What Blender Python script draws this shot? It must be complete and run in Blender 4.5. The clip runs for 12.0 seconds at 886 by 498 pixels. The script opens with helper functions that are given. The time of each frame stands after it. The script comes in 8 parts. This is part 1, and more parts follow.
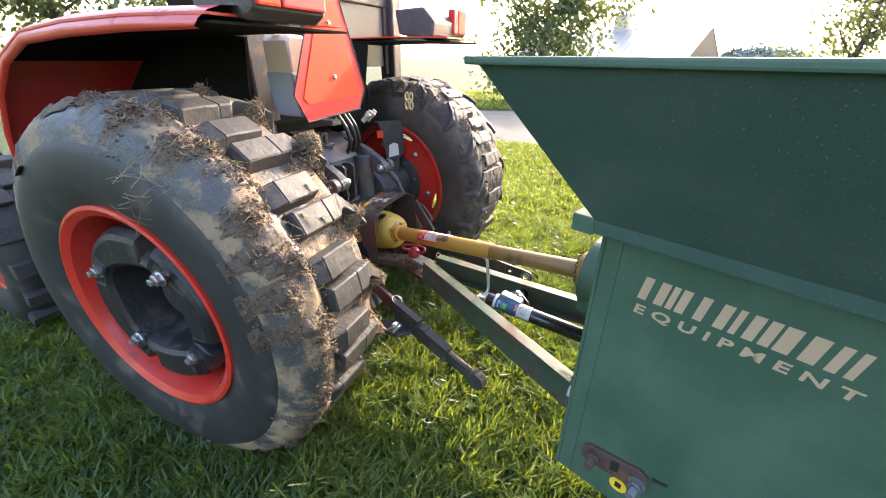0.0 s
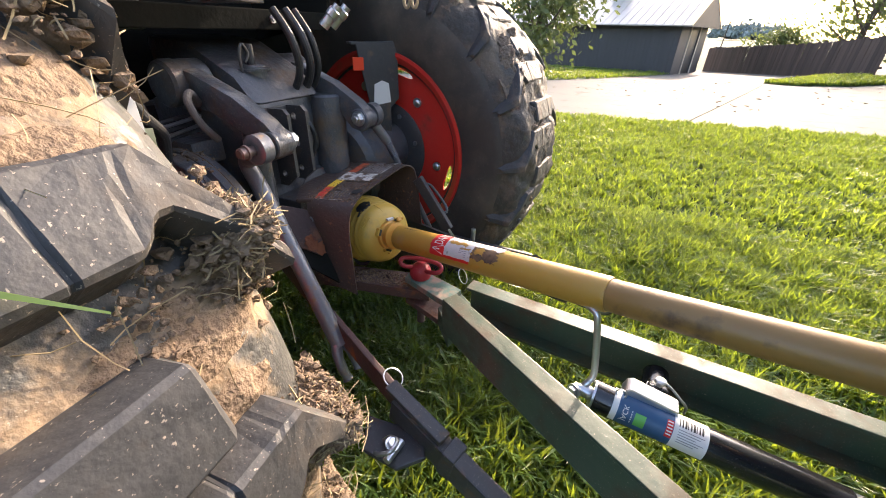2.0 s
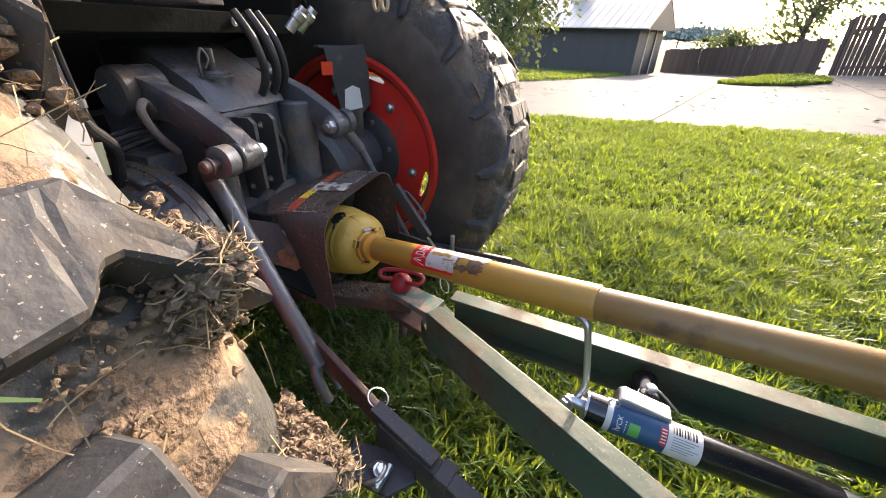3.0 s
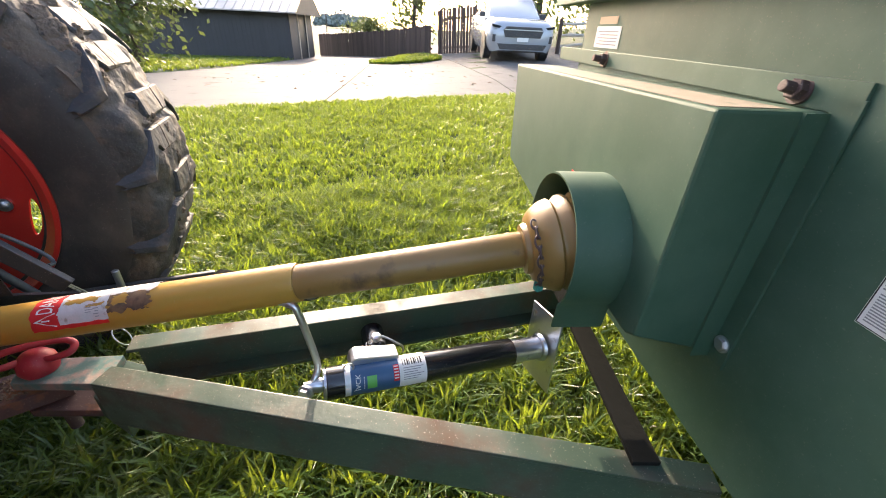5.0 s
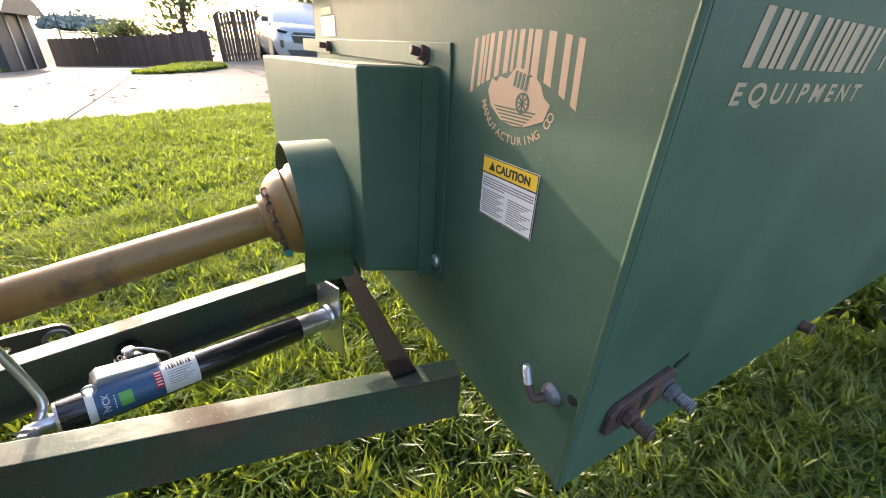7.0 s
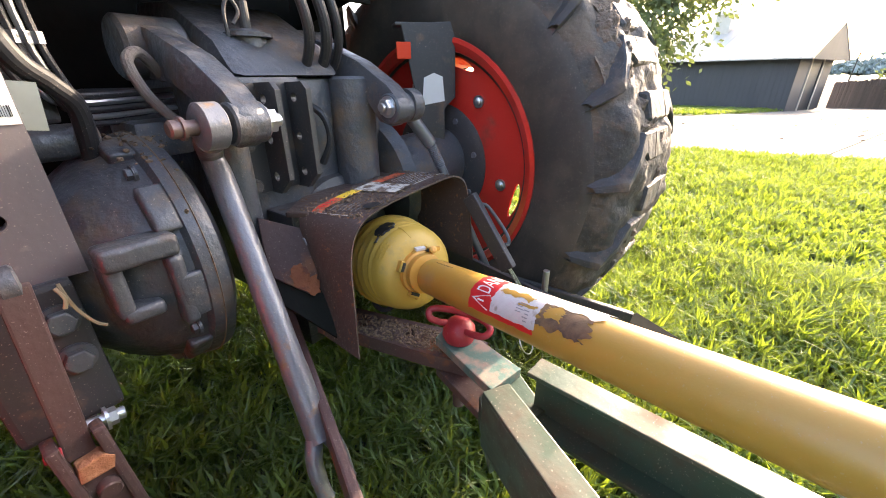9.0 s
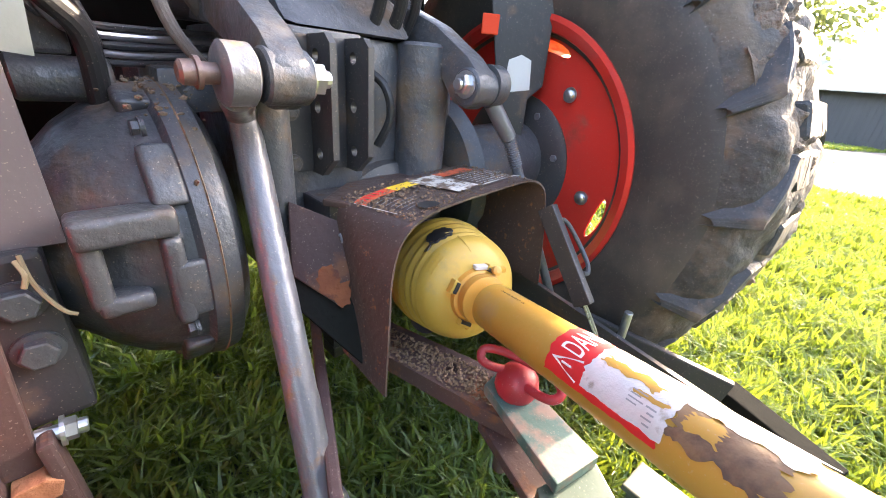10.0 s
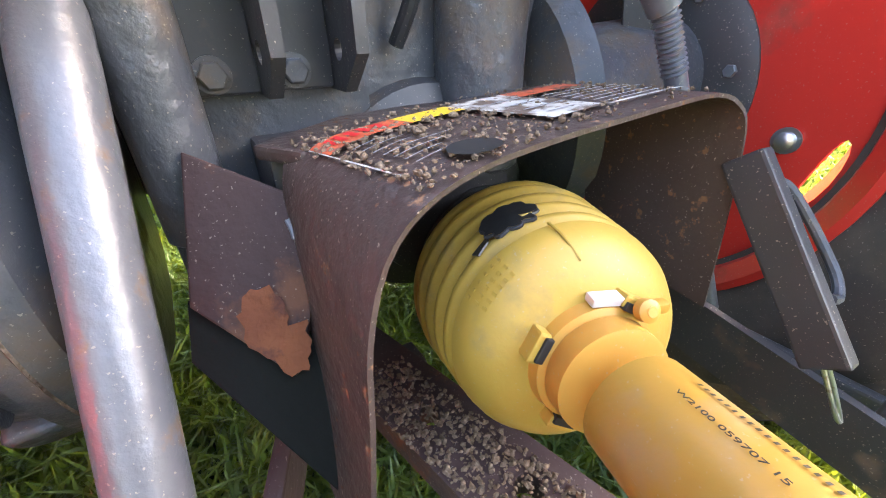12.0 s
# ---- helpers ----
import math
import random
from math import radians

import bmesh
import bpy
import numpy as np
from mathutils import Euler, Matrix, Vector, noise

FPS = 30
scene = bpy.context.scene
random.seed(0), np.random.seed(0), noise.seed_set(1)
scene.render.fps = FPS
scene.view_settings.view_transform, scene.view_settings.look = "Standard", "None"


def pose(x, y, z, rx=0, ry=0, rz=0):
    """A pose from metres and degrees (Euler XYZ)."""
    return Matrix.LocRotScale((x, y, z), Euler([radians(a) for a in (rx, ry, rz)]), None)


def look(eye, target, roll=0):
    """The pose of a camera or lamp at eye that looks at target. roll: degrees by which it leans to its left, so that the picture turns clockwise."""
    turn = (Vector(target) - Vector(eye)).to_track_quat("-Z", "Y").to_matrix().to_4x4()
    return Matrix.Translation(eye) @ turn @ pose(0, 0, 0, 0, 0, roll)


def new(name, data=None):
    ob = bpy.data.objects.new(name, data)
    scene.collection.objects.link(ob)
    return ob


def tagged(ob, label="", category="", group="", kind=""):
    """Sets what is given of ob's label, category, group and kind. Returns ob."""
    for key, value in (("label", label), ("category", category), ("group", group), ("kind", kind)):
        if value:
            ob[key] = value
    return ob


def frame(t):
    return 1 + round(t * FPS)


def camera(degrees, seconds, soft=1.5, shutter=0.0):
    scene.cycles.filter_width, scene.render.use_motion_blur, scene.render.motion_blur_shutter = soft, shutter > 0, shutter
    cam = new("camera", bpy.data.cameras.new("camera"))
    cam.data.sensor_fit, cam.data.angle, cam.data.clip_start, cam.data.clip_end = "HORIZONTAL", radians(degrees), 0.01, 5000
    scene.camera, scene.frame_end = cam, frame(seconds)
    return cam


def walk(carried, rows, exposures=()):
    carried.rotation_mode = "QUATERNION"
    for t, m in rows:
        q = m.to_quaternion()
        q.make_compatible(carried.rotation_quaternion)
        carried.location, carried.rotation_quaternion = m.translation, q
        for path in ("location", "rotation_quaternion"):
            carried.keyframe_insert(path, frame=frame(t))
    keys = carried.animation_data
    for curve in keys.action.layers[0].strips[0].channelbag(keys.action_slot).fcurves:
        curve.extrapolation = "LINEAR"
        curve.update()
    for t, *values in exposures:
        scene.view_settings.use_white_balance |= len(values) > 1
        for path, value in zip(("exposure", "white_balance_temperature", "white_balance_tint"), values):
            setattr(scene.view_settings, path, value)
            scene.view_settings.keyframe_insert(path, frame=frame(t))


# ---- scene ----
cam = camera(97.85, 12.0, soft=1.0)
PATH = [
    (0.0, -1.5102, -1.6729, 1.2518, 63.61, -0.49, -63.08),
    (0.5, -1.2989, -1.5004, 1.1816, 62.32, -1.68, -62.10),
    (1.0, -1.0941, -1.3417, 1.0896, 61.15, -1.10, -60.01),
    (1.5, -0.9005, -1.2258, 0.9929, 60.51, -1.10, -62.64),
    (2.0, -0.8356, -1.1987, 0.9670, 60.34, -1.35, -64.83),
    (2.5, -0.8304, -1.1870, 0.9651, 60.52, -1.30, -66.52),
    (2.7, -0.8263, -1.1785, 0.9698, 60.57, -1.35, -67.10),
    (4.3, -0.7141, -1.1471, 0.9664, 61.45, -1.52, -93.28),
    (4.5, -0.7315, -1.1569, 0.9489, 61.40, -1.60, -98.25),
    (5.0, -0.7842, -1.2467, 0.9412, 60.49, -2.45, -112.01),
    (5.5, -0.8113, -1.2571, 0.8842, 59.27, -2.33, -124.95),
    (6.0, -0.8865, -1.2922, 0.8621, 59.35, -2.04, -136.67),
    (6.5, -0.9482, -1.3379, 0.9136, 62.74, -2.37, -145.08),
    (7.0, -0.9468, -1.3251, 0.9093, 62.62, -2.78, -138.16),
    (7.5, -0.8722, -1.2671, 0.9082, 60.94, -2.48, -118.34),
    (7.7, -0.8546, -1.2607, 0.9057, 60.86, -3.49, -111.72),
    (9.3, -0.480, -1.034, 0.758, 67.02, -0.89, -47.02),
    (9.5, -0.478, -1.000, 0.739, 67.83, -3.20, -46.19),
    (10.0, -0.415, -0.966, 0.758, 65.34, -4.65, -44.43),
    (10.5, -0.393, -0.955, 0.767, 64.84, -3.25, -42.92),
    (11.0, -0.235, -0.830, 0.689, 62.57, -1.16, -36.90),
    (11.5, -0.183, -0.760, 0.646, 59.78, 0.40, -32.97),
    (12.0, -0.184, -0.760, 0.645, 59.98, 0.72, -32.63),
]
EXPO = [(t, e, 7000 if t < 9 else 7250, 17) for t, e in ((0.0, 2.95), (0.5, 2.8), (1.5, 2.65), (2.5, 2.5), (4.5, 2.5), (5.5, 2.55), (6.5, 2.55), (7.5, 2.45), (9.5, 3.7), (10.5, 4.1), (11.5, 4.25), (12.0, 4.25))]
walk(cam, [(t, pose(x, y, z, rx, ry, rz)) for t, x, y, z, rx, ry, rz in PATH], EXPO)

# ---- light: low sun on the far side of the tractor, clear sky ----
SUN_YAW, SUN_UP = 99.2, 22.1
to_sun = Vector((math.sin(radians(SUN_YAW)) * math.cos(radians(SUN_UP)), math.cos(radians(SUN_YAW)) * math.cos(radians(SUN_UP)), math.sin(radians(SUN_UP))))
sun = new("sun", bpy.data.lights.new("sun", "SUN"))
sun.data.energy, sun.data.angle, sun.data.color = 1.65, radians(0.6), (1.0, 0.88, 0.70)
sun.matrix_world = look(to_sun * 40, (0, 0, 0))
world = bpy.data.worlds.new("sky")
scene.world = world
world.use_nodes = True
sky = world.node_tree.nodes.new("ShaderNodeTexSky")
sky.sky_type, sky.sun_disc = "NISHITA", False
sky.sun_elevation, sky.sun_rotation = radians(SUN_UP), radians(SUN_YAW)
sky.dust_density, sky.air_density = 2.5, 1.0
back = world.node_tree.nodes["Background"]
world.node_tree.links.new(sky.outputs[0], back.inputs[0])
back.inputs[1].default_value = 0.15


# ---- materials ----
def material(name, a, b=None, scale=8.0, rough=0.5, metal=0.0, bump=0.0, bump_scale=60.0, spots=None, spot_scale=14.0, spot_cut=0.6,
             spot_rough=0.9, coat=0.0, stretch=(1, 1, 1), vary=0.0, detail=5.0, spot_soft=0.06, grit=0.0):
    """Paint or metal with slow variation a to b, and stains of a third colour with edges of their own."""
    m = bpy.data.materials.new(name)
    m.use_nodes = True
    nt = m.node_tree
    N, L = nt.nodes, nt.links
    bsdf = N["Principled BSDF"]
    co = N.new("ShaderNodeTexCoord")
    mp = N.new("ShaderNodeMapping")
    mp.inputs["Scale"].default_value = stretch
    L.new(co.outputs["Object"], mp.inputs[0])
    n1 = N.new("ShaderNodeTexNoise")
    n1.inputs["Scale"].default_value, n1.inputs["Detail"].default_value = scale, detail
    L.new(mp.outputs[0], n1.inputs["Vector"])
    mix = N.new("ShaderNodeMix")
    mix.data_type = "RGBA"
    mix.inputs[6].default_value, mix.inputs[7].default_value = a, b or a
    L.new(n1.outputs[0], mix.inputs[0])
    col = mix.outputs[2]
    r_out = None
    if spots:
        n2 = N.new("ShaderNodeTexNoise")
        n2.inputs["Scale"].default_value, n2.inputs["Detail"].default_value, n2.inputs["Roughness"].default_value = spot_scale, 7.0, 0.62
        L.new(co.outputs["Object"], n2.inputs["Vector"])
        ramp = N.new("ShaderNodeMapRange")
        ramp.inputs[1].default_value, ramp.inputs[2].default_value = spot_cut - spot_soft, spot_cut + spot_soft
        L.new(n2.outputs[0], ramp.inputs[0])
        mx = N.new("ShaderNodeMix")
        mx.data_type = "RGBA"
        mx.inputs[7].default_value = spots
        L.new(ramp.outputs[0], mx.inputs[0])
        L.new(col, mx.inputs[6])
        col = mx.outputs[2]
        rr = N.new("ShaderNodeMapRange")
        rr.inputs[3].default_value, rr.inputs[4].default_value = rough, spot_rough
        L.new(ramp.outputs[0], rr.inputs[0])
        r_out = rr.outputs[0]
    if grit:
        n4 = N.new("ShaderNodeTexNoise")
        n4.inputs["Scale"].default_value, n4.inputs["Detail"].default_value = 380.0, 4.0
        L.new(co.outputs["Object"], n4.inputs["Vector"])
        gr = N.new("ShaderNodeMapRange")
        gr.inputs[1].default_value, gr.inputs[2].default_value = 0.655, 0.70
        gr.inputs[4].default_value = grit
        L.new(n4.outputs[0], gr.inputs[0])
        gm = N.new("ShaderNodeMix")
        gm.data_type = "RGBA"
        gm.inputs[7].default_value = (0.42, 0.36, 0.29, 1)
        L.new(gr.outputs[0], gm.inputs[0])
        L.new(col, gm.inputs[6])
        col = gm.outputs[2]
    if vary:
        info = N.new("ShaderNodeObjectInfo")
        hsv = N.new("ShaderNodeHueSaturation")
        vr = N.new("ShaderNodeMapRange")
        vr.inputs[3].default_value, vr.inputs[4].default_value = 1 - vary, 1 + vary
        L.new(info.outputs["Random"], vr.inputs[0])
        L.new(vr.outputs[0], hsv.inputs["Value"])
        L.new(col, hsv.inputs["Color"])
        col = hsv.outputs[0]
    L.new(col, bsdf.inputs["Base Color"])
    bsdf.inputs["Metallic"].default_value = metal
    bsdf.inputs["Roughness"].default_value = rough
    bsdf.inputs["Coat Weight"].default_value = coat
    bsdf.inputs["Coat Roughness"].default_value = 0.12
    if r_out:
        L.new(r_out, bsdf.inputs["Roughness"])
    if bump:
        n3 = N.new("ShaderNodeTexNoise")
        n3.inputs["Scale"].default_value, n3.inputs["Detail"].default_value = bump_scale, 6.0
        L.new(co.outputs["Object"], n3.inputs["Vector"])
        bp = N.new("ShaderNodeBump")
        bp.inputs["Strength"].default_value, bp.inputs["Distance"].default_value = bump, 0.01
        L.new(n3.outputs[0], bp.inputs["Height"])
        L.new(bp.outputs[0], bsdf.inputs["Normal"])
    return m


GREEN = material("green_paint", (0.025, 0.074, 0.044, 1), (0.042, 0.098, 0.062, 1), 3.0, 0.55, bump=0.04, bump_scale=25, spots=(0.068, 0.125, 0.086, 1), spot_scale=5, spot_cut=0.57, spot_soft=0.15, spot_rough=0.6, grit=0.12)
# duller, greyer copy of the green paint, with flare haze in its colour
HOPPER = material("dull_hazed_green_paint", (0.030, 0.068, 0.054, 1), (0.046, 0.088, 0.072, 1), 3.0, 0.7, bump=0.05, bump_scale=25, spots=(0.07, 0.11, 0.09, 1), spot_scale=5, spot_cut=0.62, spot_soft=0.15, grit=0.3)
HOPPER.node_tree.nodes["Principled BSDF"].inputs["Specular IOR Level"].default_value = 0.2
GREEN_WORN = material("worn_green_paint", (0.028, 0.052, 0.036, 1), (0.060, 0.096, 0.070, 1), 6.0, 0.38, bump=0.12, bump_scale=40, spots=(0.095, 0.062, 0.042, 1), spot_scale=7, spot_cut=0.57, spot_soft=0.1, grit=0.6)
RED = material("red_paint", (0.55, 0.028, 0.02, 1), (0.62, 0.04, 0.028, 1), 4.0, 0.3, coat=0.3, spots=(0.35, 0.06, 0.04, 1), spot_scale=10, spot_cut=0.66, grit=0.3)
RUBBER = material("dusty_rubber", (0.028, 0.029, 0.033, 1), (0.05, 0.05, 0.052, 1), 7.0, 0.62, bump=0.25, bump_scale=50, spots=(0.085, 0.068, 0.055, 1), spot_scale=14, spot_cut=0.61, grit=0.6, spot_soft=0.09)
# tan spots are mud; the bluish tone paints the sky's reflection on the rubber
CARCASS = material("sky_tinted_muddy_rubber", (0.034, 0.043, 0.049, 1), (0.098, 0.086, 0.074, 1), 9.0, 0.48, bump=0.9, bump_scale=35, spots=(0.27, 0.19, 0.12, 1), spot_scale=9, spot_cut=0.53, grit=0.6, spot_soft=0.05)
SIDEWALL = material("tyre_sidewall_rubber", (0.016, 0.017, 0.02, 1), (0.03, 0.03, 0.03, 1), 5.0, 0.55, bump=0.1, spots=(0.12, 0.095, 0.075, 1), spot_scale=9, spot_cut=0.66, spot_soft=0.12)
TREAD = material("dark_tread_rubber", (0.03, 0.031, 0.035, 1), (0.055, 0.055, 0.056, 1), 7.0, 0.65, bump=0.4, bump_scale=45, spots=(0.17, 0.13, 0.095, 1), spot_scale=12, spot_cut=0.6, grit=0.5, spot_soft=0.1)
CLOGGED = material("mud_clogged_rubber", (0.03, 0.028, 0.027, 1), (0.065, 0.056, 0.048, 1), 9.0, 0.7, bump=0.9, bump_scale=35, spots=(0.12, 0.092, 0.068, 1), spot_scale=9, spot_cut=0.55, grit=0.5)
TEAL_WORN = material("worn_teal_paint", (0.05, 0.12, 0.105, 1), (0.09, 0.16, 0.14, 1), 9.0, 0.45, bump=0.15, spots=(0.26, 0.19, 0.155, 1), spot_scale=20, spot_cut=0.54, grit=0.5)
PLATE = material("dusty_grey_plate", (0.115, 0.10, 0.102, 1), (0.165, 0.145, 0.145, 1), 6.0, 0.5, bump=0.06, spots=(0.22, 0.19, 0.17, 1), spot_scale=30, spot_cut=0.7, grit=0.6)
# darker copy of the dry mud, with the outer side's shade in its colour
SHADE_MUD = material("shade_dark_mud", (0.085, 0.062, 0.046, 1), (0.18, 0.128, 0.09, 1), 24.0, 0.85, bump=0.9, bump_scale=120, spots=(0.05, 0.042, 0.036, 1), spot_scale=40, spot_cut=0.6)
MUD = material("dry_mud", (0.14, 0.095, 0.062, 1), (0.26, 0.185, 0.125, 1), 24.0, 0.95, bump=0.8, bump_scale=120, spots=(0.12, 0.08, 0.05, 1), spot_scale=60, spot_cut=0.6)
STRAW = material("straw", (0.24, 0.17, 0.09, 1), (0.46, 0.36, 0.21, 1), 20.0, 0.8, vary=0.2)
STEEL = material("grey_tractor_casting", (0.054, 0.059, 0.069, 1), (0.102, 0.106, 0.116, 1), 9.0, 0.36, metal=0.15, bump=0.35, bump_scale=60, spots=(0.17, 0.12, 0.08, 1), spot_scale=13, spot_cut=0.61, spot_soft=0.1, grit=0.5)
DARK = material("black_steel", (0.03, 0.03, 0.034, 1), (0.06, 0.058, 0.06, 1), 8.0, 0.45, bump=0.1, spots=(0.13, 0.095, 0.07, 1), spot_scale=14, spot_cut=0.64, grit=0.6)
ROD = material("worn_grey_rod", (0.115, 0.12, 0.135, 1), (0.19, 0.195, 0.215, 1), 12.0, 0.33, metal=0.25, bump=0.18, bump_scale=70, spots=(0.26, 0.17, 0.11, 1), spot_scale=26, spot_cut=0.63, grit=0.55)
BROWN = material("rusty_brown_steel", (0.058, 0.034, 0.033, 1), (0.10, 0.058, 0.052, 1), 10.0, 0.62, bump=0.2, spots=(0.24, 0.10, 0.045, 1), spot_scale=12, spot_cut=0.63, grit=0.45)
GUARD = material("scuffed_guard_steel", (0.046, 0.033, 0.031, 1), (0.088, 0.056, 0.046, 1), 12.0, 0.42, bump=0.25, bump_scale=90, spots=(0.25, 0.13, 0.07, 1), spot_scale=60, spot_cut=0.64, spot_soft=0.03, grit=0.6)
ZINC = material("zinc_plated_steel", (0.5, 0.51, 0.53, 1), (0.65, 0.66, 0.68, 1), 30.0, 0.3, metal=0.9, bump=0.05, spots=(0.3, 0.25, 0.2, 1), spot_scale=40, spot_cut=0.66)
YELLOW = material("yellow_plastic", (0.45, 0.27, 0.042, 1), (0.53, 0.335, 0.065, 1), 8.0, 0.45, bump=0.08, spots=(0.36, 0.25, 0.08, 1), spot_scale=16, spot_cut=0.64, grit=0.4)
TUBE = material("ochre_plastic_tube", (0.38, 0.205, 0.032, 1), (0.44, 0.25, 0.05, 1), 6.0, 0.36, bump=0.05, spots=(0.34, 0.22, 0.10, 1), spot_scale=9, spot_cut=0.66, spot_rough=0.6, grit=0.3)
TUBE_OLD = material("tan_plastic_tube", (0.21, 0.115, 0.030, 1), (0.29, 0.165, 0.052, 1), 7.0, 0.40, bump=0.05, spots=(0.085, 0.050, 0.028, 1), spot_scale=9, spot_cut=0.58, spot_rough=0.6)
COLLAR = material("orange_plastic", (0.52, 0.25, 0.04, 1), (0.58, 0.30, 0.06, 1), 9.0, 0.4, bump=0.05, grit=0.4)
BLACK_PAINT = material("black_gloss_paint", (0.01, 0.01, 0.012, 1), (0.018, 0.018, 0.02, 1), 9.0, 0.22, coat=0.4, grit=0.2)
DUST = material("settled_tan_dust", (0.24, 0.20, 0.15, 1), (0.32, 0.27, 0.20, 1), 12.0, 0.95, bump=0.1, spots=(0.12, 0.14, 0.10, 1), spot_scale=16, spot_cut=0.66)
MAROON = material("maroon_scuffed_steel", (0.028, 0.013, 0.012, 1), (0.052, 0.023, 0.020, 1), 14.0, 0.7, bump=0.2, spots=(0.13, 0.055, 0.03, 1), spot_scale=16, spot_cut=0.62, grit=0.35)
# glossless near-black: dark steel, and deep shade put into the colour
BLACK_SHADE = material("black_steel_with_shade", (0.010, 0.011, 0.010, 1), (0.019, 0.019, 0.017, 1), 12.0, 0.9, bump=0.2)
BLACK_SHADE.node_tree.nodes["Principled BSDF"].inputs["Specular IOR Level"].default_value = 0.02
CAST_BLACK = material("black_cast_iron", (0.010, 0.010, 0.013, 1), (0.022, 0.021, 0.025, 1), 9.0, 0.42, bump=0.3, bump_scale=60, spots=(0.075, 0.062, 0.052, 1), spot_scale=11, spot_cut=0.63, spot_soft=0.1, grit=0.5)
DECAL = material("dusty_white_decal", (0.60, 0.58, 0.54, 1), (0.42, 0.38, 0.33, 1), 30.0, 0.6, spots=(0.13, 0.085, 0.06, 1), spot_scale=45, spot_cut=0.5, bump=0.1)
DECAL_ORANGE = material("dusty_orange_decal", (0.62, 0.10, 0.03, 1), (0.45, 0.09, 0.04, 1), 30.0, 0.6, spots=(0.14, 0.07, 0.05, 1), spot_scale=45, spot_cut=0.54, bump=0.1)
DUSTY_SIDEWALL = material("dusty_brown_sidewall_rubber", (0.028, 0.026, 0.024, 1), (0.052, 0.046, 0.04, 1), 5.0, 0.7, bump=0.25, bump_scale=30, spots=(0.10, 0.082, 0.064, 1), spot_scale=7, spot_cut=0.58, spot_soft=0.12, grit=0.4)
WORN_PAPER = material("scuffed_white_paper", (0.62, 0.59, 0.58, 1), (0.5, 0.47, 0.45, 1), 40.0, 0.6, bump=0.2, spots=(0.30, 0.25, 0.20, 1), spot_scale=55, spot_cut=0.66)
RESIDUE = material("brown_glue_residue", (0.14, 0.08, 0.045, 1), (0.22, 0.13, 0.06, 1), 22.0, 0.6, bump=0.2, spots=(0.09, 0.055, 0.038, 1), spot_scale=20, spot_cut=0.55)
WHITE = material("white_print", (0.75, 0.75, 0.73, 1), (0.66, 0.65, 0.62, 1), 12.0, 0.5, grit=0.3)
CREAM = material("cream_lettering", (0.42, 0.29, 0.19, 1), (0.48, 0.34, 0.23, 1), 12.0, 0.5)
# black of printed marks, and of flat patches that paint the shade in holes
INK_AND_HOLE = material("black_print_and_hole_shade", (0.02, 0.02, 0.02, 1), None, 5.0, 0.5)
GREY_INK = material("grey_print", (0.25, 0.25, 0.26, 1), None, 5.0, 0.6)
SIGN_YELLOW = material("yellow_print", (0.80, 0.52, 0.04, 1), None, 6.0, 0.45)
SIGN_RED = material("red_print", (0.60, 0.018, 0.02, 1), None, 6.0, 0.6)
SIGN_ORANGE = material("orange_print", (0.80, 0.060, 0.012, 1), (0.74, 0.05, 0.012, 1), 6.0, 0.75, grit=0.3)
PIN_RED = material("red_rubberised_paint", (0.30, 0.018, 0.03, 1), (0.36, 0.03, 0.04, 1), 14.0, 0.45, bump=0.1, grit=0.4)
HOSE = material("black_rubber_hose", (0.015, 0.015, 0.017, 1), (0.03, 0.03, 0.032, 1), 18.0, 0.5, bump=0.1, grit=0.3)
CONCRETE = material("pale_concrete", (0.118, 0.113, 0.105, 1), (0.148, 0.141, 0.131, 1), 0.7, 0.8, bump=0.15, bump_scale=60, spots=(0.095, 0.09, 0.083, 1), spot_scale=2.5, spot_cut=0.62)
CONCRETE.node_tree.nodes["Principled BSDF"].inputs["Specular IOR Level"].default_value = 0.1
BARN = material("dark_board_siding", (0.05, 0.047, 0.05, 1), (0.075, 0.07, 0.07, 1), 3.0, 0.7, bump=0.1, stretch=(1, 1, 0.1))
ROOF = material("metal_roofing", (0.40, 0.36, 0.32, 1), (0.5, 0.46, 0.42, 1), 1.5, 0.35, metal=0.3)
WOOD = material("weathered_fence_wood", (0.055, 0.035, 0.028, 1), (0.10, 0.065, 0.05, 1), 4.0, 0.85, bump=0.3, stretch=(1, 1, 0.15), vary=0.25)
RAIL = material("grey_split_rail_wood", (0.40, 0.35, 0.29, 1), (0.52, 0.46, 0.39, 1), 6.0, 0.85, bump=0.4, vary=0.15)
CAR_PAINT = material("silver_white_car_paint", (0.32, 0.34, 0.37, 1), (0.36, 0.38, 0.41, 1), 2.0, 0.25, metal=0.2, coat=0.6)
GLASS_DARK = material("dark_tinted_glass", (0.012, 0.016, 0.022, 1), None, 2.0, 0.12)
BARK = material("tree_bark", (0.06, 0.045, 0.035, 1), (0.11, 0.09, 0.07, 1), 12.0, 0.9, bump=0.6)
TANK = material("white_translucent_plastic", (0.62, 0.58, 0.48, 1), (0.7, 0.66, 0.56, 1), 6.0, 0.4, grit=0.3)


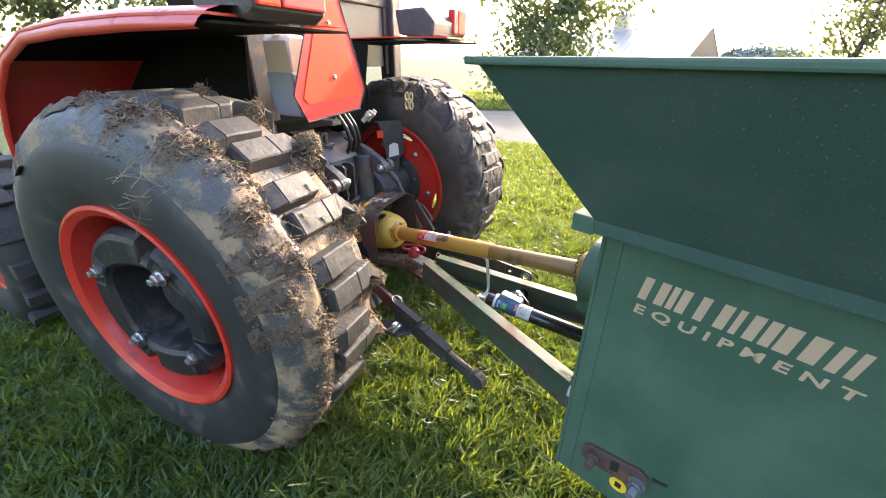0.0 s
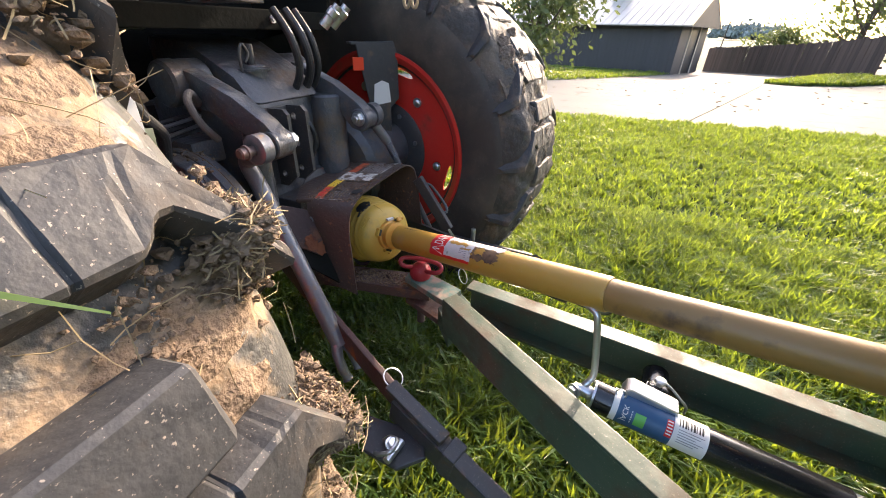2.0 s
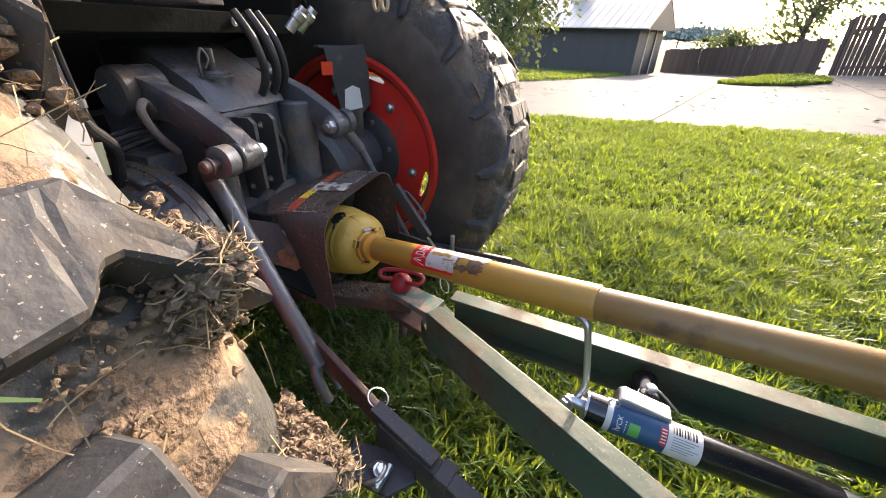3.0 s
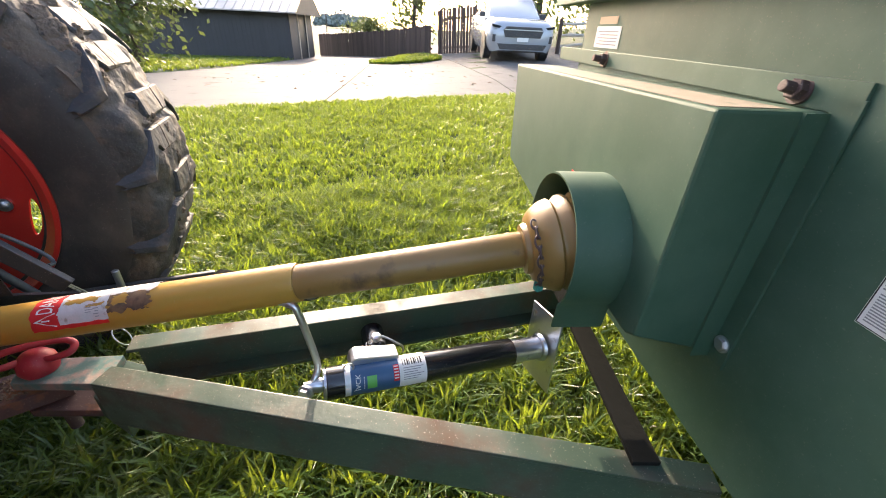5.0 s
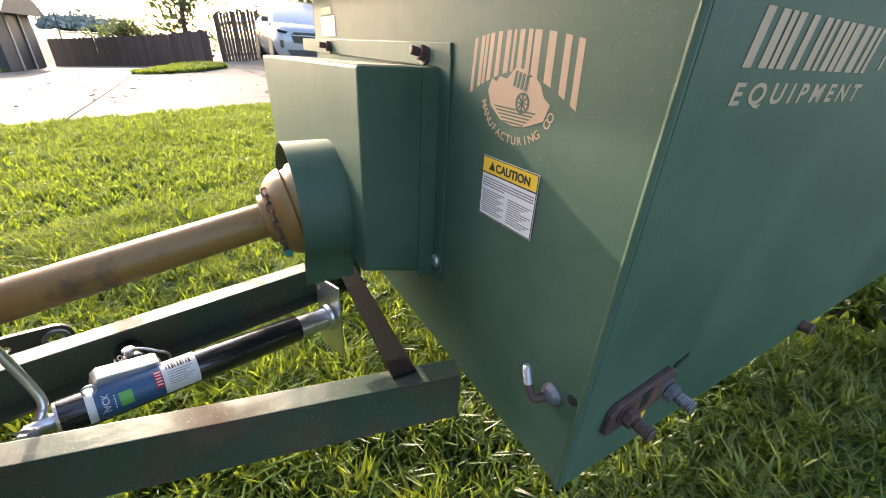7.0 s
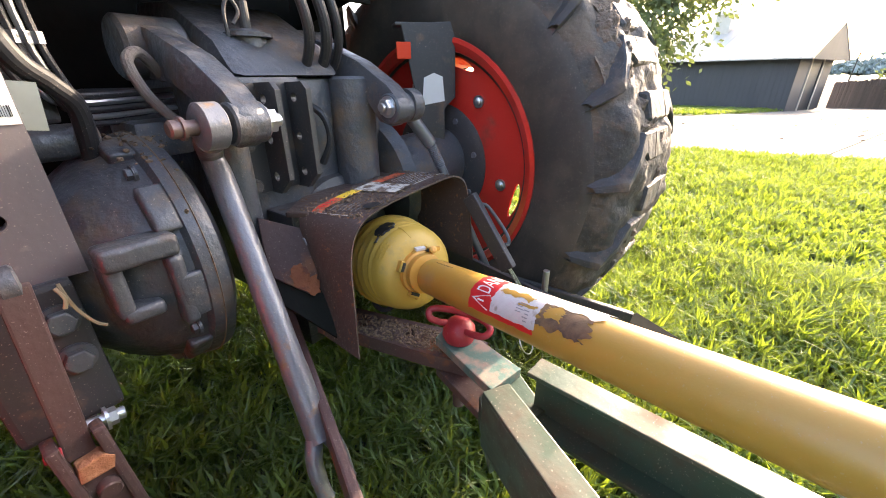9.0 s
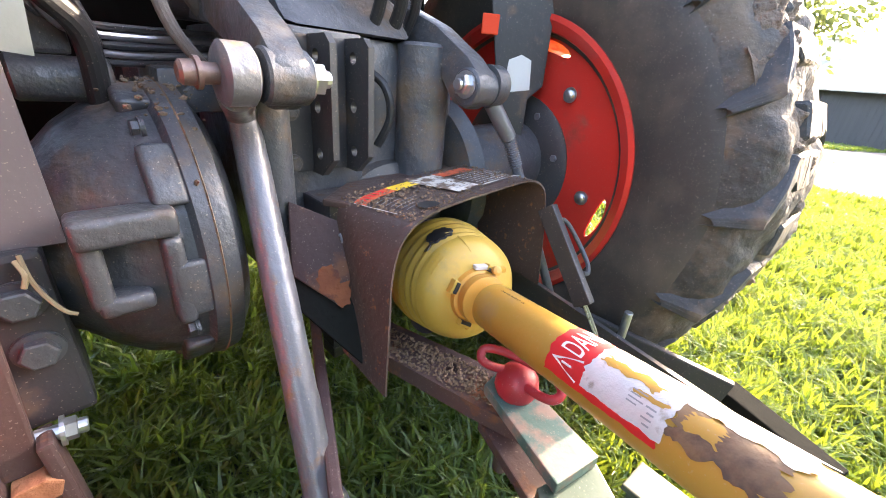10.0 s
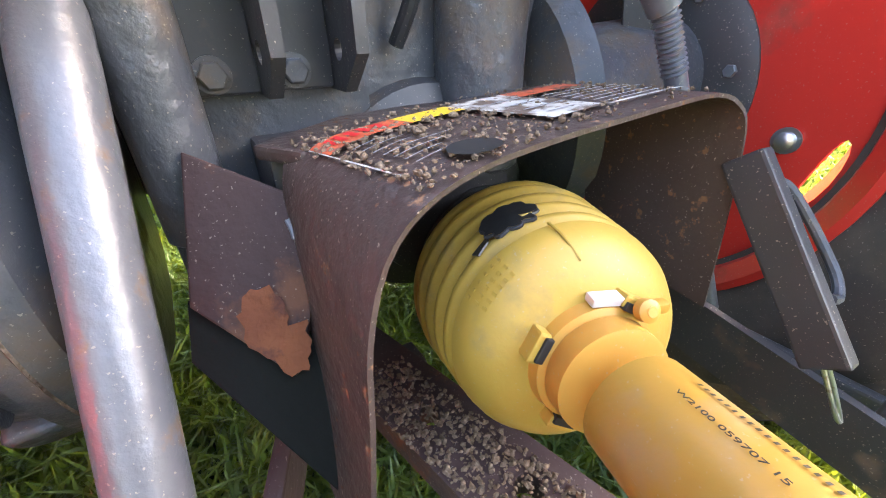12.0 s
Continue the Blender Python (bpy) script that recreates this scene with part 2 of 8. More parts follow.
def leaf_material(name, a, b, trans, light=0.5, scale=3.0, rough=0.55):
    m = bpy.data.materials.new(name)
    m.use_nodes = True
    N, L = m.node_tree.nodes, m.node_tree.links
    bsdf = N["Principled BSDF"]
    geo = N.new("ShaderNodeNewGeometry")
    co = N.new("ShaderNodeTexCoord")
    n1 = N.new("ShaderNodeTexNoise")
    n1.inputs["Scale"].default_value = scale
    L.new(co.outputs["Object"], n1.inputs["Vector"])
    add = N.new("ShaderNodeMath")
    add.operation = "ADD"
    L.new(geo.outputs["Random Per Island"], add.inputs[0])
    L.new(n1.outputs[0], add.inputs[1])
    half = N.new("ShaderNodeMath")
    half.operation = "MULTIPLY"
    half.inputs[1].default_value = 0.5
    L.new(add.outputs[0], half.inputs[0])
    mix = N.new("ShaderNodeMix")
    mix.data_type = "RGBA"
    mix.inputs[6].default_value, mix.inputs[7].default_value = a, b
    L.new(half.outputs[0], mix.inputs[0])
    L.new(mix.outputs[2], bsdf.inputs["Base Color"])
    bsdf.inputs["Roughness"].default_value = rough
    tr = N.new("ShaderNodeBsdfTranslucent")
    tint = N.new("ShaderNodeMix")          # some blades let more light through than others
    tint.data_type = "RGBA"
    tint.inputs[6].default_value = tuple(c * 0.45 for c in trans[:3]) + (1,)
    tint.inputs[7].default_value = tuple(c * 1.3 for c in trans[:3]) + (1,)
    L.new(half.outputs[0], tint.inputs[0])
    L.new(tint.outputs[2], tr.inputs["Color"])
    ms = N.new("ShaderNodeMixShader")
    ms.inputs[0].default_value = light
    L.new(bsdf.outputs[0], ms.inputs[1])
    L.new(tr.outputs[0], ms.inputs[2])
    L.new(ms.outputs[0], N["Material Output"].inputs[0])
    return m


GRASS = leaf_material("grass_blades", (0.018, 0.056, 0.017, 1), (0.098, 0.180, 0.058, 1), (0.345, 0.43, 0.030, 1), 0.48, 1.2, 0.36)
LEAF = leaf_material("tree_leaves", (0.045, 0.07, 0.025, 1), (0.085, 0.11, 0.04, 1), (0.18, 0.22, 0.06, 1), 0.35, 0.6)
SOIL = material("lawn_thatch", (0.020, 0.038, 0.011, 1), (0.052, 0.074, 0.023, 1), 14.0, 0.95, bump=1.0, bump_scale=90, spots=(0.085, 0.072, 0.035, 1), spot_scale=22, spot_cut=0.64)


# ---- building helpers ----
def part(name, bm, mat, parent=None, label="", smooth=None):
    """Links a bmesh as one mesh object under a thing or a part."""
    if smooth is not None:
        for f in bm.faces:
            f.smooth = True
        for e in bm.edges:
            e.smooth = len(e.link_faces) == 2 and e.calc_face_angle(0) < radians(smooth)
    me = bpy.data.meshes.new(name)
    bm.to_mesh(me)
    bm.free()
    for m in (mat if isinstance(mat, (list, tuple)) else [mat]):
        me.materials.append(m)
    ob = new(name, me)
    ob.parent = parent
    if label:
        ob["label"] = label
    return ob


def thing(name, label, category, m=None, group="", kind=""):
    ob = new(name)
    ob.empty_display_size = 0.1
    if m is not None:
        ob.matrix_world = m
    return tagged(ob, label, category, group, kind)


def quick(name, verts, faces, mat, parent=None, label="", smooth=False):
    me = bpy.data.meshes.new(name)
    me.from_pydata([tuple(v) for v in verts], [], faces)
    if smooth:
        me.polygons.foreach_set("use_smooth", [True] * len(me.polygons))
    me.materials.append(mat)
    ob = new(name, me)
    ob.parent = parent
    if label:
        ob["label"] = label
    return ob


def bevel(bm, w, seg=2, angle=30):
    es = [e for e in bm.edges if len(e.link_faces) == 2 and e.calc_face_angle(0) > radians(angle)]
    if es and w:
        bmesh.ops.bevel(bm, geom=es, offset=w, segments=seg, profile=0.6, affect="EDGES", clamp_overlap=True)
    return bm


def boxm(a, b, w=0.0, m=None, seg=2):
    """A box between two corners with rounded edges."""
    bm = bmesh.new()
    bmesh.ops.create_cube(bm, size=1)
    a, b = Vector(a), Vector(b)
    for v in bm.verts:
        v.co = Vector([a[i] + (b[i] - a[i]) * (v.co[i] + 0.5) for i in range(3)])
    bmesh.ops.recalc_face_normals(bm, faces=bm.faces)
    bevel(bm, w, seg)
    if m:
        bm.transform(m)
    return bm


def prism(pts, axis, lo, hi, w=0.0, m=None, seg=2):
    """A plate: an outline in the plane across axis, drawn out from lo to hi."""
    bm = bmesh.new()
    put = {"x": lambda a, b, c: (c, a, b), "y": lambda a, b, c: (a, c, b), "z": lambda a, b, c: (a, b, c)}[axis]
    lo_v = [bm.verts.new(put(p[0], p[1], lo)) for p in pts]
    hi_v = [bm.verts.new(put(p[0], p[1], hi)) for p in pts]
    n = len(pts)
    bm.faces.new(lo_v)
    bm.faces.new(hi_v[::-1])
    for i in range(n):
        bm.faces.new((lo_v[i], hi_v[i], hi_v[(i + 1) % n], lo_v[(i + 1) % n]))
    bmesh.ops.recalc_face_normals(bm, faces=bm.faces)
    bevel(bm, w, seg, 40)
    if m:
        bm.transform(m)
    return bm


def frame_along(a, b, up=(0, 0, 1)):
    """A pose at a whose z runs to b."""
    a, b = Vector(a), Vector(b)
    z = (b - a).normalized()
    u = Vector(up)
    if abs(z.dot(u)) > 0.98:
        u = Vector((1, 0, 0))
    x = u.cross(z).normalized()
    y = z.cross(x)
    m = Matrix((x, y, z)).transposed().to_4x4()
    m.translation = a
    return m


def lathe(profile, a, b, seg=32, closed=True):
    """Turns (along, radius) pairs about the line from a to b; along is in metres from a."""
    bm = bmesh.new()
    rings = []
    for s, r in profile:
        rings.append([bm.verts.new((r * math.cos(2 * math.pi * i / seg), r * math.sin(2 * math.pi * i / seg), s)) for i in range(seg)])
    for q, p in zip(rings, rings[1:]):
        for i in range(seg):
            bm.faces.new((q[i], q[(i + 1) % seg], p[(i + 1) % seg], p[i]))
    if closed:
        bm.faces.new(rings[0][::-1])
        bm.faces.new(rings[-1])
    bm.transform(frame_along(a, b))
    bmesh.ops.recalc_face_normals(bm, faces=bm.faces)
    return bm


def rod(a, b, r, seg=20, w=0.0, r2=None):
    """A round bar from a to b with broken edges."""
    d = (Vector(b) - Vector(a)).length
    r2 = r if r2 is None else r2
    w = w or min(r, r2) * 0.12
    return lathe([(0, r - w), (w, r), (d - w, r2), (d, r2 - w)], a, b, seg)


def bar(a, b, wide, thick, w=0.0, up=(0, 0, 1)):
    """A flat bar from a to b: wide across, thick along up."""
    d = (Vector(b) - Vector(a)).length
    return boxm((-wide / 2, -thick / 2, 0), (wide / 2, thick / 2, d), w, frame_along(a, b, up))


def tube(pts, r, seg=10, smooth_n=0, cyclic=False):
    """A round wire or hose along points."""
    P = [Vector(p) for p in pts]
    if smooth_n:
        Q = []
        n = len(P)
        rng = range(n if cyclic else n - 1)
        for i in rng:
            g = (lambda k: P[k % n]) if cyclic else (lambda k: P[min(max(k, 0), n - 1)])
            p0, p1, p2, p3 = g(i - 1), g(i), g(i + 1), g(i + 2)
            for k in range(smooth_n):
                t = k / smooth_n
                Q.append(0.5 * ((2 * p1) + (p2 - p0) * t + (2 * p0 - 5 * p1 + 4 * p2 - p3) * t * t + (3 * p1 - p0 - 3 * p2 + p3) * t ** 3))
        if not cyclic:
            Q.append(P[-1])
        P = Q
    bm = bmesh.new()
    rings = []
    n = len(P)
    x = None
    for i, p in enumerate(P):
        z = (P[(i + 1) % n] - P[i - 1]) if cyclic else (P[min(i + 1, n - 1)] - P[max(i - 1, 0)])
        z.normalize()
        if x is None:
            x = z.orthogonal().normalized()
        x = (x - z * x.dot(z)).normalized()
        y = z.cross(x)
        rr = r[i * (len(r) - 1) // max(n - 1, 1)] if isinstance(r, (list, tuple)) else r
        rings.append([bm.verts.new(p + rr * (math.cos(2 * math.pi * k / seg) * x + math.sin(2 * math.pi * k / seg) * y)) for k in range(seg)])
    pairs = list(zip(rings, rings[1:])) + ([(rings[-1], rings[0])] if cyclic else [])
    for q, p in pairs:
        for k in range(seg):
            bm.faces.new((q[k], q[(k + 1) % seg], p[(k + 1) % seg], p[k]))
    if not cyclic:
        bm.faces.new(rings[0][::-1])
        bm.faces.new(rings[-1])
    bmesh.ops.recalc_face_normals(bm, faces=bm.faces)
    return bm


def joined(*bms):
    """Several shapes in one bmesh."""
    out = bms[0]
    for b in bms[1:]:
        me = bpy.data.meshes.new("tmp")
        b.to_mesh(me)
        b.free()
        out.from_mesh(me)
        bpy.data.meshes.remove(me)
    return out


def hexbolt(at, way, r=0.01, h=0.008, washer=True, stud=0.0):
    """A hexagon head on a washer, on a surface at a point, facing a way; stud: thread that stands out."""
    way = Vector(way).normalized()
    at = Vector(at)
    out = lathe([(-0.002, r * 1.3), (0.002, r * 1.3)], at, at + way, 20) if washer else bmesh.new()
    hx = lathe([(0.0015, r), (h - 0.001, r), (h, r * 0.86)], at, at + way, 6)
    out = joined(out, hx)
    if stud:
        out = joined(out, lathe([(h, r * 0.55), (h + stud, r * 0.55), (h + stud + 0.001, r * 0.45)], at, at + way, 12))
    return out


def holed_plate(outline, holes, axis, lo, hi, w=0.0015):
    """A plate with round holes through it: the outline is filled round the holes, then drawn out."""
    bm = bmesh.new()
    edges = []
    loops = [list(outline)] + [[(cx + r * math.cos(-2 * math.pi * k / 16), cy + r * math.sin(-2 * math.pi * k / 16)) for k in range(16)] for cx, cy, r in holes]
    for lp in loops:
        vs = [bm.verts.new((p[0], p[1], 0)) for p in lp]
        edges += [bm.edges.new((vs[i], vs[(i + 1) % len(vs)])) for i in range(len(vs))]
    bmesh.ops.triangle_fill(bm, use_beauty=True, use_dissolve=False, edges=edges)
    faces = list(bm.faces)
    ext = bmesh.ops.extrude_face_region(bm, geom=faces)
    for v in [g for g in ext["geom"] if isinstance(g, bmesh.types.BMVert)]:
        v.co.z = hi - lo
    put = {"x": lambda v: (v.z + lo, v.x, v.y), "y": lambda v: (v.x, v.z + lo, v.y), "z": lambda v: (v.x, v.y, v.z + lo)}[axis]
    for v in bm.verts:
        v.co = put(v.co.copy())
    bmesh.ops.recalc_face_normals(bm, faces=bm.faces)
    return bm


def lettering(name, text, m, size, mat, parent, label="", depth=0.0006, shear=0.0, stretch=1.0, space=1.0, bold=0.0, align="LEFT", width=0.0, cap=0.0):
    """Words in the built-in font, as a mesh."""
    cu = bpy.data.curves.new(name, "FONT")
    cu.body, cu.size, cu.shear, cu.space_character, cu.extrude, cu.offset, cu.align_x = text, size, shear, space, depth, bold, align
    tmp = bpy.data.objects.new("tmp", cu)
    scene.collection.objects.link(tmp)
    dg = bpy.context.evaluated_depsgraph_get()
    me = bpy.data.meshes.new_from_object(tmp.evaluated_get(dg))
    bpy.data.objects.remove(tmp)
    me.name = name
    if width or cap:
        xs, ys = [v.co.x for v in me.vertices], [v.co.y for v in me.vertices]
        sx = width / (max(xs) - min(xs)) if width else 1.0
        sy = cap / max(ys) if cap else 1.0
        me.transform(Matrix.Diagonal((sx, sy, 1, 1)) @ Matrix.Translation((-min(xs), 0, 0)))
    me.transform(m @ Matrix.Diagonal((stretch, 1, 1, 1)))
    me.materials.clear()
    me.materials.append(mat)
    ob = new(name, me)
    ob.parent = parent
    if label:
        ob["label"] = label
    return ob


def plane_frame(o, x, y):
    """A pose with its x along x and y along y, for prints on a surface."""
    x = Vector(x).normalized()
    y = Vector(y)
    y = (y - x * y.dot(x)).normalized()
    m = Matrix((x, y, x.cross(y))).transposed().to_4x4()
    m.translation = Vector(o)
    return m


# ---- ground, lawn, driveway ----
def rise(x, y):
    """The height of the ground: flat lawn, a drive that falls towards the shed and climbs towards the car."""
    t = min(max(x - 5.2, 0.0), 30.0)
    phi = (y + 1.15) / (max(x, 4.0) + 0.75)
    return t * float(np.interp(phi, [-0.9, -0.58, -0.52, -0.25, -0.05, 0.3], [0.06, 0.045, 0.02, -0.026, -0.04, -0.04]))


def edge_x(y):
    """The drive's edge along the lawn."""
    return 4.72 - 0.125 * y + 0.03 * math.sin(y * 1.3)


def sheet(name, xs, ys, mat, lift=0.0, keep=None, label="", category="", thick=0.0):
    """A sheet that lies on the ground."""
    idx, verts, faces = {}, [], []
    for i, x in enumerate(xs):
        for j, y in enumerate(ys):
            idx[i, j] = len(verts)
            verts.append((x, y, rise(x, y) + lift))
    for i in range(len(xs) - 1):
        for j in range(len(ys) - 1):
            if keep is None or keep((xs[i] + xs[i + 1]) / 2, (ys[j] + ys[j + 1]) / 2):
                faces.append((idx[i, j], idx[i + 1, j], idx[i + 1, j + 1], idx[i, j + 1]))
    ob = quick(name, verts, faces, mat, smooth=True)
    return tagged(ob, label, category, kind="structure")


GX = [-3000, -800, -200, -60, -20, -8, -4, -2, 0, 2, 4, 5.2] + [5.2 + 0.8 * k for k in range(1, 39)] + [50, 80, 150, 300, 700, 1500, 3000]
GY = [-3000, -1000, -300, -100, -50, -35] + [-30 + 0.8 * k for k in range(0, 63)] + [25, 35, 60, 150, 500, 1500, 3000]
sheet("ground", GX, GY, SOIL, 0.0, label="mown green lawn and far level fields", category="ground")

# drive: slabs of pale concrete with narrow joints between them
drive = thing("driveway", "pale concrete driveway of large slabs with dark joints", "driveway", kind="structure")


def slab(corners, top=0.012):
    """One cast slab over the ground, its surface following the slope."""
    n = 10
    verts, faces = [], []
    (ax, ay), (bx, by), (cx, cy), (dx, dy) = corners
    for i in range(n + 1):
        for j in range(n + 1):
            u, v = i / n, j / n
            x = (ax * (1 - u) + bx * u) * (1 - v) + (dx * (1 - u) + cx * u) * v
            y = (ay * (1 - u) + by * u) * (1 - v) + (dy * (1 - u) + cy * u) * v
            verts.append((x, y, rise(x, y) + top))
    k = n + 1
    for i in range(n):
        for j in range(n):
            faces.append((i * k + j, (i + 1) * k + j, (i + 1) * k + j + 1, i * k + j + 1))
    rim = [i * k for i in range(k)] + [n * k + j for j in range(1, k)] + [i * k + n for i in range(n - 1, -1, -1)] + [j for j in range(n - 1, 0, -1)]
    base = len(verts)
    for r in rim:
        x, y, z = verts[r]
        verts.append((x, y, z - 0.06))
    for q in range(len(rim)):
        a, b = rim[q], rim[(q + 1) % len(rim)]
        faces.append((a, b, base + (q + 1) % len(rim), base + q))
    return quick("slab", verts, faces, CONCRETE, drive)


def joint_y(x, k):
    """Where the joints across the drive run: k = 0 and 1 are the two in plain view."""
    return (-1.85 - 0.29 * (x - 5.0)) if k == 0 else (-5.2 - 0.25 * (x - 5.4)) if k == 1 else (-8.9 - 0.22 * (x - 5.4)) if k == 2 else (3.2 - 0.1 * (x - 5.0)) if k == -1 else (8.0 if k == -2 else -13.0)


cuts = [0.0, 7.6, 14.0, 24.0]
for k in (-1, 0, 1, 2, 3):
    for s in range(3):
        def at(x_off, kk, off):
            x = edge_x(-1.85 if kk == 0 else -5.2 if kk == 1 else -9.0 if kk == 2 else 3.2 if kk == -1 else 8 if kk == -2 else -13) + x_off
            return (x, joint_y(x, kk) + off)
        g = 0.012
        slab([at(cuts[s] + (g if s else 0), k, g), at(cuts[s + 1] - g, k, g), at(cuts[s + 1] - g, k - 1, -g), at(cuts[s] + (g if s else 0), k - 1, -g)])

# leaves blown onto the drive
rng = random.Random(4)
lv, lf = [], []
for _ in range(150):
    x, y = rng.uniform(6.5, 15), rng.uniform(-8.5, 0.5)
    a, s = rng.uniform(0, 6.28), rng.uniform(0.03, 0.08)
    z = rise(x, y) + 0.02
    b = len(lv)
    for k, (r, q) in enumerate(((1, 0), (0.5, 1.5), (1, 3.1), (0.45, 4.6))):
        lv.append((x + s * r * math.cos(a + q), y + s * r * math.sin(a + q), z + rng.uniform(0, 0.03)))
    lf.append((b, b + 1, b + 2, b + 3))
tagged(quick("fallen_leaves", lv, lf, material("dry_leaf", (0.07, 0.05, 0.035, 1), (0.14, 0.10, 0.07, 1), 9, 0.9)), "scattered dry brown leaves on the concrete drive", "leaves", kind="stuff")


# grass: many thin bent blades, in tufts
def grass_field(name, count, inside, bounds, hmin, hmax, seed, label, width=0.0035, per=5):
    r = np.random.RandomState(seed)
    x0, x1, y0, y1 = bounds
    nt = count // per
    tx, ty = r.uniform(x0, x1, nt), r.uniform(y0, y1, nt)
    ok = np.array([inside(a, b) for a, b in zip(tx, ty)])
    tx, ty = tx[ok], ty[ok]
    n = len(tx) * per
    X = np.repeat(tx, per) + r.normal(0, 0.012, n)
    Y = np.repeat(ty, per) + r.normal(0, 0.012, n)
    Z = np.array([rise(a, b) for a, b in zip(tx, ty)]).repeat(per) - 0.004
    patch = np.array([noise.noise((a * 1.7, b * 1.7, 3.1)) for a, b in zip(tx, ty)]).repeat(per)
    tuft = np.array([noise.noise((a * 17, b * 17, 8.7)) for a, b in zip(tx, ty)]).repeat(per)
    H = r.uniform(hmin, hmax, n) * (1 + 0.45 * patch + 0.6 * tuft)
    ang = r.uniform(0, 2 * np.pi, n)
    lean = r.uniform(0.1, 1.15, n) * H
    turn = ang + r.normal(0, 0.5, n)
    W = width * r.uniform(0.7, 1.5, n)
    wx, wy = np.cos(ang + np.pi / 2) * W, np.sin(ang + np.pi / 2) * W
    lx, ly = np.cos(turn) * lean, np.sin(turn) * lean
    V = np.empty((n, 5, 3))
    V[:, 0] = np.stack([X - wx, Y - wy, Z], 1)
    V[:, 1] = np.stack([X + wx, Y + wy, Z], 1)
    V[:, 2] = np.stack([X + lx * 0.35 - wx * 0.8, Y + ly * 0.35 - wy * 0.8, Z + H * 0.62], 1)
    V[:, 3] = np.stack([X + lx * 0.35 + wx * 0.8, Y + ly * 0.35 + wy * 0.8, Z + H * 0.62], 1)
    V[:, 4] = np.stack([X + lx, Y + ly, Z + H * r.uniform(0.75, 1.05, n)], 1)
    me = bpy.data.meshes.new(name)
    me.vertices.add(n * 5)
    me.vertices.foreach_set("co", V.reshape(-1))
    base = (np.arange(n) * 5)[:, None]
    loops = np.concatenate([base + np.array([0, 1, 3, 2]), base + np.array([2, 3, 4])], 1).reshape(-1)
    me.loops.add(len(loops))
    me.loops.foreach_set("vertex_index", loops.astype(np.int32))
    me.polygons.add(n * 2)
    starts = (np.arange(n) * 7)[:, None] + np.array([0, 4])
    me.polygons.foreach_set("loop_start", starts.reshape(-1).astype(np.int32))
    me.update(calc_edges=True)
    me.materials.append(GRASS)
    return tagged(new(name, me), label, "grass", kind="stuff")


def on_lawn(x, y):
    return x < edge_x(y) + 0.03


grass_field("lawn_grass", 330000, lambda x, y: on_lawn(x, y), (-1.9, 1.6, -3.2, 0.9), 0.035, 0.092, 11, "thick bright green mown lawn grass lit from behind", 0.0036)
grass_field("lawn_grass", 190000, lambda x, y: on_lawn(x, y) and x > 1.6, (1.6, 5.9, -7.5, 1.8), 0.03, 0.075, 12, "thick bright green mown lawn grass lit from behind", 0.0055)
grass_field("lawn_grass", 130000, lambda x, y: on_lawn(x, y) and not (-1.9 < x < 1.6 and -3.2 < y < 0.9), (-5, 1.6, -6.5, 4.5), 0.03, 0.08, 13, "thick bright green mown lawn grass in half shade", 0.010)


# ---- top dresser: a green box spreader behind the tractor ----
SP = pose(-0.519, -1.632, 0.002, 0, 0, -18.2)
spreader = thing("manure_spreader", "dark green painted steel box spreader hitched behind a tractor", "spreader", SP)
L_, R_, F_, B_ = -0.335, 0.675, -0.13, -2.6
Z0, Z1, Z2 = 0.43, 1.036, 1.252
T = 0.004
part("side_panel", boxm((L_, B_, Z0), (L_ + T, F_, Z1), 0.0015), GREEN, spreader)
part("side_panel", boxm((R_ - T, B_, Z0), (R_, F_, Z1), 0.0015), GREEN, spreader)
part("front_panel", boxm((L_ + T, F_ - T, Z0), (R_ - T, F_, Z1), 0.0015), GREEN, spreader)
part("corner_seam", joined(rod((L_ + 0.001, F_, Z0), (L_ + 0.001, F_, Z1), 0.004, 10), boxm((L_ - 0.002, F_ - 0.032, Z0 + 0.004), (L_ + 0.001, F_ - 0.004, Z1 - 0.004), 0.0012)), GREEN, spreader, "welded corner seam in green paint")
part("rear_panel", boxm((L_ + T, B_, Z0), (R_ - T, B_ + T, Z1), 0.0015), GREEN, spreader)
part("floor_panel", boxm((L_ + T, B_ + T, Z0 + 0.03), (R_ - T, F_ - T, Z0 + 0.036)), GREEN, spreader)
# shelf flange under the flared hopper, at the front
part("front_flange", boxm((L_ - 0.052, F_, 1.008), (R_ + 0.14, F_ + 0.036, 1.036), 0.002), GREEN, spreader, "sunlit green flange along the front")
part("side_flange", boxm((L_ - 0.052, B_, 1.012), (L_, F_, 1.034), 0.002), HOPPER, spreader, "dull green flange along the side, greyed for haze")


def flare(p):
    """A flared hopper panel: a thick plate through four corners."""
    bm = bmesh.new()
    P = [Vector(q) for q in p]
    n = (P[1] - P[0]).cross(P[3] - P[0]).normalized() * 0.004
    a = [bm.verts.new(q) for q in P]
    b = [bm.verts.new(q + n) for q in P]
    bm.faces.new(a)
    bm.faces.new(b[::-1])
    for i in range(4):
        bm.faces.new((a[i], b[i], b[(i + 1) % 4], a[(i + 1) % 4]))
    bmesh.ops.recalc_face_normals(bm, faces=bm.faces)
    return bm


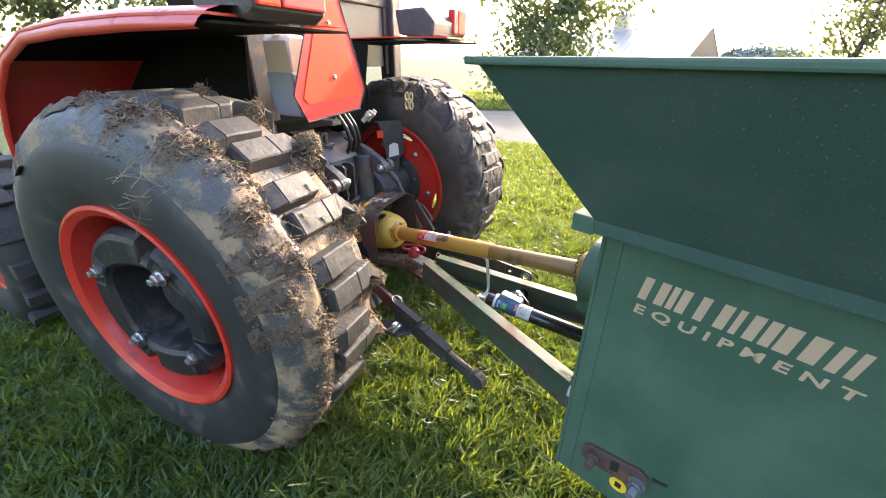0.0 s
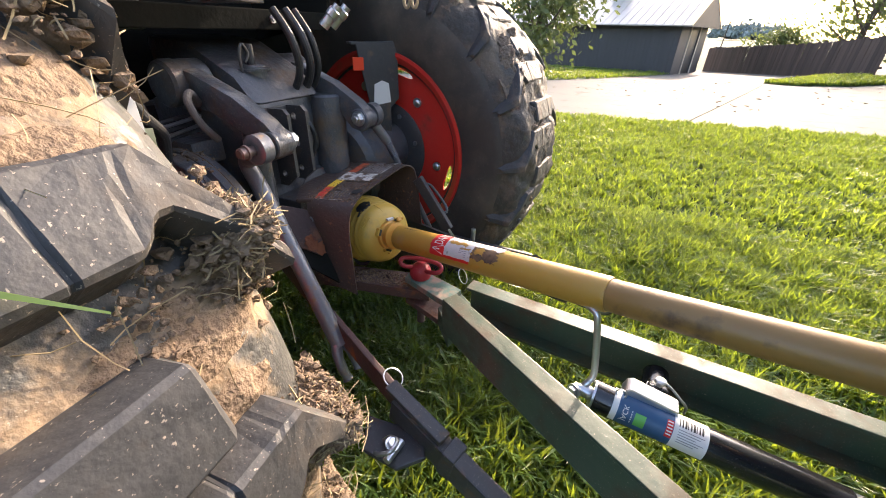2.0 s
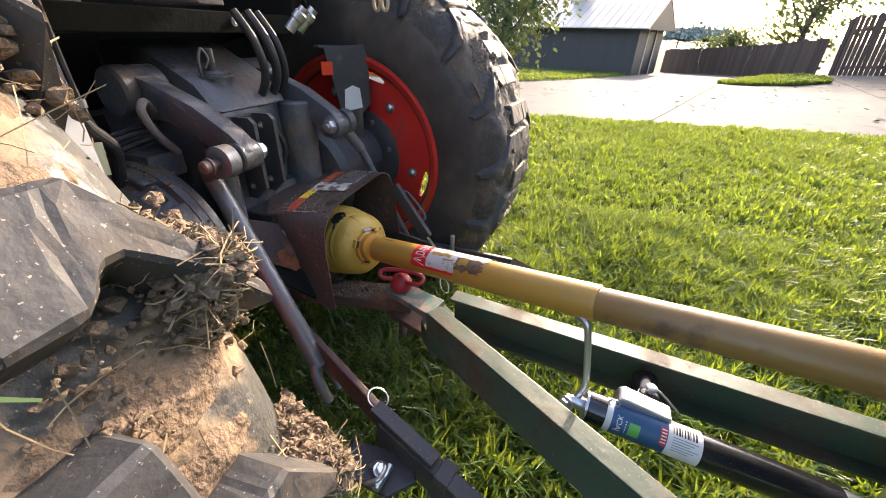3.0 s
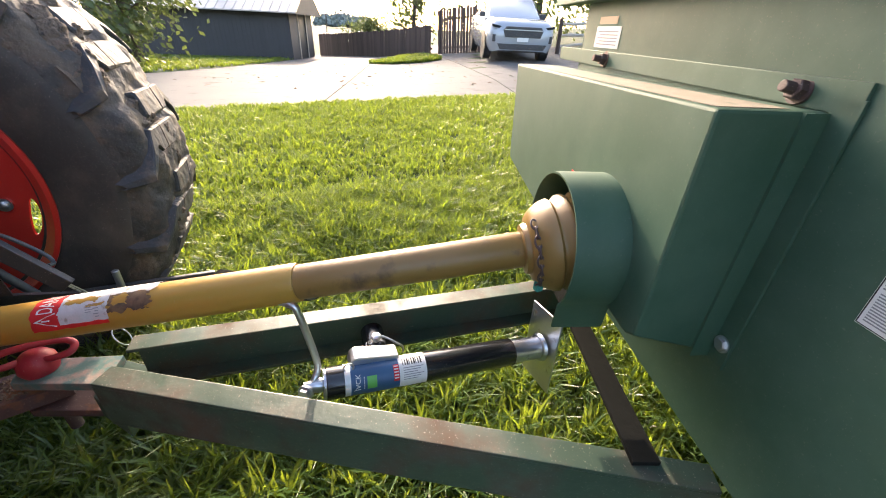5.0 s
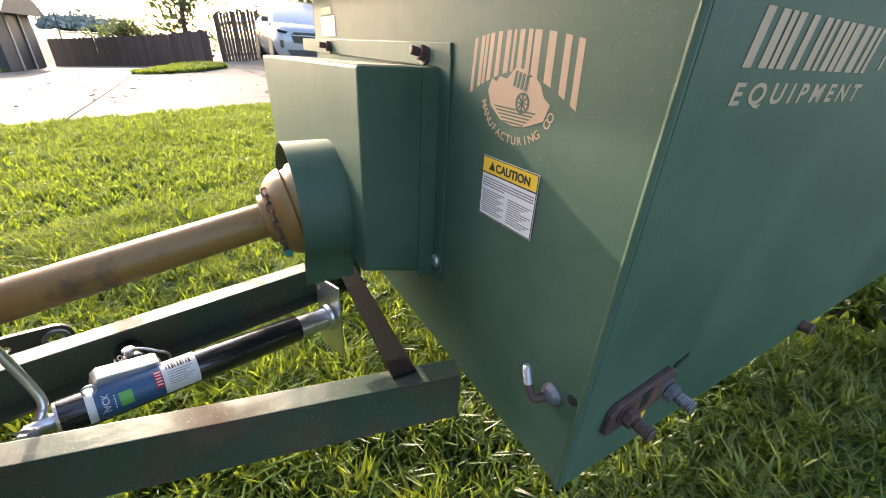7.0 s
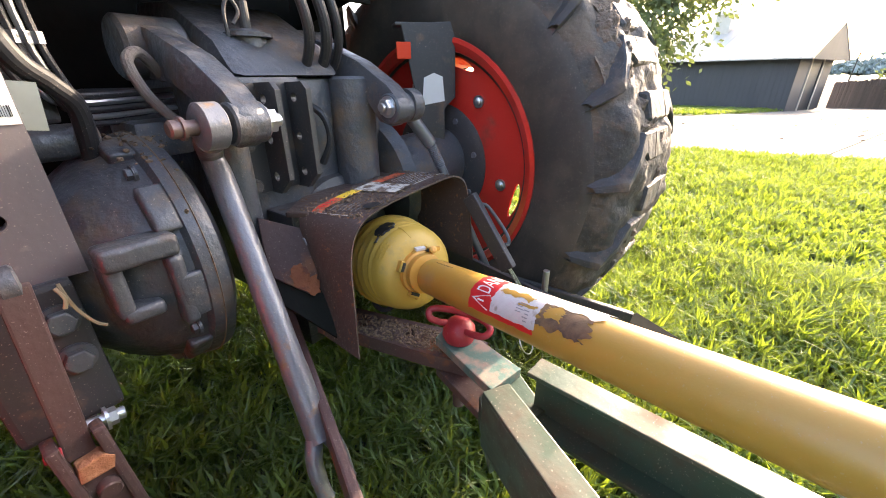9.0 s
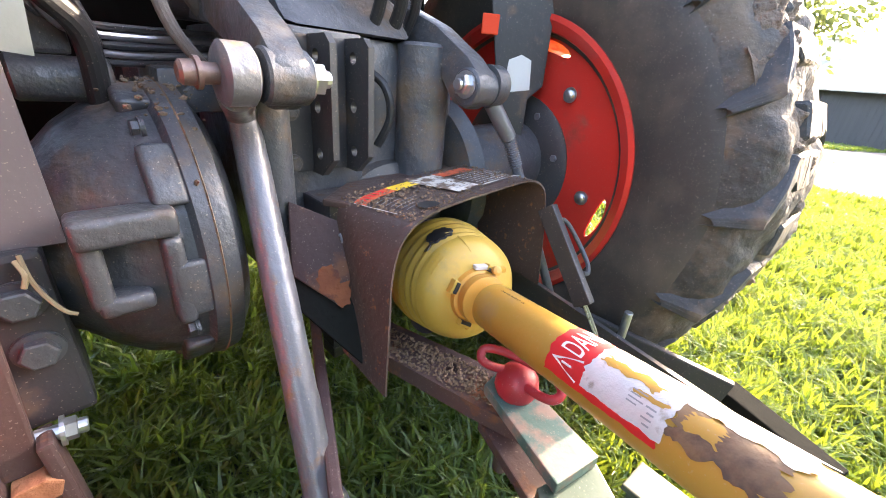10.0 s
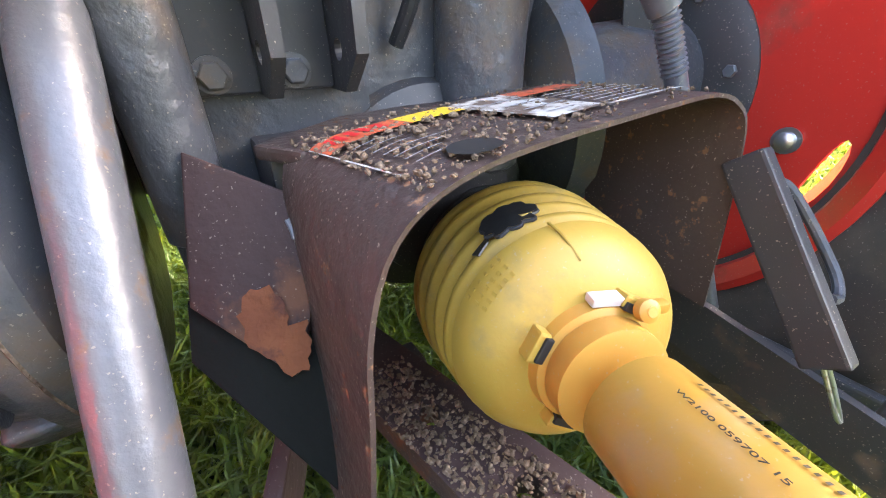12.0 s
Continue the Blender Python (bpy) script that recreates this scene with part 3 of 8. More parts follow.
FB, FU, FV = 0.05, 0.18, 0.138       # the hopper stands out on its flange and leans out to the sides and forwards
lf, lb, rf, rb = (L_ - FB, F_, Z1), (L_ - FB, B_, Z1), (R_ + FB, F_, Z1), (R_ + FB, B_, Z1)
LF, LB, RF, RB_ = (L_ - FU, F_ + FV, Z2), (L_ - FU, B_ - FV, Z2), (R_ + FU, F_ + FV, Z2), (R_ + FU, B_ - FV, Z2)
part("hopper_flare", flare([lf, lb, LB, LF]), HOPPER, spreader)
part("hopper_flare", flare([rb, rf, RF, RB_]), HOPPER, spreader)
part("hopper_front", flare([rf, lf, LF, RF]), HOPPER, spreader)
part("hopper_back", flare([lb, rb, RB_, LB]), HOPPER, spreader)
for a, b in (((L_ - FU - 0.008, B_ - FV, Z2 - 0.010), (L_ - FU + 0.010, F_ + FV, Z2)), ((L_ - FU - 0.008, F_ + FV, Z2 - 0.010), (R_ + FU + 0.008, F_ + FV + 0.014, Z2)), ((R_ + FU - 0.008, B_ - FV, Z2 - 0.010), (R_ + FU + 0.008, F_ + FV, Z2))):
    part("hopper_rim", boxm(a, b, 0.003), GREEN, spreader, "grey green rolled hopper rim")
# gearbox cover on the front
YC = -0.011
cover = prism([(0, 0.885), (0, 0.566), (0.02, 0.554), (0.384, 0.552), (0.777, 0.584), (0.812, 0.867)], "y", F_, YC, 0.004)
for v in cover.verts:
    if v.co.z < 0.7:
        v.co.z += 0.03 * (v.co.y - F_) / (YC - F_)     # its underside rises towards the front
part("gear_cover", cover, GREEN, spreader, "boxy green sheet metal gear cover with dents")
dust = boxm((0.012, F_ + 0.034, 0.8853), (0.80, YC - 0.006, 0.8859))
for v in dust.verts:
    v.co.z -= 0.018 * v.co.x / 0.812
part("dust_layer", dust, DUST, spreader, "tan dust settled on the cover's top")
part("cover_flange", joined(boxm((-0.004, F_, 0.562), (0.0, F_ + 0.03, 0.884)), boxm((-0.03, F_ + 0.0, 0.56), (0.0, F_ + 0.004, 0.90), 0.001), boxm((-0.028, F_, 0.885), (0.81, F_ + 0.004, 0.915), 0.001)), GREEN, spreader)
part("bolt", hexbolt((0.040, F_ + 0.004, 0.90), (0, 1, 0.2), 0.011, 0.011, True, 0.012), BROWN, spreader, "rusty bolt")
part("bolt", hexbolt((0.522, F_ + 0.004, 0.90), (0, 1, 0.1), 0.012, 0.012, True, 0.014), BROWN, spreader, "rusty bolt")
part("bolt", hexbolt((-0.016, F_ + 0.004, 0.594), (0, 1, 0), 0.009, 0.006), ZINC, spreader)
# round guard over the rear joint: an open cone of sheet metal
SA, SB = Vector((0.156, 0.103, 0.639)), Vector((0.128, 0.447, 0.604))
sd = (SB - SA).normalized()


def guard_ring(c, r, y0, y1, th=0.003, a0=-40, a1=220):
    """An arch of sheet metal round the shaft, open below."""
    bm = bmesh.new()
    n = 30
    pts = [(c[0] + r * math.cos(radians(a0 + (a1 - a0) * k / n)), c[1] + r * math.sin(radians(a0 + (a1 - a0) * k / n))) for k in range(n + 1)]
    pts = [(pts[0][0] - 0.004, c[1] - r * 1.05)] + pts + [(pts[-1][0] + 0.004, c[1] - r * 1.05)]
    inner = [(c[0] + (p[0] - c[0]) * (1 - th / r), c[1] + (p[1] - c[1]) * (1 - th / r)) for p in pts]
    rows = [[bm.verts.new((p[0], y, p[1])) for p in q] for q, y in ((pts, y0), (pts, y1), (inner, y1), (inner, y0))]
    for a, b in zip(rows, rows[1:] + rows[:1]):
        for k in range(len(pts) - 1):
            bm.faces.new((a[k], a[k + 1], b[k + 1], b[k]))
    bmesh.ops.recalc_face_normals(bm, faces=bm.faces)
    return bm


part("joint_guard", guard_ring((0.160, 0.655), 0.108, YC - 0.004, 0.066), GREEN, spreader, "green sheet metal arch over the shaft joint", 35)
part("warning_decal", boxm((0.262, 0.001, 0.70), (0.275, 0.0025, 0.735)), SIGN_RED, spreader, "small red and white warning decal")
part("warning_decal", boxm((0.262, 0.001, 0.66), (0.275, 0.0024, 0.70)), WHITE, spreader, "small red and white warning decal")

# tongue: two channels that meet at the hitch, and a cross strap


def channel(a, b, h, w, th, side):
    """A channel beam from a to b, open to one side (+1 or -1 across)."""
    d = (Vector(b) - Vector(a)).length
    m = frame_along(a, b)
    s = side
    bms = [boxm((min(0, s * w), h - th, 0), (max(0, s * w), h, d), 0.0015, m),
           boxm((min(0, s * w), 0, 0), (max(0, s * w), th, d), 0.0015, m),
           boxm((min(0, s * th), th, 0), (max(0, s * th), h - th, d), 0, m)]
    return joined(*bms)


zt = 0.32
TA, TB = (0.097, 0.80, zt), (-0.112, -0.13, zt)
part("tongue_beam", channel(TA, TB, 0.10, 0.040, 0.007, 1), GREEN_WORN, spreader, "green painted channel beam with worn rusty edges")
TC, TD = (0.21, 0.80, zt), (0.415, -0.13, zt)
part("tongue_beam", channel(TC, TD, 0.10, 0.040, 0.007, -1), GREEN_WORN, spreader, "green painted channel beam with worn rusty edges")
# the strap's near-black colour stands for a shadow lying on it
part("cross_strap", bar((0.36, -0.066, 0.4245), (-0.072, -0.044, 0.4245), 0.040, 0.008, 0.001), BLACK_SHADE, spreader, "cross strap coloured near black for shade")
# hitch clevis: two plates and the short block between the beams
for z0, z1, ln in ((0.335, 0.353, 0.028), (0.262, 0.28, 0.028)):
    part("clevis_plate", prism([(0.157, 0.845), (0.229, 0.852), (0.222, 1.012), (0.19, 1.018), (0.162, 1.005)], "z", z0, z1, 0.002), TEAL_WORN if z0 > 0.3 else BROWN, spreader, "worn teal green clevis plate" if z0 > 0.3 else "rusty lower clevis plate")
part("clevis_block", prism([(0.145, 0.86), (0.098, 0.78), (0.21, 0.78), (0.235, 0.86)], "z", 0.28, 0.335, 0.002), GREEN_WORN, spreader)

# prints on the spreader
side = plane_frame((L_ - 0.0003, -0.2, 0.906), (0, -1, 0), (0, 0, 1))


def stroke(y0, wd):
    """One plain slanted stroke, in place of a letter of the maker's name."""
    part("name_block", prism([(y0, 0), (y0 + wd, 0), (y0 + wd + 0.0066, 0.041), (y0 + 0.0066, 0.041)], "z", 0, 0.0003, 0, side), CREAM, spreader, "plain cream stroke of the maker's name")


for y0, wd in ((0.0, 0.013), (0.024, 0.013), (0.041, 0.009), (0.054, 0.012), (0.079, 0.012), (0.105, 0.013), (0.124, 0.008), (0.140, 0.013), (0.158, 0.012), (0.174, 0.017), (0.200, 0.017), (0.226, 0.011), (0.244, 0.009)):
    stroke(y0, wd)
lettering("maker_lettering", "EQUIPMENT", plane_frame((L_ - 0.0003, -0.2, 0.879), (0, -1, 0), (0, 0, 1)), 0.03, CREAM, spreader, "cream maker's lettering", depth=0.0002, shear=0.1, bold=0.0008, space=1.6, width=0.27, cap=0.0165)
lettering("model_lettering", "TURF", plane_frame((L_ - 0.0003, -0.483, 0.911), (0, -1, 0), (0, 0, 1)), 0.05, CREAM, spreader, "cream model lettering", depth=0.0002, shear=0.12, bold=0.001, width=0.112, cap=0.039)
lettering("model_lettering", "75", plane_frame((L_ - 0.0003, -0.60, 0.888), (0, -1, 0), (0, 0, 1)), 0.09, CREAM, spreader, "cream model number", depth=0.0002, shear=0.15, bold=0.001, width=0.098, cap=0.064)
lettering("model_lettering", "TD", plane_frame((L_ - 0.0003, -0.628, 0.866), (0, -1, 0), (0, 0, 1)), 0.022, CREAM, spreader, "cream model lettering", depth=0.0002, shear=0.1, space=1.6, width=0.062, cap=0.0135)
part("stripe", prism([(0.506, -0.024), (0.519, 0.045), (2.30, 0.045), (2.30, -0.024)], "z", 0, 0.0003, 0, side), CREAM, spreader, "broad cream stripe along the side")

# round maker's mark on the front: plain arched strokes over a mill scene drawn as plain shapes
mark_c = Vector((-0.162, F_ + 0.0002, 0.864))
foot_z = lambda u: mark_c.z + 0.027 - 0.030 * abs(u) ** 1.6
head_z = lambda u: mark_c.z + 0.065 - 0.009 * u * u


def arched(u0, u1):
    """A plain stroke between two places along the arch."""
    part("name_block", prism([(mark_c.x - u0 * 0.088, foot_z(u0)), (mark_c.x - u1 * 0.088, foot_z(u1)), (mark_c.x - u1 * 0.084, head_z(u1)), (mark_c.x - u0 * 0.084, head_z(u0))], "y", F_ + 0.0001, F_ + 0.0002), CREAM, spreader, "plain cream stroke of the maker's name")


for u0, wd in ((-1.0, 0.075), (-0.84, 0.075), (-0.74, 0.06), (-0.64, 0.085), (-0.48, 0.085), (-0.31, 0.09), (-0.17, 0.05), (-0.06, 0.09), (0.09, 0.075), (0.20, 0.12), (0.43, 0.12), (0.68, 0.10), (0.87, 0.09)):
    arched(u0, u0 + wd)
for i, ch in enumerate("MANUFACTURING CO"):
    if ch == " ":
        continue
    a = radians(198 + 144 * i / 15)
    p = mark_c + Vector((-0.062 * math.cos(a), 0, 0.003 + 0.050 * math.sin(a)))
    lettering("arched_letter", ch, plane_frame(p, Vector((math.sin(a), 0, math.cos(a))), Vector((math.cos(a), 0, -math.sin(a)))), 0.0125, CREAM, spreader, "cream curved letter", depth=0.0001, align="CENTER", bold=0.0002)


def blot(name, pts, mat, y, parent=spreader, label=""):
    return part(name, prism([(mark_c.x - p[0], mark_c.z + p[1]) for p in pts], "y", y, y + 0.0002), mat, parent, label)


hill = [(-0.05, 0.004), (-0.044, 0.017), (-0.036, 0.014), (-0.03, 0.02), (-0.018, 0.018), (-0.005, 0.03), (0.012, 0.029), (0.018, 0.022), (0.026, 0.024), (0.036, 0.016), (0.042, 0.006), (0.052, 0.0), (0.046, -0.016), (0.02, -0.026), (0.0, -0.028), (-0.02, -0.025), (-0.042, -0.012)]
blot("emblem", hill, CREAM, F_ + 0.0003, label="cream emblem of a mill")
for k in range(4):
    blot("emblem_line", [(-0.006 + 0.006 * k, 0.012 - 0.001 * k), (-0.002 + 0.006 * k, 0.012 - 0.001 * k), (0.000 + 0.006 * k, 0.027 - 0.001 * k), (-0.004 + 0.006 * k, 0.027 - 0.001 * k)], GREEN, F_ + 0.0006)
for k in range(5):
    blot("emblem_line", [(-0.035 + 0.004 * k, -0.010 - 0.0035 * k), (0.035 - 0.004 * k, -0.010 - 0.0035 * k), (0.033 - 0.004 * k, -0.0115 - 0.0035 * k), (-0.033 + 0.004 * k, -0.0115 - 0.0035 * k)], GREEN, F_ + 0.0006)
part("emblem_wheel", joined(lathe([(0, 0.0105), (0.0006, 0.0105), (0.0006, 0.0085), (0, 0.0085)], mark_c + Vector((-0.012, 0.0003, -0.003)), mark_c + Vector((-0.012, 1, -0.003)), 20, False), *[bar(mark_c + Vector((-0.012 - 0.009 * math.cos(k * 0.785), 0.0004, -0.003 - 0.009 * math.sin(k * 0.785))), mark_c + Vector((-0.012 + 0.009 * math.cos(k * 0.785), 0.0004, -0.003 + 0.009 * math.sin(k * 0.785))), 0.0012, 0.0012) for k in range(4)]), GREEN, spreader)

# caution decal
c0 = Vector((-0.118, F_ + 0.001, 0.7195))
dw, dh = 0.1005, 0.0755
cf = plane_frame(c0, (-1, 0, 0.012), (0, 0, 1))


def decal(name, x0, y0, x1, y1, lift, mat, frame_m=cf, label="", parent=spreader):
    return part(name, boxm((x0, y0, 0), (x1, y1, lift), 0, frame_m), mat, parent, label)


decal("caution_decal", 0, 0, dw, dh, 0.0003, WHITE, label="white and yellow caution decal with black print")
decal("decal_band", 0.0015, dh - 0.0195, dw - 0.0015, dh - 0.0015, 0.0006, SIGN_YELLOW)
for a in ((0.0008, 0.0008, dw - 0.0008, 0.0016), (0.0008, dh - 0.0016, dw - 0.0008, dh - 0.0008), (0.0008, 0.0016, 0.0016, dh - 0.0016), (dw - 0.0016, 0.0016, dw - 0.0008, dh - 0.0016), (0.0016, dh - 0.021, dw - 0.0016, dh - 0.0195)):
    decal("decal_line", *a, 0.0008, INK_AND_HOLE)
lettering("decal_word", "CAUTION", cf @ Matrix.Translation((0.027, dh - 0.0155, 0.0008)), 0.0135, INK_AND_HOLE, spreader, depth=0.0002, bold=0.0004)
part("decal_triangle", prism([(0.014, dh - 0.0155), (0.026, dh - 0.0155), (0.020, dh - 0.005)], "z", 0.0006, 0.0009, 0, cf), INK_AND_HOLE, spreader)
for k in range(4):
    decal("print_line", 0.004, dh - 0.027 - 0.0032 * k, dw - 0.004 - (0.05 if k == 3 else 0), dh - 0.0255 - 0.0032 * k, 0.0007, GREY_INK)
for k in range(11):
    decal("print_line", 0.005, dh - 0.042 - 0.0028 * k, 0.048 - 0.006 * ((k * 7) % 3), dh - 0.0408 - 0.0028 * k, 0.0007, GREY_INK)
    decal("print_line", 0.055, dh - 0.042 - 0.0028 * k, 0.096 - 0.006 * ((k * 5) % 4), dh - 0.0408 - 0.0028 * k, 0.0007, GREY_INK)
# paper labels by the hopper
for (x0, x1, z0, z1, mt) in ((0.602, 0.485, 0.921, 0.962, WHITE), (0.594, 0.509, 0.966, 0.98, CREAM)):
    part("paper_label", boxm((x1, F_ + 0.0005, z0), (x0, F_ + 0.0013, z1)), mt, spreader, "faded paper label")
for k in range(5):
    part("print_line", boxm((0.495, F_ + 0.0013, 0.927 + 0.006 * k), (0.59 - 0.01 * (k % 2), F_ + 0.0016, 0.929 + 0.006 * k)), GREY_INK, spreader)
# latch on the front: bent pin and round boss, and two drilled holes
part("latch_pin", tube([(-0.293, F_, 0.556), (-0.291, F_ + 0.018, 0.554), (-0.286, F_ + 0.025, 0.556), (-0.279, F_ + 0.026, 0.570)], 0.0050, 12, 5), BROWN, spreader, "rusty bent latch pin", 40)
PT0, PT1 = Vector((-0.279, F_ + 0.026, 0.569)), Vector((-0.2705, F_ + 0.026, 0.592))
part("pin_thread", joined(rod(PT0, PT1, 0.0050, 14, 0.0015), *[lathe([(0, 0.0050), (0.0011, 0.0057), (0.0022, 0.0050)], PT0.lerp(PT1, 0.04 + 0.095 * k), PT1 + (PT1 - PT0), 14) for k in range(9)]), ZINC, spreader, "bright threaded pin end", 40)
part("latch_boss", lathe([(0, 0.0138), (0.003, 0.0138), (0.0045, 0.0125), (0.008, 0.0112), (0.011, 0.008), (0.012, 0.0)], (-0.295, F_ + 0.0005, 0.557), (-0.295, 1, 0.562), 24), ROD, spreader, "dull worn washer and boss", 40)
# no hole is drilled: a thin black disc gives its shade
part("drilled_hole_shade", lathe([(0, 0.0065), (0.0006, 0.0065)], (-0.321, F_ + 0.0002, 0.571), (-0.321, 1, 0.571), 18), INK_AND_HOLE, spreader, "black disc for the shade in a drilled hole")
# adjuster plate with two bolts on the side
part("adjuster_plate", prism([(-0.178, 0.506), (-0.190, 0.501), (-0.296, 0.514), (-0.306, 0.524), (-0.302, 0.556), (-0.288, 0.565), (-0.190, 0.548), (-0.180, 0.538)], "x", L_ - 0.008, L_, 0.002), BROWN, spreader, "rusty brown slotted adjuster plate")
# both slots are thin black patches holding the shade of an opening
part("slot", prism([(-0.306, 0.552), (-0.330, 0.560), (-0.332, 0.567), (-0.306, 0.561)], "x", L_ - 0.0018, L_ - 0.0002), INK_AND_HOLE, spreader, "black patch for the shade in a slot")
part("slot", prism([(-0.236, 0.522), (-0.252, 0.524), (-0.252, 0.552), (-0.236, 0.548)], "x", L_ - 0.0088, L_ - 0.0075), INK_AND_HOLE, spreader, "black patch for the shade in a slot")
for y, mt, lb_ in ((-0.206, BROWN, "rusty adjuster bolt with a threaded end"), (-0.288, ROD, "dull steel adjuster bolt with a threaded end")):
    tip = L_ - 0.036
    part("bolt", joined(lathe([(0, 0.0155), (0.003, 0.0155)], (L_ - 0.008, y, 0.532), (L_ - 1, y, 0.532), 24), hexbolt((L_ - 0.011, y, 0.532), (-1, 0, 0), 0.0128, 0.011, False), rod((L_ - 0.02, y, 0.532), (tip, y, 0.532), 0.0078, 16, 0.002), *[lathe([(0, 0.0078), (0.0012, 0.0087), (0.0024, 0.0078)], (L_ - 0.026 - 0.0026 * k, y, 0.532), (L_ - 1, y, 0.532), 16) for k in range(7)]), mt, spreader, lb_, 40)
part("round_sticker", lathe([(0, 0.017), (0.0006, 0.017)], (L_ - 0.0006, -0.258, 0.486), (L_ - 1, -0.258, 0.486), 24), SIGN_YELLOW, spreader, "round yellow sticker")
part("sticker_print", boxm((L_ - 0.0016, -0.264, 0.479), (L_ - 0.0003, -0.252, 0.493)), INK_AND_HOLE, spreader)
part("axle_bolt", rod((L_ - 0.02, -0.80, 0.448), (L_, -0.80, 0.448), 0.012), BROWN, spreader)
# road wheels of the spreader
for sx in (-1, 1):
    cx = L_ - 0.17 if sx < 0 else R_ + 0.17
    w = part("road_wheel", lathe([(-0.06, 0.05), (-0.06, 0.15), (-0.09, 0.17), (-0.075, 0.175), (0.075, 0.175), (0.09, 0.17), (0.06, 0.15), (0.06, 0.05)], (cx, -2.12, 0.36), (cx + 1, -2.12, 0.36), 40), DARK, spreader, "black wheel", 30)
    part("tyre", lathe([(-0.085, 0.17), (-0.11, 0.2), (-0.12, 0.25), (-0.11, 0.31), (-0.08, 0.335), (0.0, 0.345), (0.08, 0.335), (0.11, 0.31), (0.12, 0.25), (0.11, 0.2), (0.085, 0.17)], (cx, -2.12, 0.36), (cx + 1, -2.12, 0.36), 48, False), CARCASS, w, "black tyre with dried mud", 50)
    part("axle_stub", rod((L_ - 0.17 if sx < 0 else R_ + 0.17, -2.12, 0.36), (L_ if sx < 0 else R_, -2.12, 0.42), 0.035), DARK, spreader)

# ---- trailer jack, swung up between the tongue beams ----
jack = thing("trailer_jack", "black trailer jack with crank and zinc foot stowed level", "jack", SP)
JA, JB = Vector((0.112, 0.434, 0.391)), Vector((0.242, 0.001, 0.346))
jd = (JB - JA).normalized()
at_j = lambda s, o=(0, 0, 0): JA + jd * s + Vector(o)
jm = frame_along(JA, JB)
part("jack_tube", lathe([(0.0, 0.0), (0.0, 0.0275), (0.002, 0.0285), (0.373, 0.0285), (0.375, 0.0270), (0.375, 0.02)], JA, JB, 40), BLACK_PAINT, jack, smooth=40)
part("end_plate", lathe([(-0.004, 0.0), (-0.004, 0.0262), (0.0, 0.0272), (0.0005, 0.0)], JA, JB, 32), ZINC, jack, "dull zinc end plate", 40)
part("inner_tube", rod(at_j(0.372), at_j(0.449), 0.0245, 32), ZINC, jack, "bright zinc inner tube", 40)
part("weld_bead", lathe([(0.440, 0.0245), (0.444, 0.029), (0.449, 0.031)], JA, JB, 32), ZINC, jack, None, 50)
foot = [Vector((0.306, 0.012, 0.424)), Vector((0.200, -0.013, 0.442)), Vector((0.190, -0.010, 0.256)), Vector((0.296, 0.015, 0.238))]
fb = flare(foot)
bevel(fb, 0.0015, 2)
part("foot_plate", fb, ZINC, jack, "bright square zinc foot plate")
# swivel mount on the side towards the far beam: a pressed bracket, a black dome, a pull pin on its wire and a thin chain
part("swivel_bracket", prism([(0.040, 0.020), (0.136, 0.020), (0.130, 0.036), (0.052, 0.044), (0.044, 0.038)], "x", 0.004, 0.036, 0.003, jm @ Matrix(((1, 0, 0, 0), (0, 0, 1, 0), (0, 1, 0, 0), (0, 0, 0, 1)))), ZINC, jack, "bright pressed swivel bracket")
PV_ = Vector((0.196, 0.352, 0.375))
part("swivel_dome", joined(lathe([(-0.052, 0.0225), (-0.010, 0.0235), (0.010, 0.0235), (0.045, 0.0235), (0.07, 0.0235)], PV_, PV_ + Vector((1, 0.25, 0)), 32), lathe([(0.012, 0.021), (0.026, 0.0205), (0.033, 0.017), (0.037, 0.009)], PV_, PV_ + Vector((0, 0, 1)), 28)), BLACK_PAINT, jack, "black swivel dome", 40)
PH = PV_ + Vector((0.0, 0.0, 0.034))
part("pull_pin", joined(rod(PH, PH + Vector((0, 0, 0.012)), 0.0055, 14), lathe([(0.008, 0.006), (0.010, 0.0095), (0.016, 0.0095), (0.018, 0.007), (0.0185, 0.0)], PH, PH + Vector((0, 0, 1)), 20)), ZINC, jack, "bright pin head", 40)
part("pull_ring", tube([PH + Vector((-0.006, 0.004, 0.012)), PH + jd * 0.012 + Vector((0, 0, 0.012)), PH + jd * 0.040 + Vector((-0.006, 0, -0.004)), PH + jd * 0.052 + Vector((-0.008, 0, -0.014)), PH + jd * 0.053 + Vector((-0.010, 0, -0.028))], 0.0024, 8, 6), ZINC, jack, "bright bent wire of the pull pin")
for k in range(11):
    t_ = k / 10
    c_ = PH - jd * (0.004 + 0.038 * math.sin(t_ * 1.9)) + Vector((-0.006 - 0.030 * t_, 0, 0.012 - 0.050 * t_ ** 1.4))
    e_ = jd if k % 2 else Vector((1, 0, 0))
    part("chain_link", tube([c_ + Vector((0, 0, 0.0050)) * math.cos(a_ * 0.785) + e_ * 0.0032 * math.sin(a_ * 0.785) for a_ in range(8)], 0.0009, 6, 2, True), ZINC, jack)
cc = at_j(0.043, (-0.004, 0, 0.034))
part("chain_eye", tube([cc + jd * 0.0085 * math.cos(a_ * 0.628) + Vector((0, 0, 0.0085)) * math.sin(a_ * 0.628) for a_ in range(10)], 0.0016, 8, 3, True), ZINC, jack, "small bright split ring")
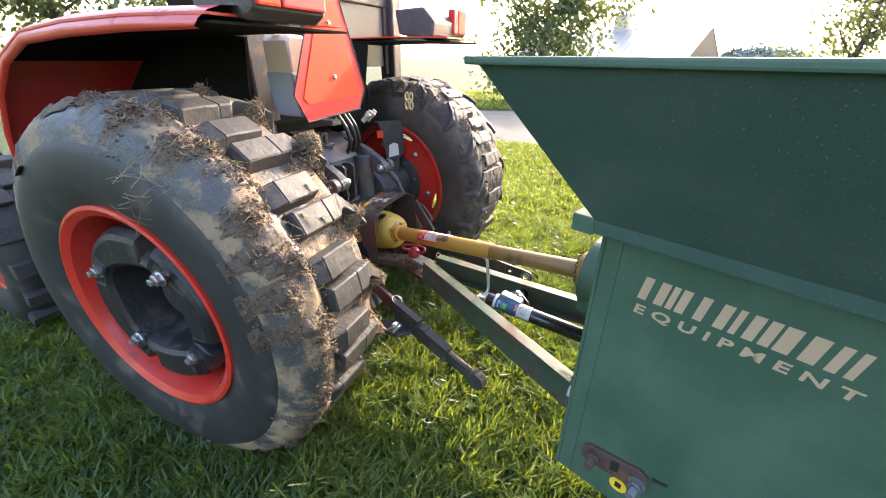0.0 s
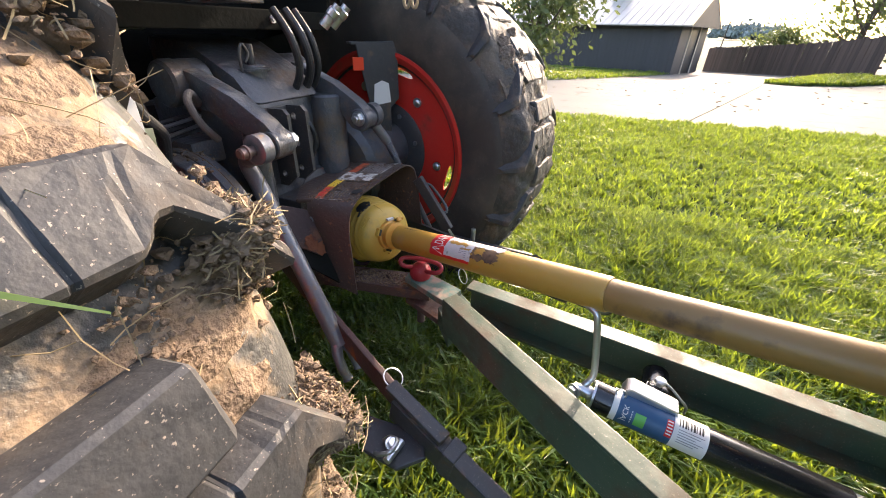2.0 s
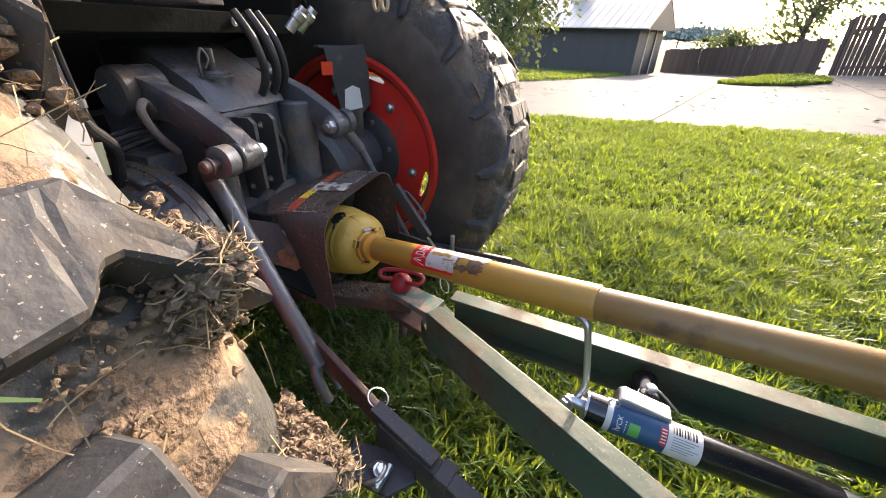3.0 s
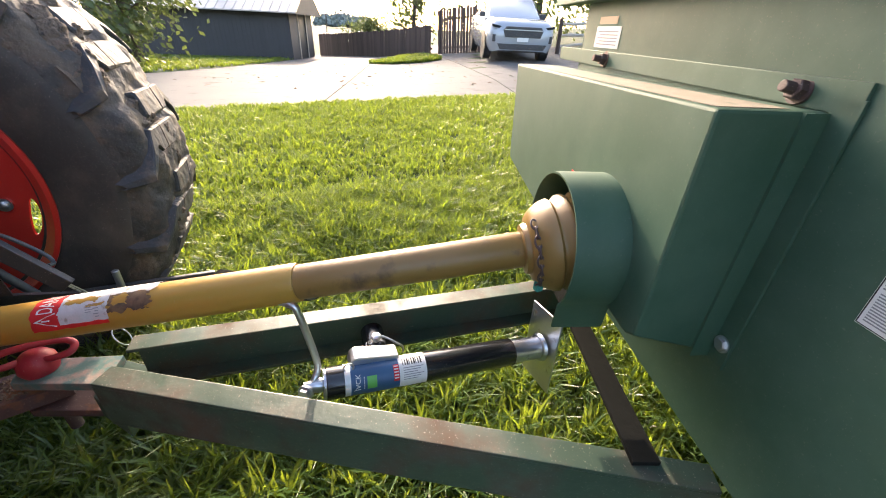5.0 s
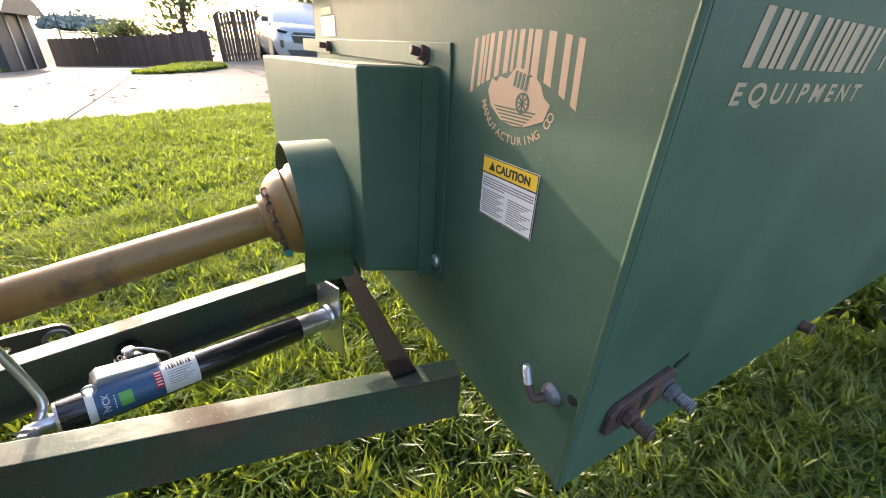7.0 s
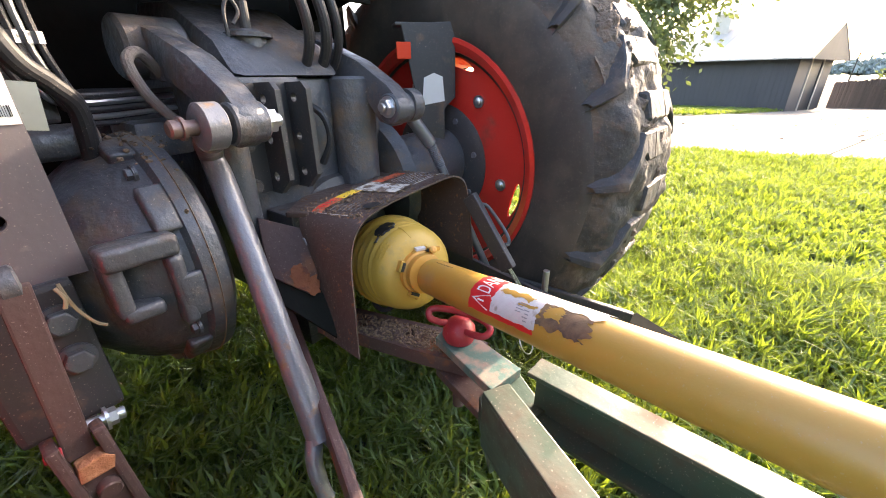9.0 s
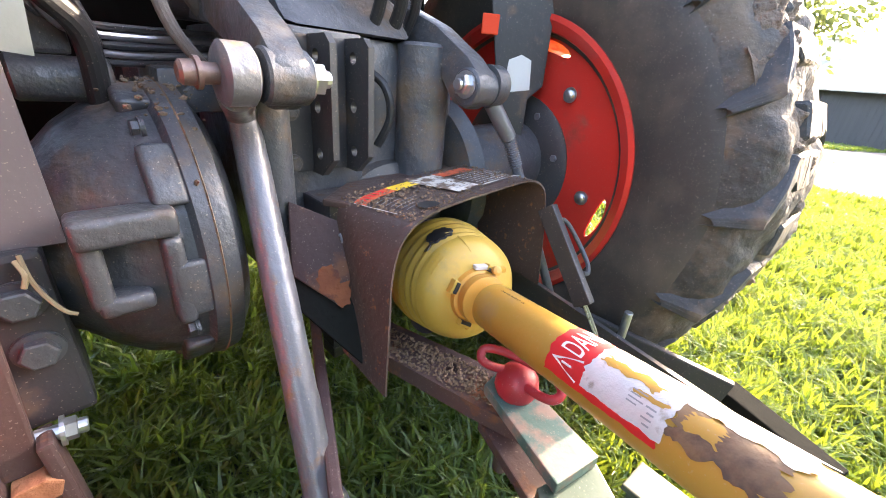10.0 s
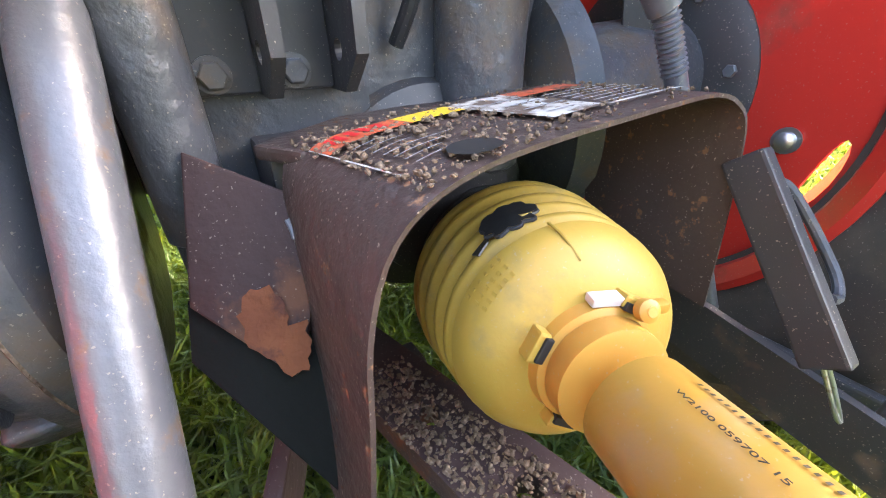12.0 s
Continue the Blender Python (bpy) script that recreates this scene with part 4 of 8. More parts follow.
# crank: a cross bolt through its hub, and a bent rod that stands up
cb = at_j(-0.026)
part("crank_boss", lathe([(0, 0.011), (0.006, 0.013), (0.020, 0.0115), (0.027, 0.009), (0.034, 0.0085), (0.036, 0.0)], at_j(-0.002), at_j(-1), 24), ZINC, jack, None, 40)
part("crank_handle", tube([cb + Vector((0.002, 0.0, -0.004)), cb + Vector((0.006, -0.006, 0.008)), cb + Vector((0.018, -0.012, 0.024)), cb + Vector((0.026, -0.008, 0.050)), cb + Vector((0.036, 0.010, 0.128)), cb + Vector((0.040, 0.020, 0.145)), cb + Vector((0.050, 0.055, 0.150))], 0.0062, 14, 7), ZINC, jack, "bent zinc crank handle", 50)
part("crank_bolt", joined(hexbolt(cb + Vector((-0.012, 0.004, 0.0)), (-0.8, 0.25, 0.1), 0.0105, 0.010, True), rod(cb + Vector((-0.012, 0.004, 0)), cb + Vector((0.016, -0.002, -0.004)), 0.005, 12)), ZINC, jack, "bright hexagon bolt and nut")


def wrap(name, s0, s1, a0, a1, mat, r=0.0294, label="", parent=jack):
    """A label round the jack's tube."""
    bm = bmesh.new()
    n = 12
    rows = [[bm.verts.new((r * math.cos(radians(a0 + (a1 - a0) * k / n)), r * math.sin(radians(a0 + (a1 - a0) * k / n)), s)) for k in range(n + 1)] for s in (s0, s1)]
    for k in range(n):
        bm.faces.new((rows[0][k], rows[0][k + 1], rows[1][k + 1], rows[1][k]))
    bm.transform(frame_along(JA, JB))
    return part(name, bm, mat, parent, label, 60)


JL = material("blue_print", (0.02, 0.07, 0.17, 1), (0.03, 0.11, 0.22, 1), 30, 0.4)
JG = material("green_print", (0.10, 0.42, 0.08, 1), None, 9, 0.4)
wrap("jack_label", 0.030, 0.040, 60, 200, WHITE, 0.0293, "white edge of the jack's label")
wrap("jack_label", 0.040, 0.127, 60, 200, JL, 0.0293, "printed blue label round the jack")
wrap("jack_label", 0.127, 0.179, 60, 200, WHITE, 0.0293, "white label with a printed code")
wrap("jack_label", 0.068, 0.085, 132, 176, JG, 0.0297, "green square printed on the label")
wrap("jack_label", 0.116, 0.126, 108, 165, SIGN_RED, 0.0297, "red strip printed on the label")
jw = lettering("label_word", "JACK", Matrix(), 0.011, WHITE, jack, depth=0.0001, width=0.030, cap=0.0085)
for v in jw.data.vertices:
    a_ = radians(178) - v.co.x / 0.0298
    v.co = jm @ Vector(((0.0298 + v.co.z) * math.cos(a_), (0.0298 + v.co.z) * math.sin(a_), 0.048 + v.co.y))
for k in range(5):
    wrap("print_line", 0.062, 0.0635, 132 + 9 * k, 137 + 9 * k, WHITE, 0.0297)
    wrap("print_line", 0.117, 0.125, 112 + 10 * k, 116 + 10 * k, WHITE, 0.0300)
for k in range(9):
    wrap("code_bar", 0.134 + 0.0042 * k, 0.1355 + 0.0042 * k + 0.0008 * (k % 3), 86, 116, INK_AND_HOLE, 0.0297)
for k in range(6):
    wrap("print_line", 0.134, 0.173 - 0.006 * (k % 3), 124 + 8 * k, 126.5 + 8 * k, GREY_INK, 0.0297)


# ---- tractor ----
tractor = thing("tractor", "red and dark grey compact tractor with muddy tyres parked on lawn", "tractor")
TW, TR = 0.203, 0.568      # half width and radius of the carcass
LUG = 0.042
LEFT_YAW = radians(4.5)      # the near wheel stands a little askew


def tyre_profile(w):
    """Radius of the carcass across its width."""
    a = abs(w) / TW
    return TR - 0.012 * a * a - (0.055 * max(0, a - 0.72) / 0.28 if w < 0 else 0.028 * max(0, a - 0.82) / 0.18)


def worn_skin(w):
    """Radius of the near tyre's outer half, where the bars are worn down and filled with mud."""
    t = max(0.0, min(1.0, (-0.01 - w) / 0.085))
    high = 0.598 - 0.6 * max(0.0, -w - 0.04) ** 2 - 8.0 * max(0.0, -w - 0.122) ** 2 - 60.0 * max(0.0, -w - 0.175) ** 2
    return (TR - 0.02) * (1 - t * t * (3 - 2 * t)) + high * t * t * (3 - 2 * t)


def lug_lower(w):
    """The lower edge of a bar across the tyre: straight, then a notch, then back along the shoulder."""
    return float(np.interp(w, [0.086, 0.094, 0.104, 0.118, 0.150, 0.186], [-0.031, -0.026, -0.014, -0.014, -0.042, -0.086]))


def lug_upper(w):
    return float(np.interp(w, [0.118, 0.186], [0.031, -0.066]))


def wheel_lug(side, seed, tall, start=-0.075, worn=0.0, shift=0.0):
    """One chunky tread bar: level across the middle, notched at the shoulder and cut back to a tip, with tapered flanks."""
    bm = bmesh.new()
    rr = random.Random(seed)
    grid = []
    for w in (start, start + 0.005, -0.03, 0.01, 0.046, 0.0485, 0.0505, 0.053, 0.080, 0.087, 0.092, 0.097, 0.102, 0.107, 0.118, 0.130, 0.150, 0.168, 0.180, 0.186):
        if w < start + 0.004 and w != start or (worn and w > 0.15):
            continue
        lo, hi = lug_lower(w), lug_upper(w)
        if w == start:
            lo, hi = lo + 0.004, hi - 0.004
        slot = 0.0028 if 0.048 < w < 0.051 else 0.0
        top = TR + tall - slot - 0.010 * (abs(w) / TW) ** 2 - (0.005 if w == start else 0.0) - worn * max(0.0, min(1.0, (w - 0.055) / 0.1)) ** 1.2 - 0.006 * max(0.0, (w - 0.15) / 0.036)
        low = tyre_profile(w) - 0.012
        line = []
        for off, r in ((lo - 0.011, low), (lo - 0.001, top - 0.004), (lo + 0.003, top), (lo * 0.6 + hi * 0.4, top), (lo * 0.3 + hi * 0.7, top), (hi - 0.003, top), (hi + 0.001, top - 0.004), (hi + 0.011, low)):
            a = (off + rr.uniform(-0.0006, 0.0006)) / TR
            line.append(bm.verts.new((side * w + shift, -(r + rr.uniform(-0.0008, 0.0008)) * math.cos(a), (r + rr.uniform(-0.0008, 0.0008)) * math.sin(a))))
        grid.append((line, lo, hi, low, w))
    for p, q_ in zip(grid, grid[1:]):
        for i in range(7):
            bm.faces.new((p[0][i], p[0][i + 1], q_[0][i + 1], q_[0][i]))
    bm.faces.new(grid[0][0])
    # the bar runs down over the shoulder
    line, lo, hi, low, w = grid[-1]
    end = []
    for k, dr in enumerate((0.035, 0.012, 0.010, 0.012, 0.014, 0.018, 0.020, 0.035)):
        a = (lo + (hi - lo) * k / 7 - 0.014) / TR
        end.append(bm.verts.new((side * (w + 0.020) + shift, -(low - dr) * math.cos(a), (low - dr) * math.sin(a))))
    for i in range(7):
        bm.faces.new((line[i], line[i + 1], end[i + 1], end[i]))
    bmesh.ops.recalc_face_normals(bm, faces=bm.faces)
    return bm


def rear_wheel(cx, cy, cz, out, phase, skin, lug):
    """A rear wheel: rim, disc with slots, tyre, tread bars; out is -1 where its outer side faces -x."""
    cen = Vector((cx, cy, cz))
    o = out
    rim = part("rear_wheel", lathe([(-0.17 * o, 0.328), (-0.185 * o, 0.328), (-0.188 * o, 0.318), (-0.175 * o, 0.298), (-0.13 * o, 0.288), (-0.06 * o, 0.262), (0.08 * o, 0.262), (0.13 * o, 0.288), (0.165 * o, 0.298), (0.178 * o, 0.318), (0.176 * o, 0.328), (0.16 * o, 0.328)], (0, 0, 0), (1, 0, 0), 64, False), RED, tractor, "red painted steel rear wheel", 40)
    rim.location = cen
    for v in rim.data.vertices:
        k = 1.04 if o > 0 else 1.085
        v.co.x, v.co.y, v.co.z = v.co.x - (0.0 if v.co.x > 0 else 0.012 if o > 0 else 0.022), v.co.y * k, v.co.z * k
    ty = part("tyre", lathe([(-0.172, 0.312), (-0.19, 0.345), (-0.207, 0.40), (-0.21, 0.455), (-0.2065, 0.482)] + [(w * TW / 10, tyre_profile(w * TW / 10)) for w in range(-10, 11)] + [(0.207, 0.508), (0.21, 0.455), (0.207, 0.40), (0.19, 0.345), (0.172, 0.312)], (0, 0, 0), (1, 0, 0), 96, False), [skin, SIDEWALL], rim, "black tyre caked with dried tan mud", 60)
    side_rubber = SIDEWALL if o > 0 else DUSTY_SIDEWALL
    ty.data.materials[1] = side_rubber
    for p in ty.data.polygons:
        if math.hypot(p.center.y, p.center.z) < 0.52:
            p.material_index = 1
    n = 17
    for s in (-1, 1):
        near = o > 0
        if near and s < 0:
            meshes = [wheel_lug(s, 5 + k, lug, -0.072, 0.05, 0.017) for k in range(2)]
        else:
            meshes = [wheel_lug(s, 5 + k, lug, -0.062 if near else -0.075, 0.0, 0.017 if near else 0.0) for k in range(2)]
        datas = []
        for k, b in enumerate(meshes):
            me = bpy.data.meshes.new("tread_bar")
            b.to_mesh(me)
            b.free()
            me.materials.append(RUBBER if o > 0 else TREAD)
            datas.append(me)
        for i in range(n):
            bar_ = new("tread_bar", datas[i % 2])
            bar_.parent = rim
            bar_.rotation_euler = (-2 * math.pi * (i + (0.5 if s * o > 0 else 0.0)) / n + phase + (radians(2.0) if s * o < 0 else 0.0), 0, 0)
    return rim, cen


left, LC = rear_wheel(-0.876, -0.437, 0.556, 1, 0.0, CARCASS, LUG)
left.rotation_euler = (0, 0, LEFT_YAW)


def clogged_tread(rim, radius, lo, hi, coarse, seed, mat, label):
    """Mud and worn rubber that fill a tread, as one lumpy band."""
    V, F = [], []
    NA, NW = 320, 40
    for i in range(NA):
        a = 2 * math.pi * i / NA
        for j in range(NW + 1):
            w = lo + (hi - lo) * j / NW
            p = Vector((w + seed, 0.6 * math.cos(a), 0.6 * math.sin(a)))
            k = coarse * noise.noise(p * 8) + 0.6 * coarse * noise.noise(p * 21) + 0.3 * coarse * noise.noise(p * 60)
            r = radius(w) + k * min(1.0, (TW + 0.004 - abs(w)) / 0.05)
            V.append((w, -r * math.cos(a), r * math.sin(a)))
    for i in range(NA):
        for j in range(NW):
            F.append((i * (NW + 1) + j, ((i + 1) % NA) * (NW + 1) + j, ((i + 1) % NA) * (NW + 1) + j + 1, i * (NW + 1) + j + 1))
    return quick("worn_tread", V, F, mat, rim, label, True)


clogged_tread(left, worn_skin, -0.207, 0.03, 0.013, 0.0, CARCASS, "worn outer tread smeared with drying mud")
right, RC = rear_wheel(0.64, -0.352, 0.548, -1, 0.02, TREAD, 0.033)
right.rotation_euler = (0, 0, radians(-4))
clogged_tread(right, lambda w: worn_skin(-max(abs(w), 0.1)) - 0.006, -0.207, 0.207, 0.019, 5.0, CLOGGED, "tread clogged with dark mud")


def wheel_disc(rim, x, slots, bulge, R=0.298, rs=0.276):
    """The disc of a wheel, with a few long slots near its edge."""
    holes = []
    for a in slots:
        loop = []
        for k in range(16):
            t = 2 * math.pi * k / 16
            r_, aa = rs + 0.012 * math.sin(t), radians(a) + 0.18 * math.cos(t)
            loop.append((r_ * math.cos(aa), r_ * math.sin(aa)))
        holes.append(loop[::-1])
    bm = bmesh.new()
    edges = []
    outer = [(R * math.cos(2 * math.pi * k / 64), R * math.sin(2 * math.pi * k / 64)) for k in range(64)]
    inner = [(0.10 * math.cos(-2 * math.pi * k / 32), 0.10 * math.sin(-2 * math.pi * k / 32)) for k in range(32)]
    for lp in [outer, inner] + holes:
        vs = [bm.verts.new((p[0], p[1], 0)) for p in lp]
        edges += [bm.edges.new((vs[i], vs[(i + 1) % len(vs)])) for i in range(len(vs))]
    bmesh.ops.triangle_fill(bm, use_beauty=True, use_dissolve=False, edges=edges)
    ext = bmesh.ops.extrude_face_region(bm, geom=list(bm.faces))
    for v in [g for g in ext["geom"] if isinstance(g, bmesh.types.BMVert)]:
        v.co.z = 0.008
    for v in bm.verts:
        r = math.hypot(v.co.x, v.co.y)
        v.co = Vector((x + v.co.z + bulge * max(0, 1 - r / 0.27), v.co.x, v.co.y))
    bmesh.ops.recalc_face_normals(bm, faces=bm.faces)
    return part("wheel_disc", bm, RED, rim, "red wheel disc with long slots")


wheel_disc(right, -0.163, (195, 106, 15, 286), 0.015, 0.318, 0.294)
for k in range(6):
    a = radians(9 + 60 * k)
    part("wheel_bolt", joined(lathe([(0, 0.017), (0.003, 0.017)], (-0.163, 0.238 * math.cos(a), 0.238 * math.sin(a)), (-1, 0.238 * math.cos(a), 0.238 * math.sin(a)), 20), lathe([(0, 0.012), (0.006, 0.011), (0.010, 0.006)], (-0.165, 0.238 * math.cos(a), 0.238 * math.sin(a)), (-1, 0.238 * math.cos(a), 0.238 * math.sin(a)), 16)), ZINC, right, "bright domed wheel bolt", 40)
part("hub_plate", lathe([(0, 0.178), (0.006, 0.178), (0.012, 0.165), (0.02, 0.12)], (-0.155, 0, 0), (-1, 0, 0), 48), DARK, right, "black round hub plate", 40)
for k in range(8):
    a = radians(30 + 45 * k)
    part("hub_bolt", hexbolt((-0.166, 0.148 * math.cos(a), 0.148 * math.sin(a)), (-1, 0, 0), 0.009, 0.008), ROD, right)
wheel_disc(left, -0.02, (0, 90, 180, 270), -0.02, 0.27, 0.235)
# cast hub of the near wheel
V, F = [], []
NH = 120
for k in range(NH):
    a = 2 * math.pi * k / NH
    gap = any(abs((math.degrees(a) - g + 180) % 360 - 180) < 6 for g in (198, 232, 20, 110, 290))
    ro = (0.212 if gap else 0.262) + 0.006 * noise.noise((3 * math.cos(a), 3 * math.sin(a), 0.5))
    ri = 0.158 + 0.008 * math.cos(4 * (a - 0.6))
    for x, r in ((-0.03, ro), (-0.150, ro), (-0.172, ro - 0.014), (-0.178, ro - 0.03), (-0.176, ri + 0.012), (-0.166, ri), (-0.03, ri - 0.02)):
        V.append((x, r * math.cos(a), r * math.sin(a)))
for k in range(NH):
    for j in range(6):
        F.append((k * 7 + j, k * 7 + j + 1, ((k + 1) % NH) * 7 + j + 1, ((k + 1) % NH) * 7 + j))
hub = quick("wheel_weight", V, F, CAST_BLACK, left, "black cast ring weight with notches and dirt")
part("hub_centre", lathe([(0.02, 0.15), (0.035, 0.14), (0.04, 0.075), (0.085, 0.07), (0.09, 0.05), (0.092, 0.0)], (0, 0, 0), (-1, 0, 0), 48, False), CAST_BLACK, left, "dark dished hub centre", 40)
for k in range(4):
    a = radians(38 + 90 * k)
    part("weight_pad", boxm((-0.184, -0.028, 0.172), (-0.03, 0.028, 0.226), 0.012, Matrix.Rotation(a, 4, "X")), CAST_BLACK, hub, "raised bolt pad")
for (y, z, st) in ((-0.629, 0.730, 0.03), (-0.271, 0.665, 0.012), (-0.343, 0.407, 0.012), (-0.619, 0.413, 0.008)):
    p = Vector((-0.160, (y + 0.465) * 0.92, (z - 0.554) * 0.92))
    part("hub_bolt", joined(rod(p, p + Vector((-0.02 - st, 0, 0)), 0.012, 16), hexbolt(p + Vector((-0.006 - st, 0, 0)), (-1, 0, 0), 0.018, 0.016, True, 0.012)), ZINC, left, "bright zinc wheel stud and nut")

# front wheels
for fx in (-0.93, 0.72):
    fw = part("front_wheel", lathe([(-0.10, 0.21), (-0.115, 0.215), (-0.10, 0.19), (-0.02, 0.17), (-0.03, 0.05), (0.05, 0.05), (0.1, 0.19), (0.115, 0.215), (0.1, 0.21)], (0, 0, 0), (1, 0, 0), 48), RED, tractor, "red painted front wheel", 40)
    fw.location = (fx, 1.02, 0.405)
    part("tyre", lathe([(-0.11, 0.2), (-0.135, 0.25), (-0.14, 0.31), (-0.125, 0.37), (-0.08, 0.395), (0, 0.40), (0.08, 0.395), (0.125, 0.37), (0.14, 0.31), (0.135, 0.25), (0.11, 0.2)], (0, 0, 0), (1, 0, 0), 64, False), SIDEWALL, fw, "black front tyre", 60)
    for k in range(16):
        for s in (-1, 1):
            a = 2 * math.pi * (k + (0.5 if s > 0 else 0)) / 16
            lug = part("tread_bar", boxm((min(0, s * 0.13), -0.035, 0.375), (max(0, s * 0.13), 0.035, 0.425), 0.008), RUBBER, fw)
            lug.rotation_euler = (a, 0, 0)

# body: fenders, posts, platform, bonnet


def fender(x0, x1, pts, name="fender"):
    """A fender: a sheet over the wheel along a side outline (y, z), with a rolled lip."""
    bm = bmesh.new()
    th = 0.006
    for lo, hi in ((x0, x1),):
        a = [bm.verts.new((lo, y, z)) for y, z in pts]
        b = [bm.verts.new((hi, y, z)) for y, z in pts]
        for i in range(len(pts) - 1):
            bm.faces.new((a[i], b[i], b[i + 1], a[i + 1]))
    bmesh.ops.recalc_face_normals(bm, faces=bm.faces)
    bmesh.ops.solidify(bm, geom=list(bm.faces), thickness=th)
    return bm


arch = [(0.62, 0.80), (0.56, 0.98), (0.44, 1.14), (0.28, 1.25), (0.08, 1.315), (-0.2, 1.335), (-0.5, 1.34), (-0.80, 1.335)]
for x0, x1, inner in ((-0.90, -0.44, -0.45), (0.25, 0.62, 0.25)):
    part("fender", fender(x0, x1, arch), RED, tractor, "red fender with an underside darkened for shade", 60)
    # lining and inner wall are blackened to deepen the shade over the wheel
    part("fender_lining", fender(x0 + 0.01, x1 - 0.01, [(y - 0.008, z - 0.016) for y, z in arch if y < 0.3]), BLACK_SHADE, tractor, "fender underside coloured black for shade", 60)
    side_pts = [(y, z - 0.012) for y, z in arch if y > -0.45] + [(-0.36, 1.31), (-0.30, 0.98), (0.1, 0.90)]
    part("fender_wall", prism(side_pts, "x", inner - 0.006, inner + 0.006), BLACK_SHADE, tractor, "inner fender wall coloured black for shade")
bm = bmesh.new()
wc = Vector((0, -0.2, 0.6))
crown = []
for i, (y, z) in enumerate(arch):
    up = Vector((0, y, z)) - wc
    up.normalize()
    crown.append([bm.verts.new(Vector((x, y, z)) + up * h) for x, h in ((-0.80, 0.022), (-0.86, 0.018), (-0.89, 0.004), (-0.905, -0.016), (-0.91, -0.036), (-0.895, -0.042))])
for a, b in zip(crown, crown[1:]):
    for k in range(5):
        bm.faces.new((a[k], b[k], b[k + 1], a[k + 1]))
part("fender_crown", bm, RED, tractor, "rounded red outer edge of the fender", 60)
# tail lights
for x0, x1, y, k in ((-0.82, -0.585, -0.80, 1.0), (0.38, 0.77, -0.60, 1.45)):
    zl = lambda h: 1.325 + (h - 1.325) * k
    part("light_housing", prism([(y + 0.14, zl(1.345)), (y + 0.16, zl(1.42)), (y, zl(1.425)), (y - 0.06, zl(1.385)), (y - 0.055, zl(1.345)), (y - 0.02, 1.325)], "x", x0, x1, 0.012), DARK, tractor, "black light housing")
    part("tail_lens", boxm((x0 + 0.08 if x0 < 0 else 0.60, y - 0.066, zl(1.352)), (x1 - 0.01 if x0 < 0 else 0.65, y - 0.03, zl(1.43)), 0.006), SIGN_RED, tractor, "red tail light lens")
    part("turn_lens", boxm((x0 + 0.01 if x0 < 0 else x1 - 0.11, y - 0.064, zl(1.352)), (x0 + 0.078 if x0 < 0 else x1 - 0.01, y - 0.03, zl(1.43)), 0.006), SIGN_ORANGE, tractor, "orange turn lens")
part("rops_post", boxm((0.66, -0.24, 0.95), (0.75, -0.14, 2.1), 0.012), DARK, tractor, "black roll bar post")
# opaque pane: its grey green stands for light and trees seen through glass
part("rear_window", joined(boxm((0.20, -0.195, 1.20), (0.62, -0.185, 1.50), 0.003)), material("backlit_grey_pane", (0.13, 0.145, 0.12, 1), (0.19, 0.20, 0.17, 1), 3.0, 0.25), tractor, "rear window, opaque grey for the light behind it")
part("window_rail", joined(boxm((0.18, -0.21, 1.50), (0.80, -0.17, 1.56), 0.008), boxm((0.62, -0.21, 1.16), (0.655, -0.17, 1.50), 0.004)), DARK, tractor, "dark rail round the rear window")
part("rops_post", boxm((-0.36, -0.24, 0.95), (-0.25, -0.14, 2.1), 0.012), DARK, tractor, "black roll bar post")
part("rops_bar", boxm((-0.36, -0.24, 2.1), (0.75, -0.14, 2.2), 0.012), DARK, tractor, "black roll bar top")
# the shade below the platform is put into these panels' black
part("rear_bulkhead", boxm((-0.46, 0.0, 0.55), (0.44, 0.02, 1.52), 0.004), BLACK_SHADE, tractor, "rear bulkhead of the platform, coloured black for shade")
part("hose_panel", joined(boxm((-0.44, -0.30, 0.985), (0.25, -0.07, 1.0), 0.003), boxm((-0.44, -0.315, 0.955), (0.25, -0.30, 1.0), 0.003)), BLACK_SHADE, tractor, "plate over the lift, coloured black for shade")
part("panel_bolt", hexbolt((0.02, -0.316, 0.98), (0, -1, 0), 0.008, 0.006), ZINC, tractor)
part("seat_back", boxm((-0.30, 0.02, 1.0), (0.1, 0.12, 1.55), 0.05), BLACK_SHADE, tractor, "black seat back")
part("bonnet", prism([(0.55, 0.75), (0.55, 1.32), (1.4, 1.22), (1.75, 1.10), (1.8, 0.75)], "x", -0.38, 0.18, 0.03), RED, tractor, "red bonnet")
part("chassis", boxm((-0.30, -0.05, 0.42), (0.12, 1.6, 0.78), 0.03), DARK, tractor, "dark chassis")
part("front_axle", boxm((-0.90, 0.97, 0.36), (0.70, 1.07, 0.46), 0.02), DARK, tractor)
# blackened like the bulkhead, for the shade behind the wheel
part("floor_panel", boxm((-0.72, 0.12, 0.46), (-0.40, 0.14, 1.02), 0.006), BLACK_SHADE, tractor, "panel under the platform, coloured black for shade")
part("step_plate", boxm((-0.75, 0.25, 0.50), (-0.40, 0.60, 0.53), 0.006), DARK, tractor)
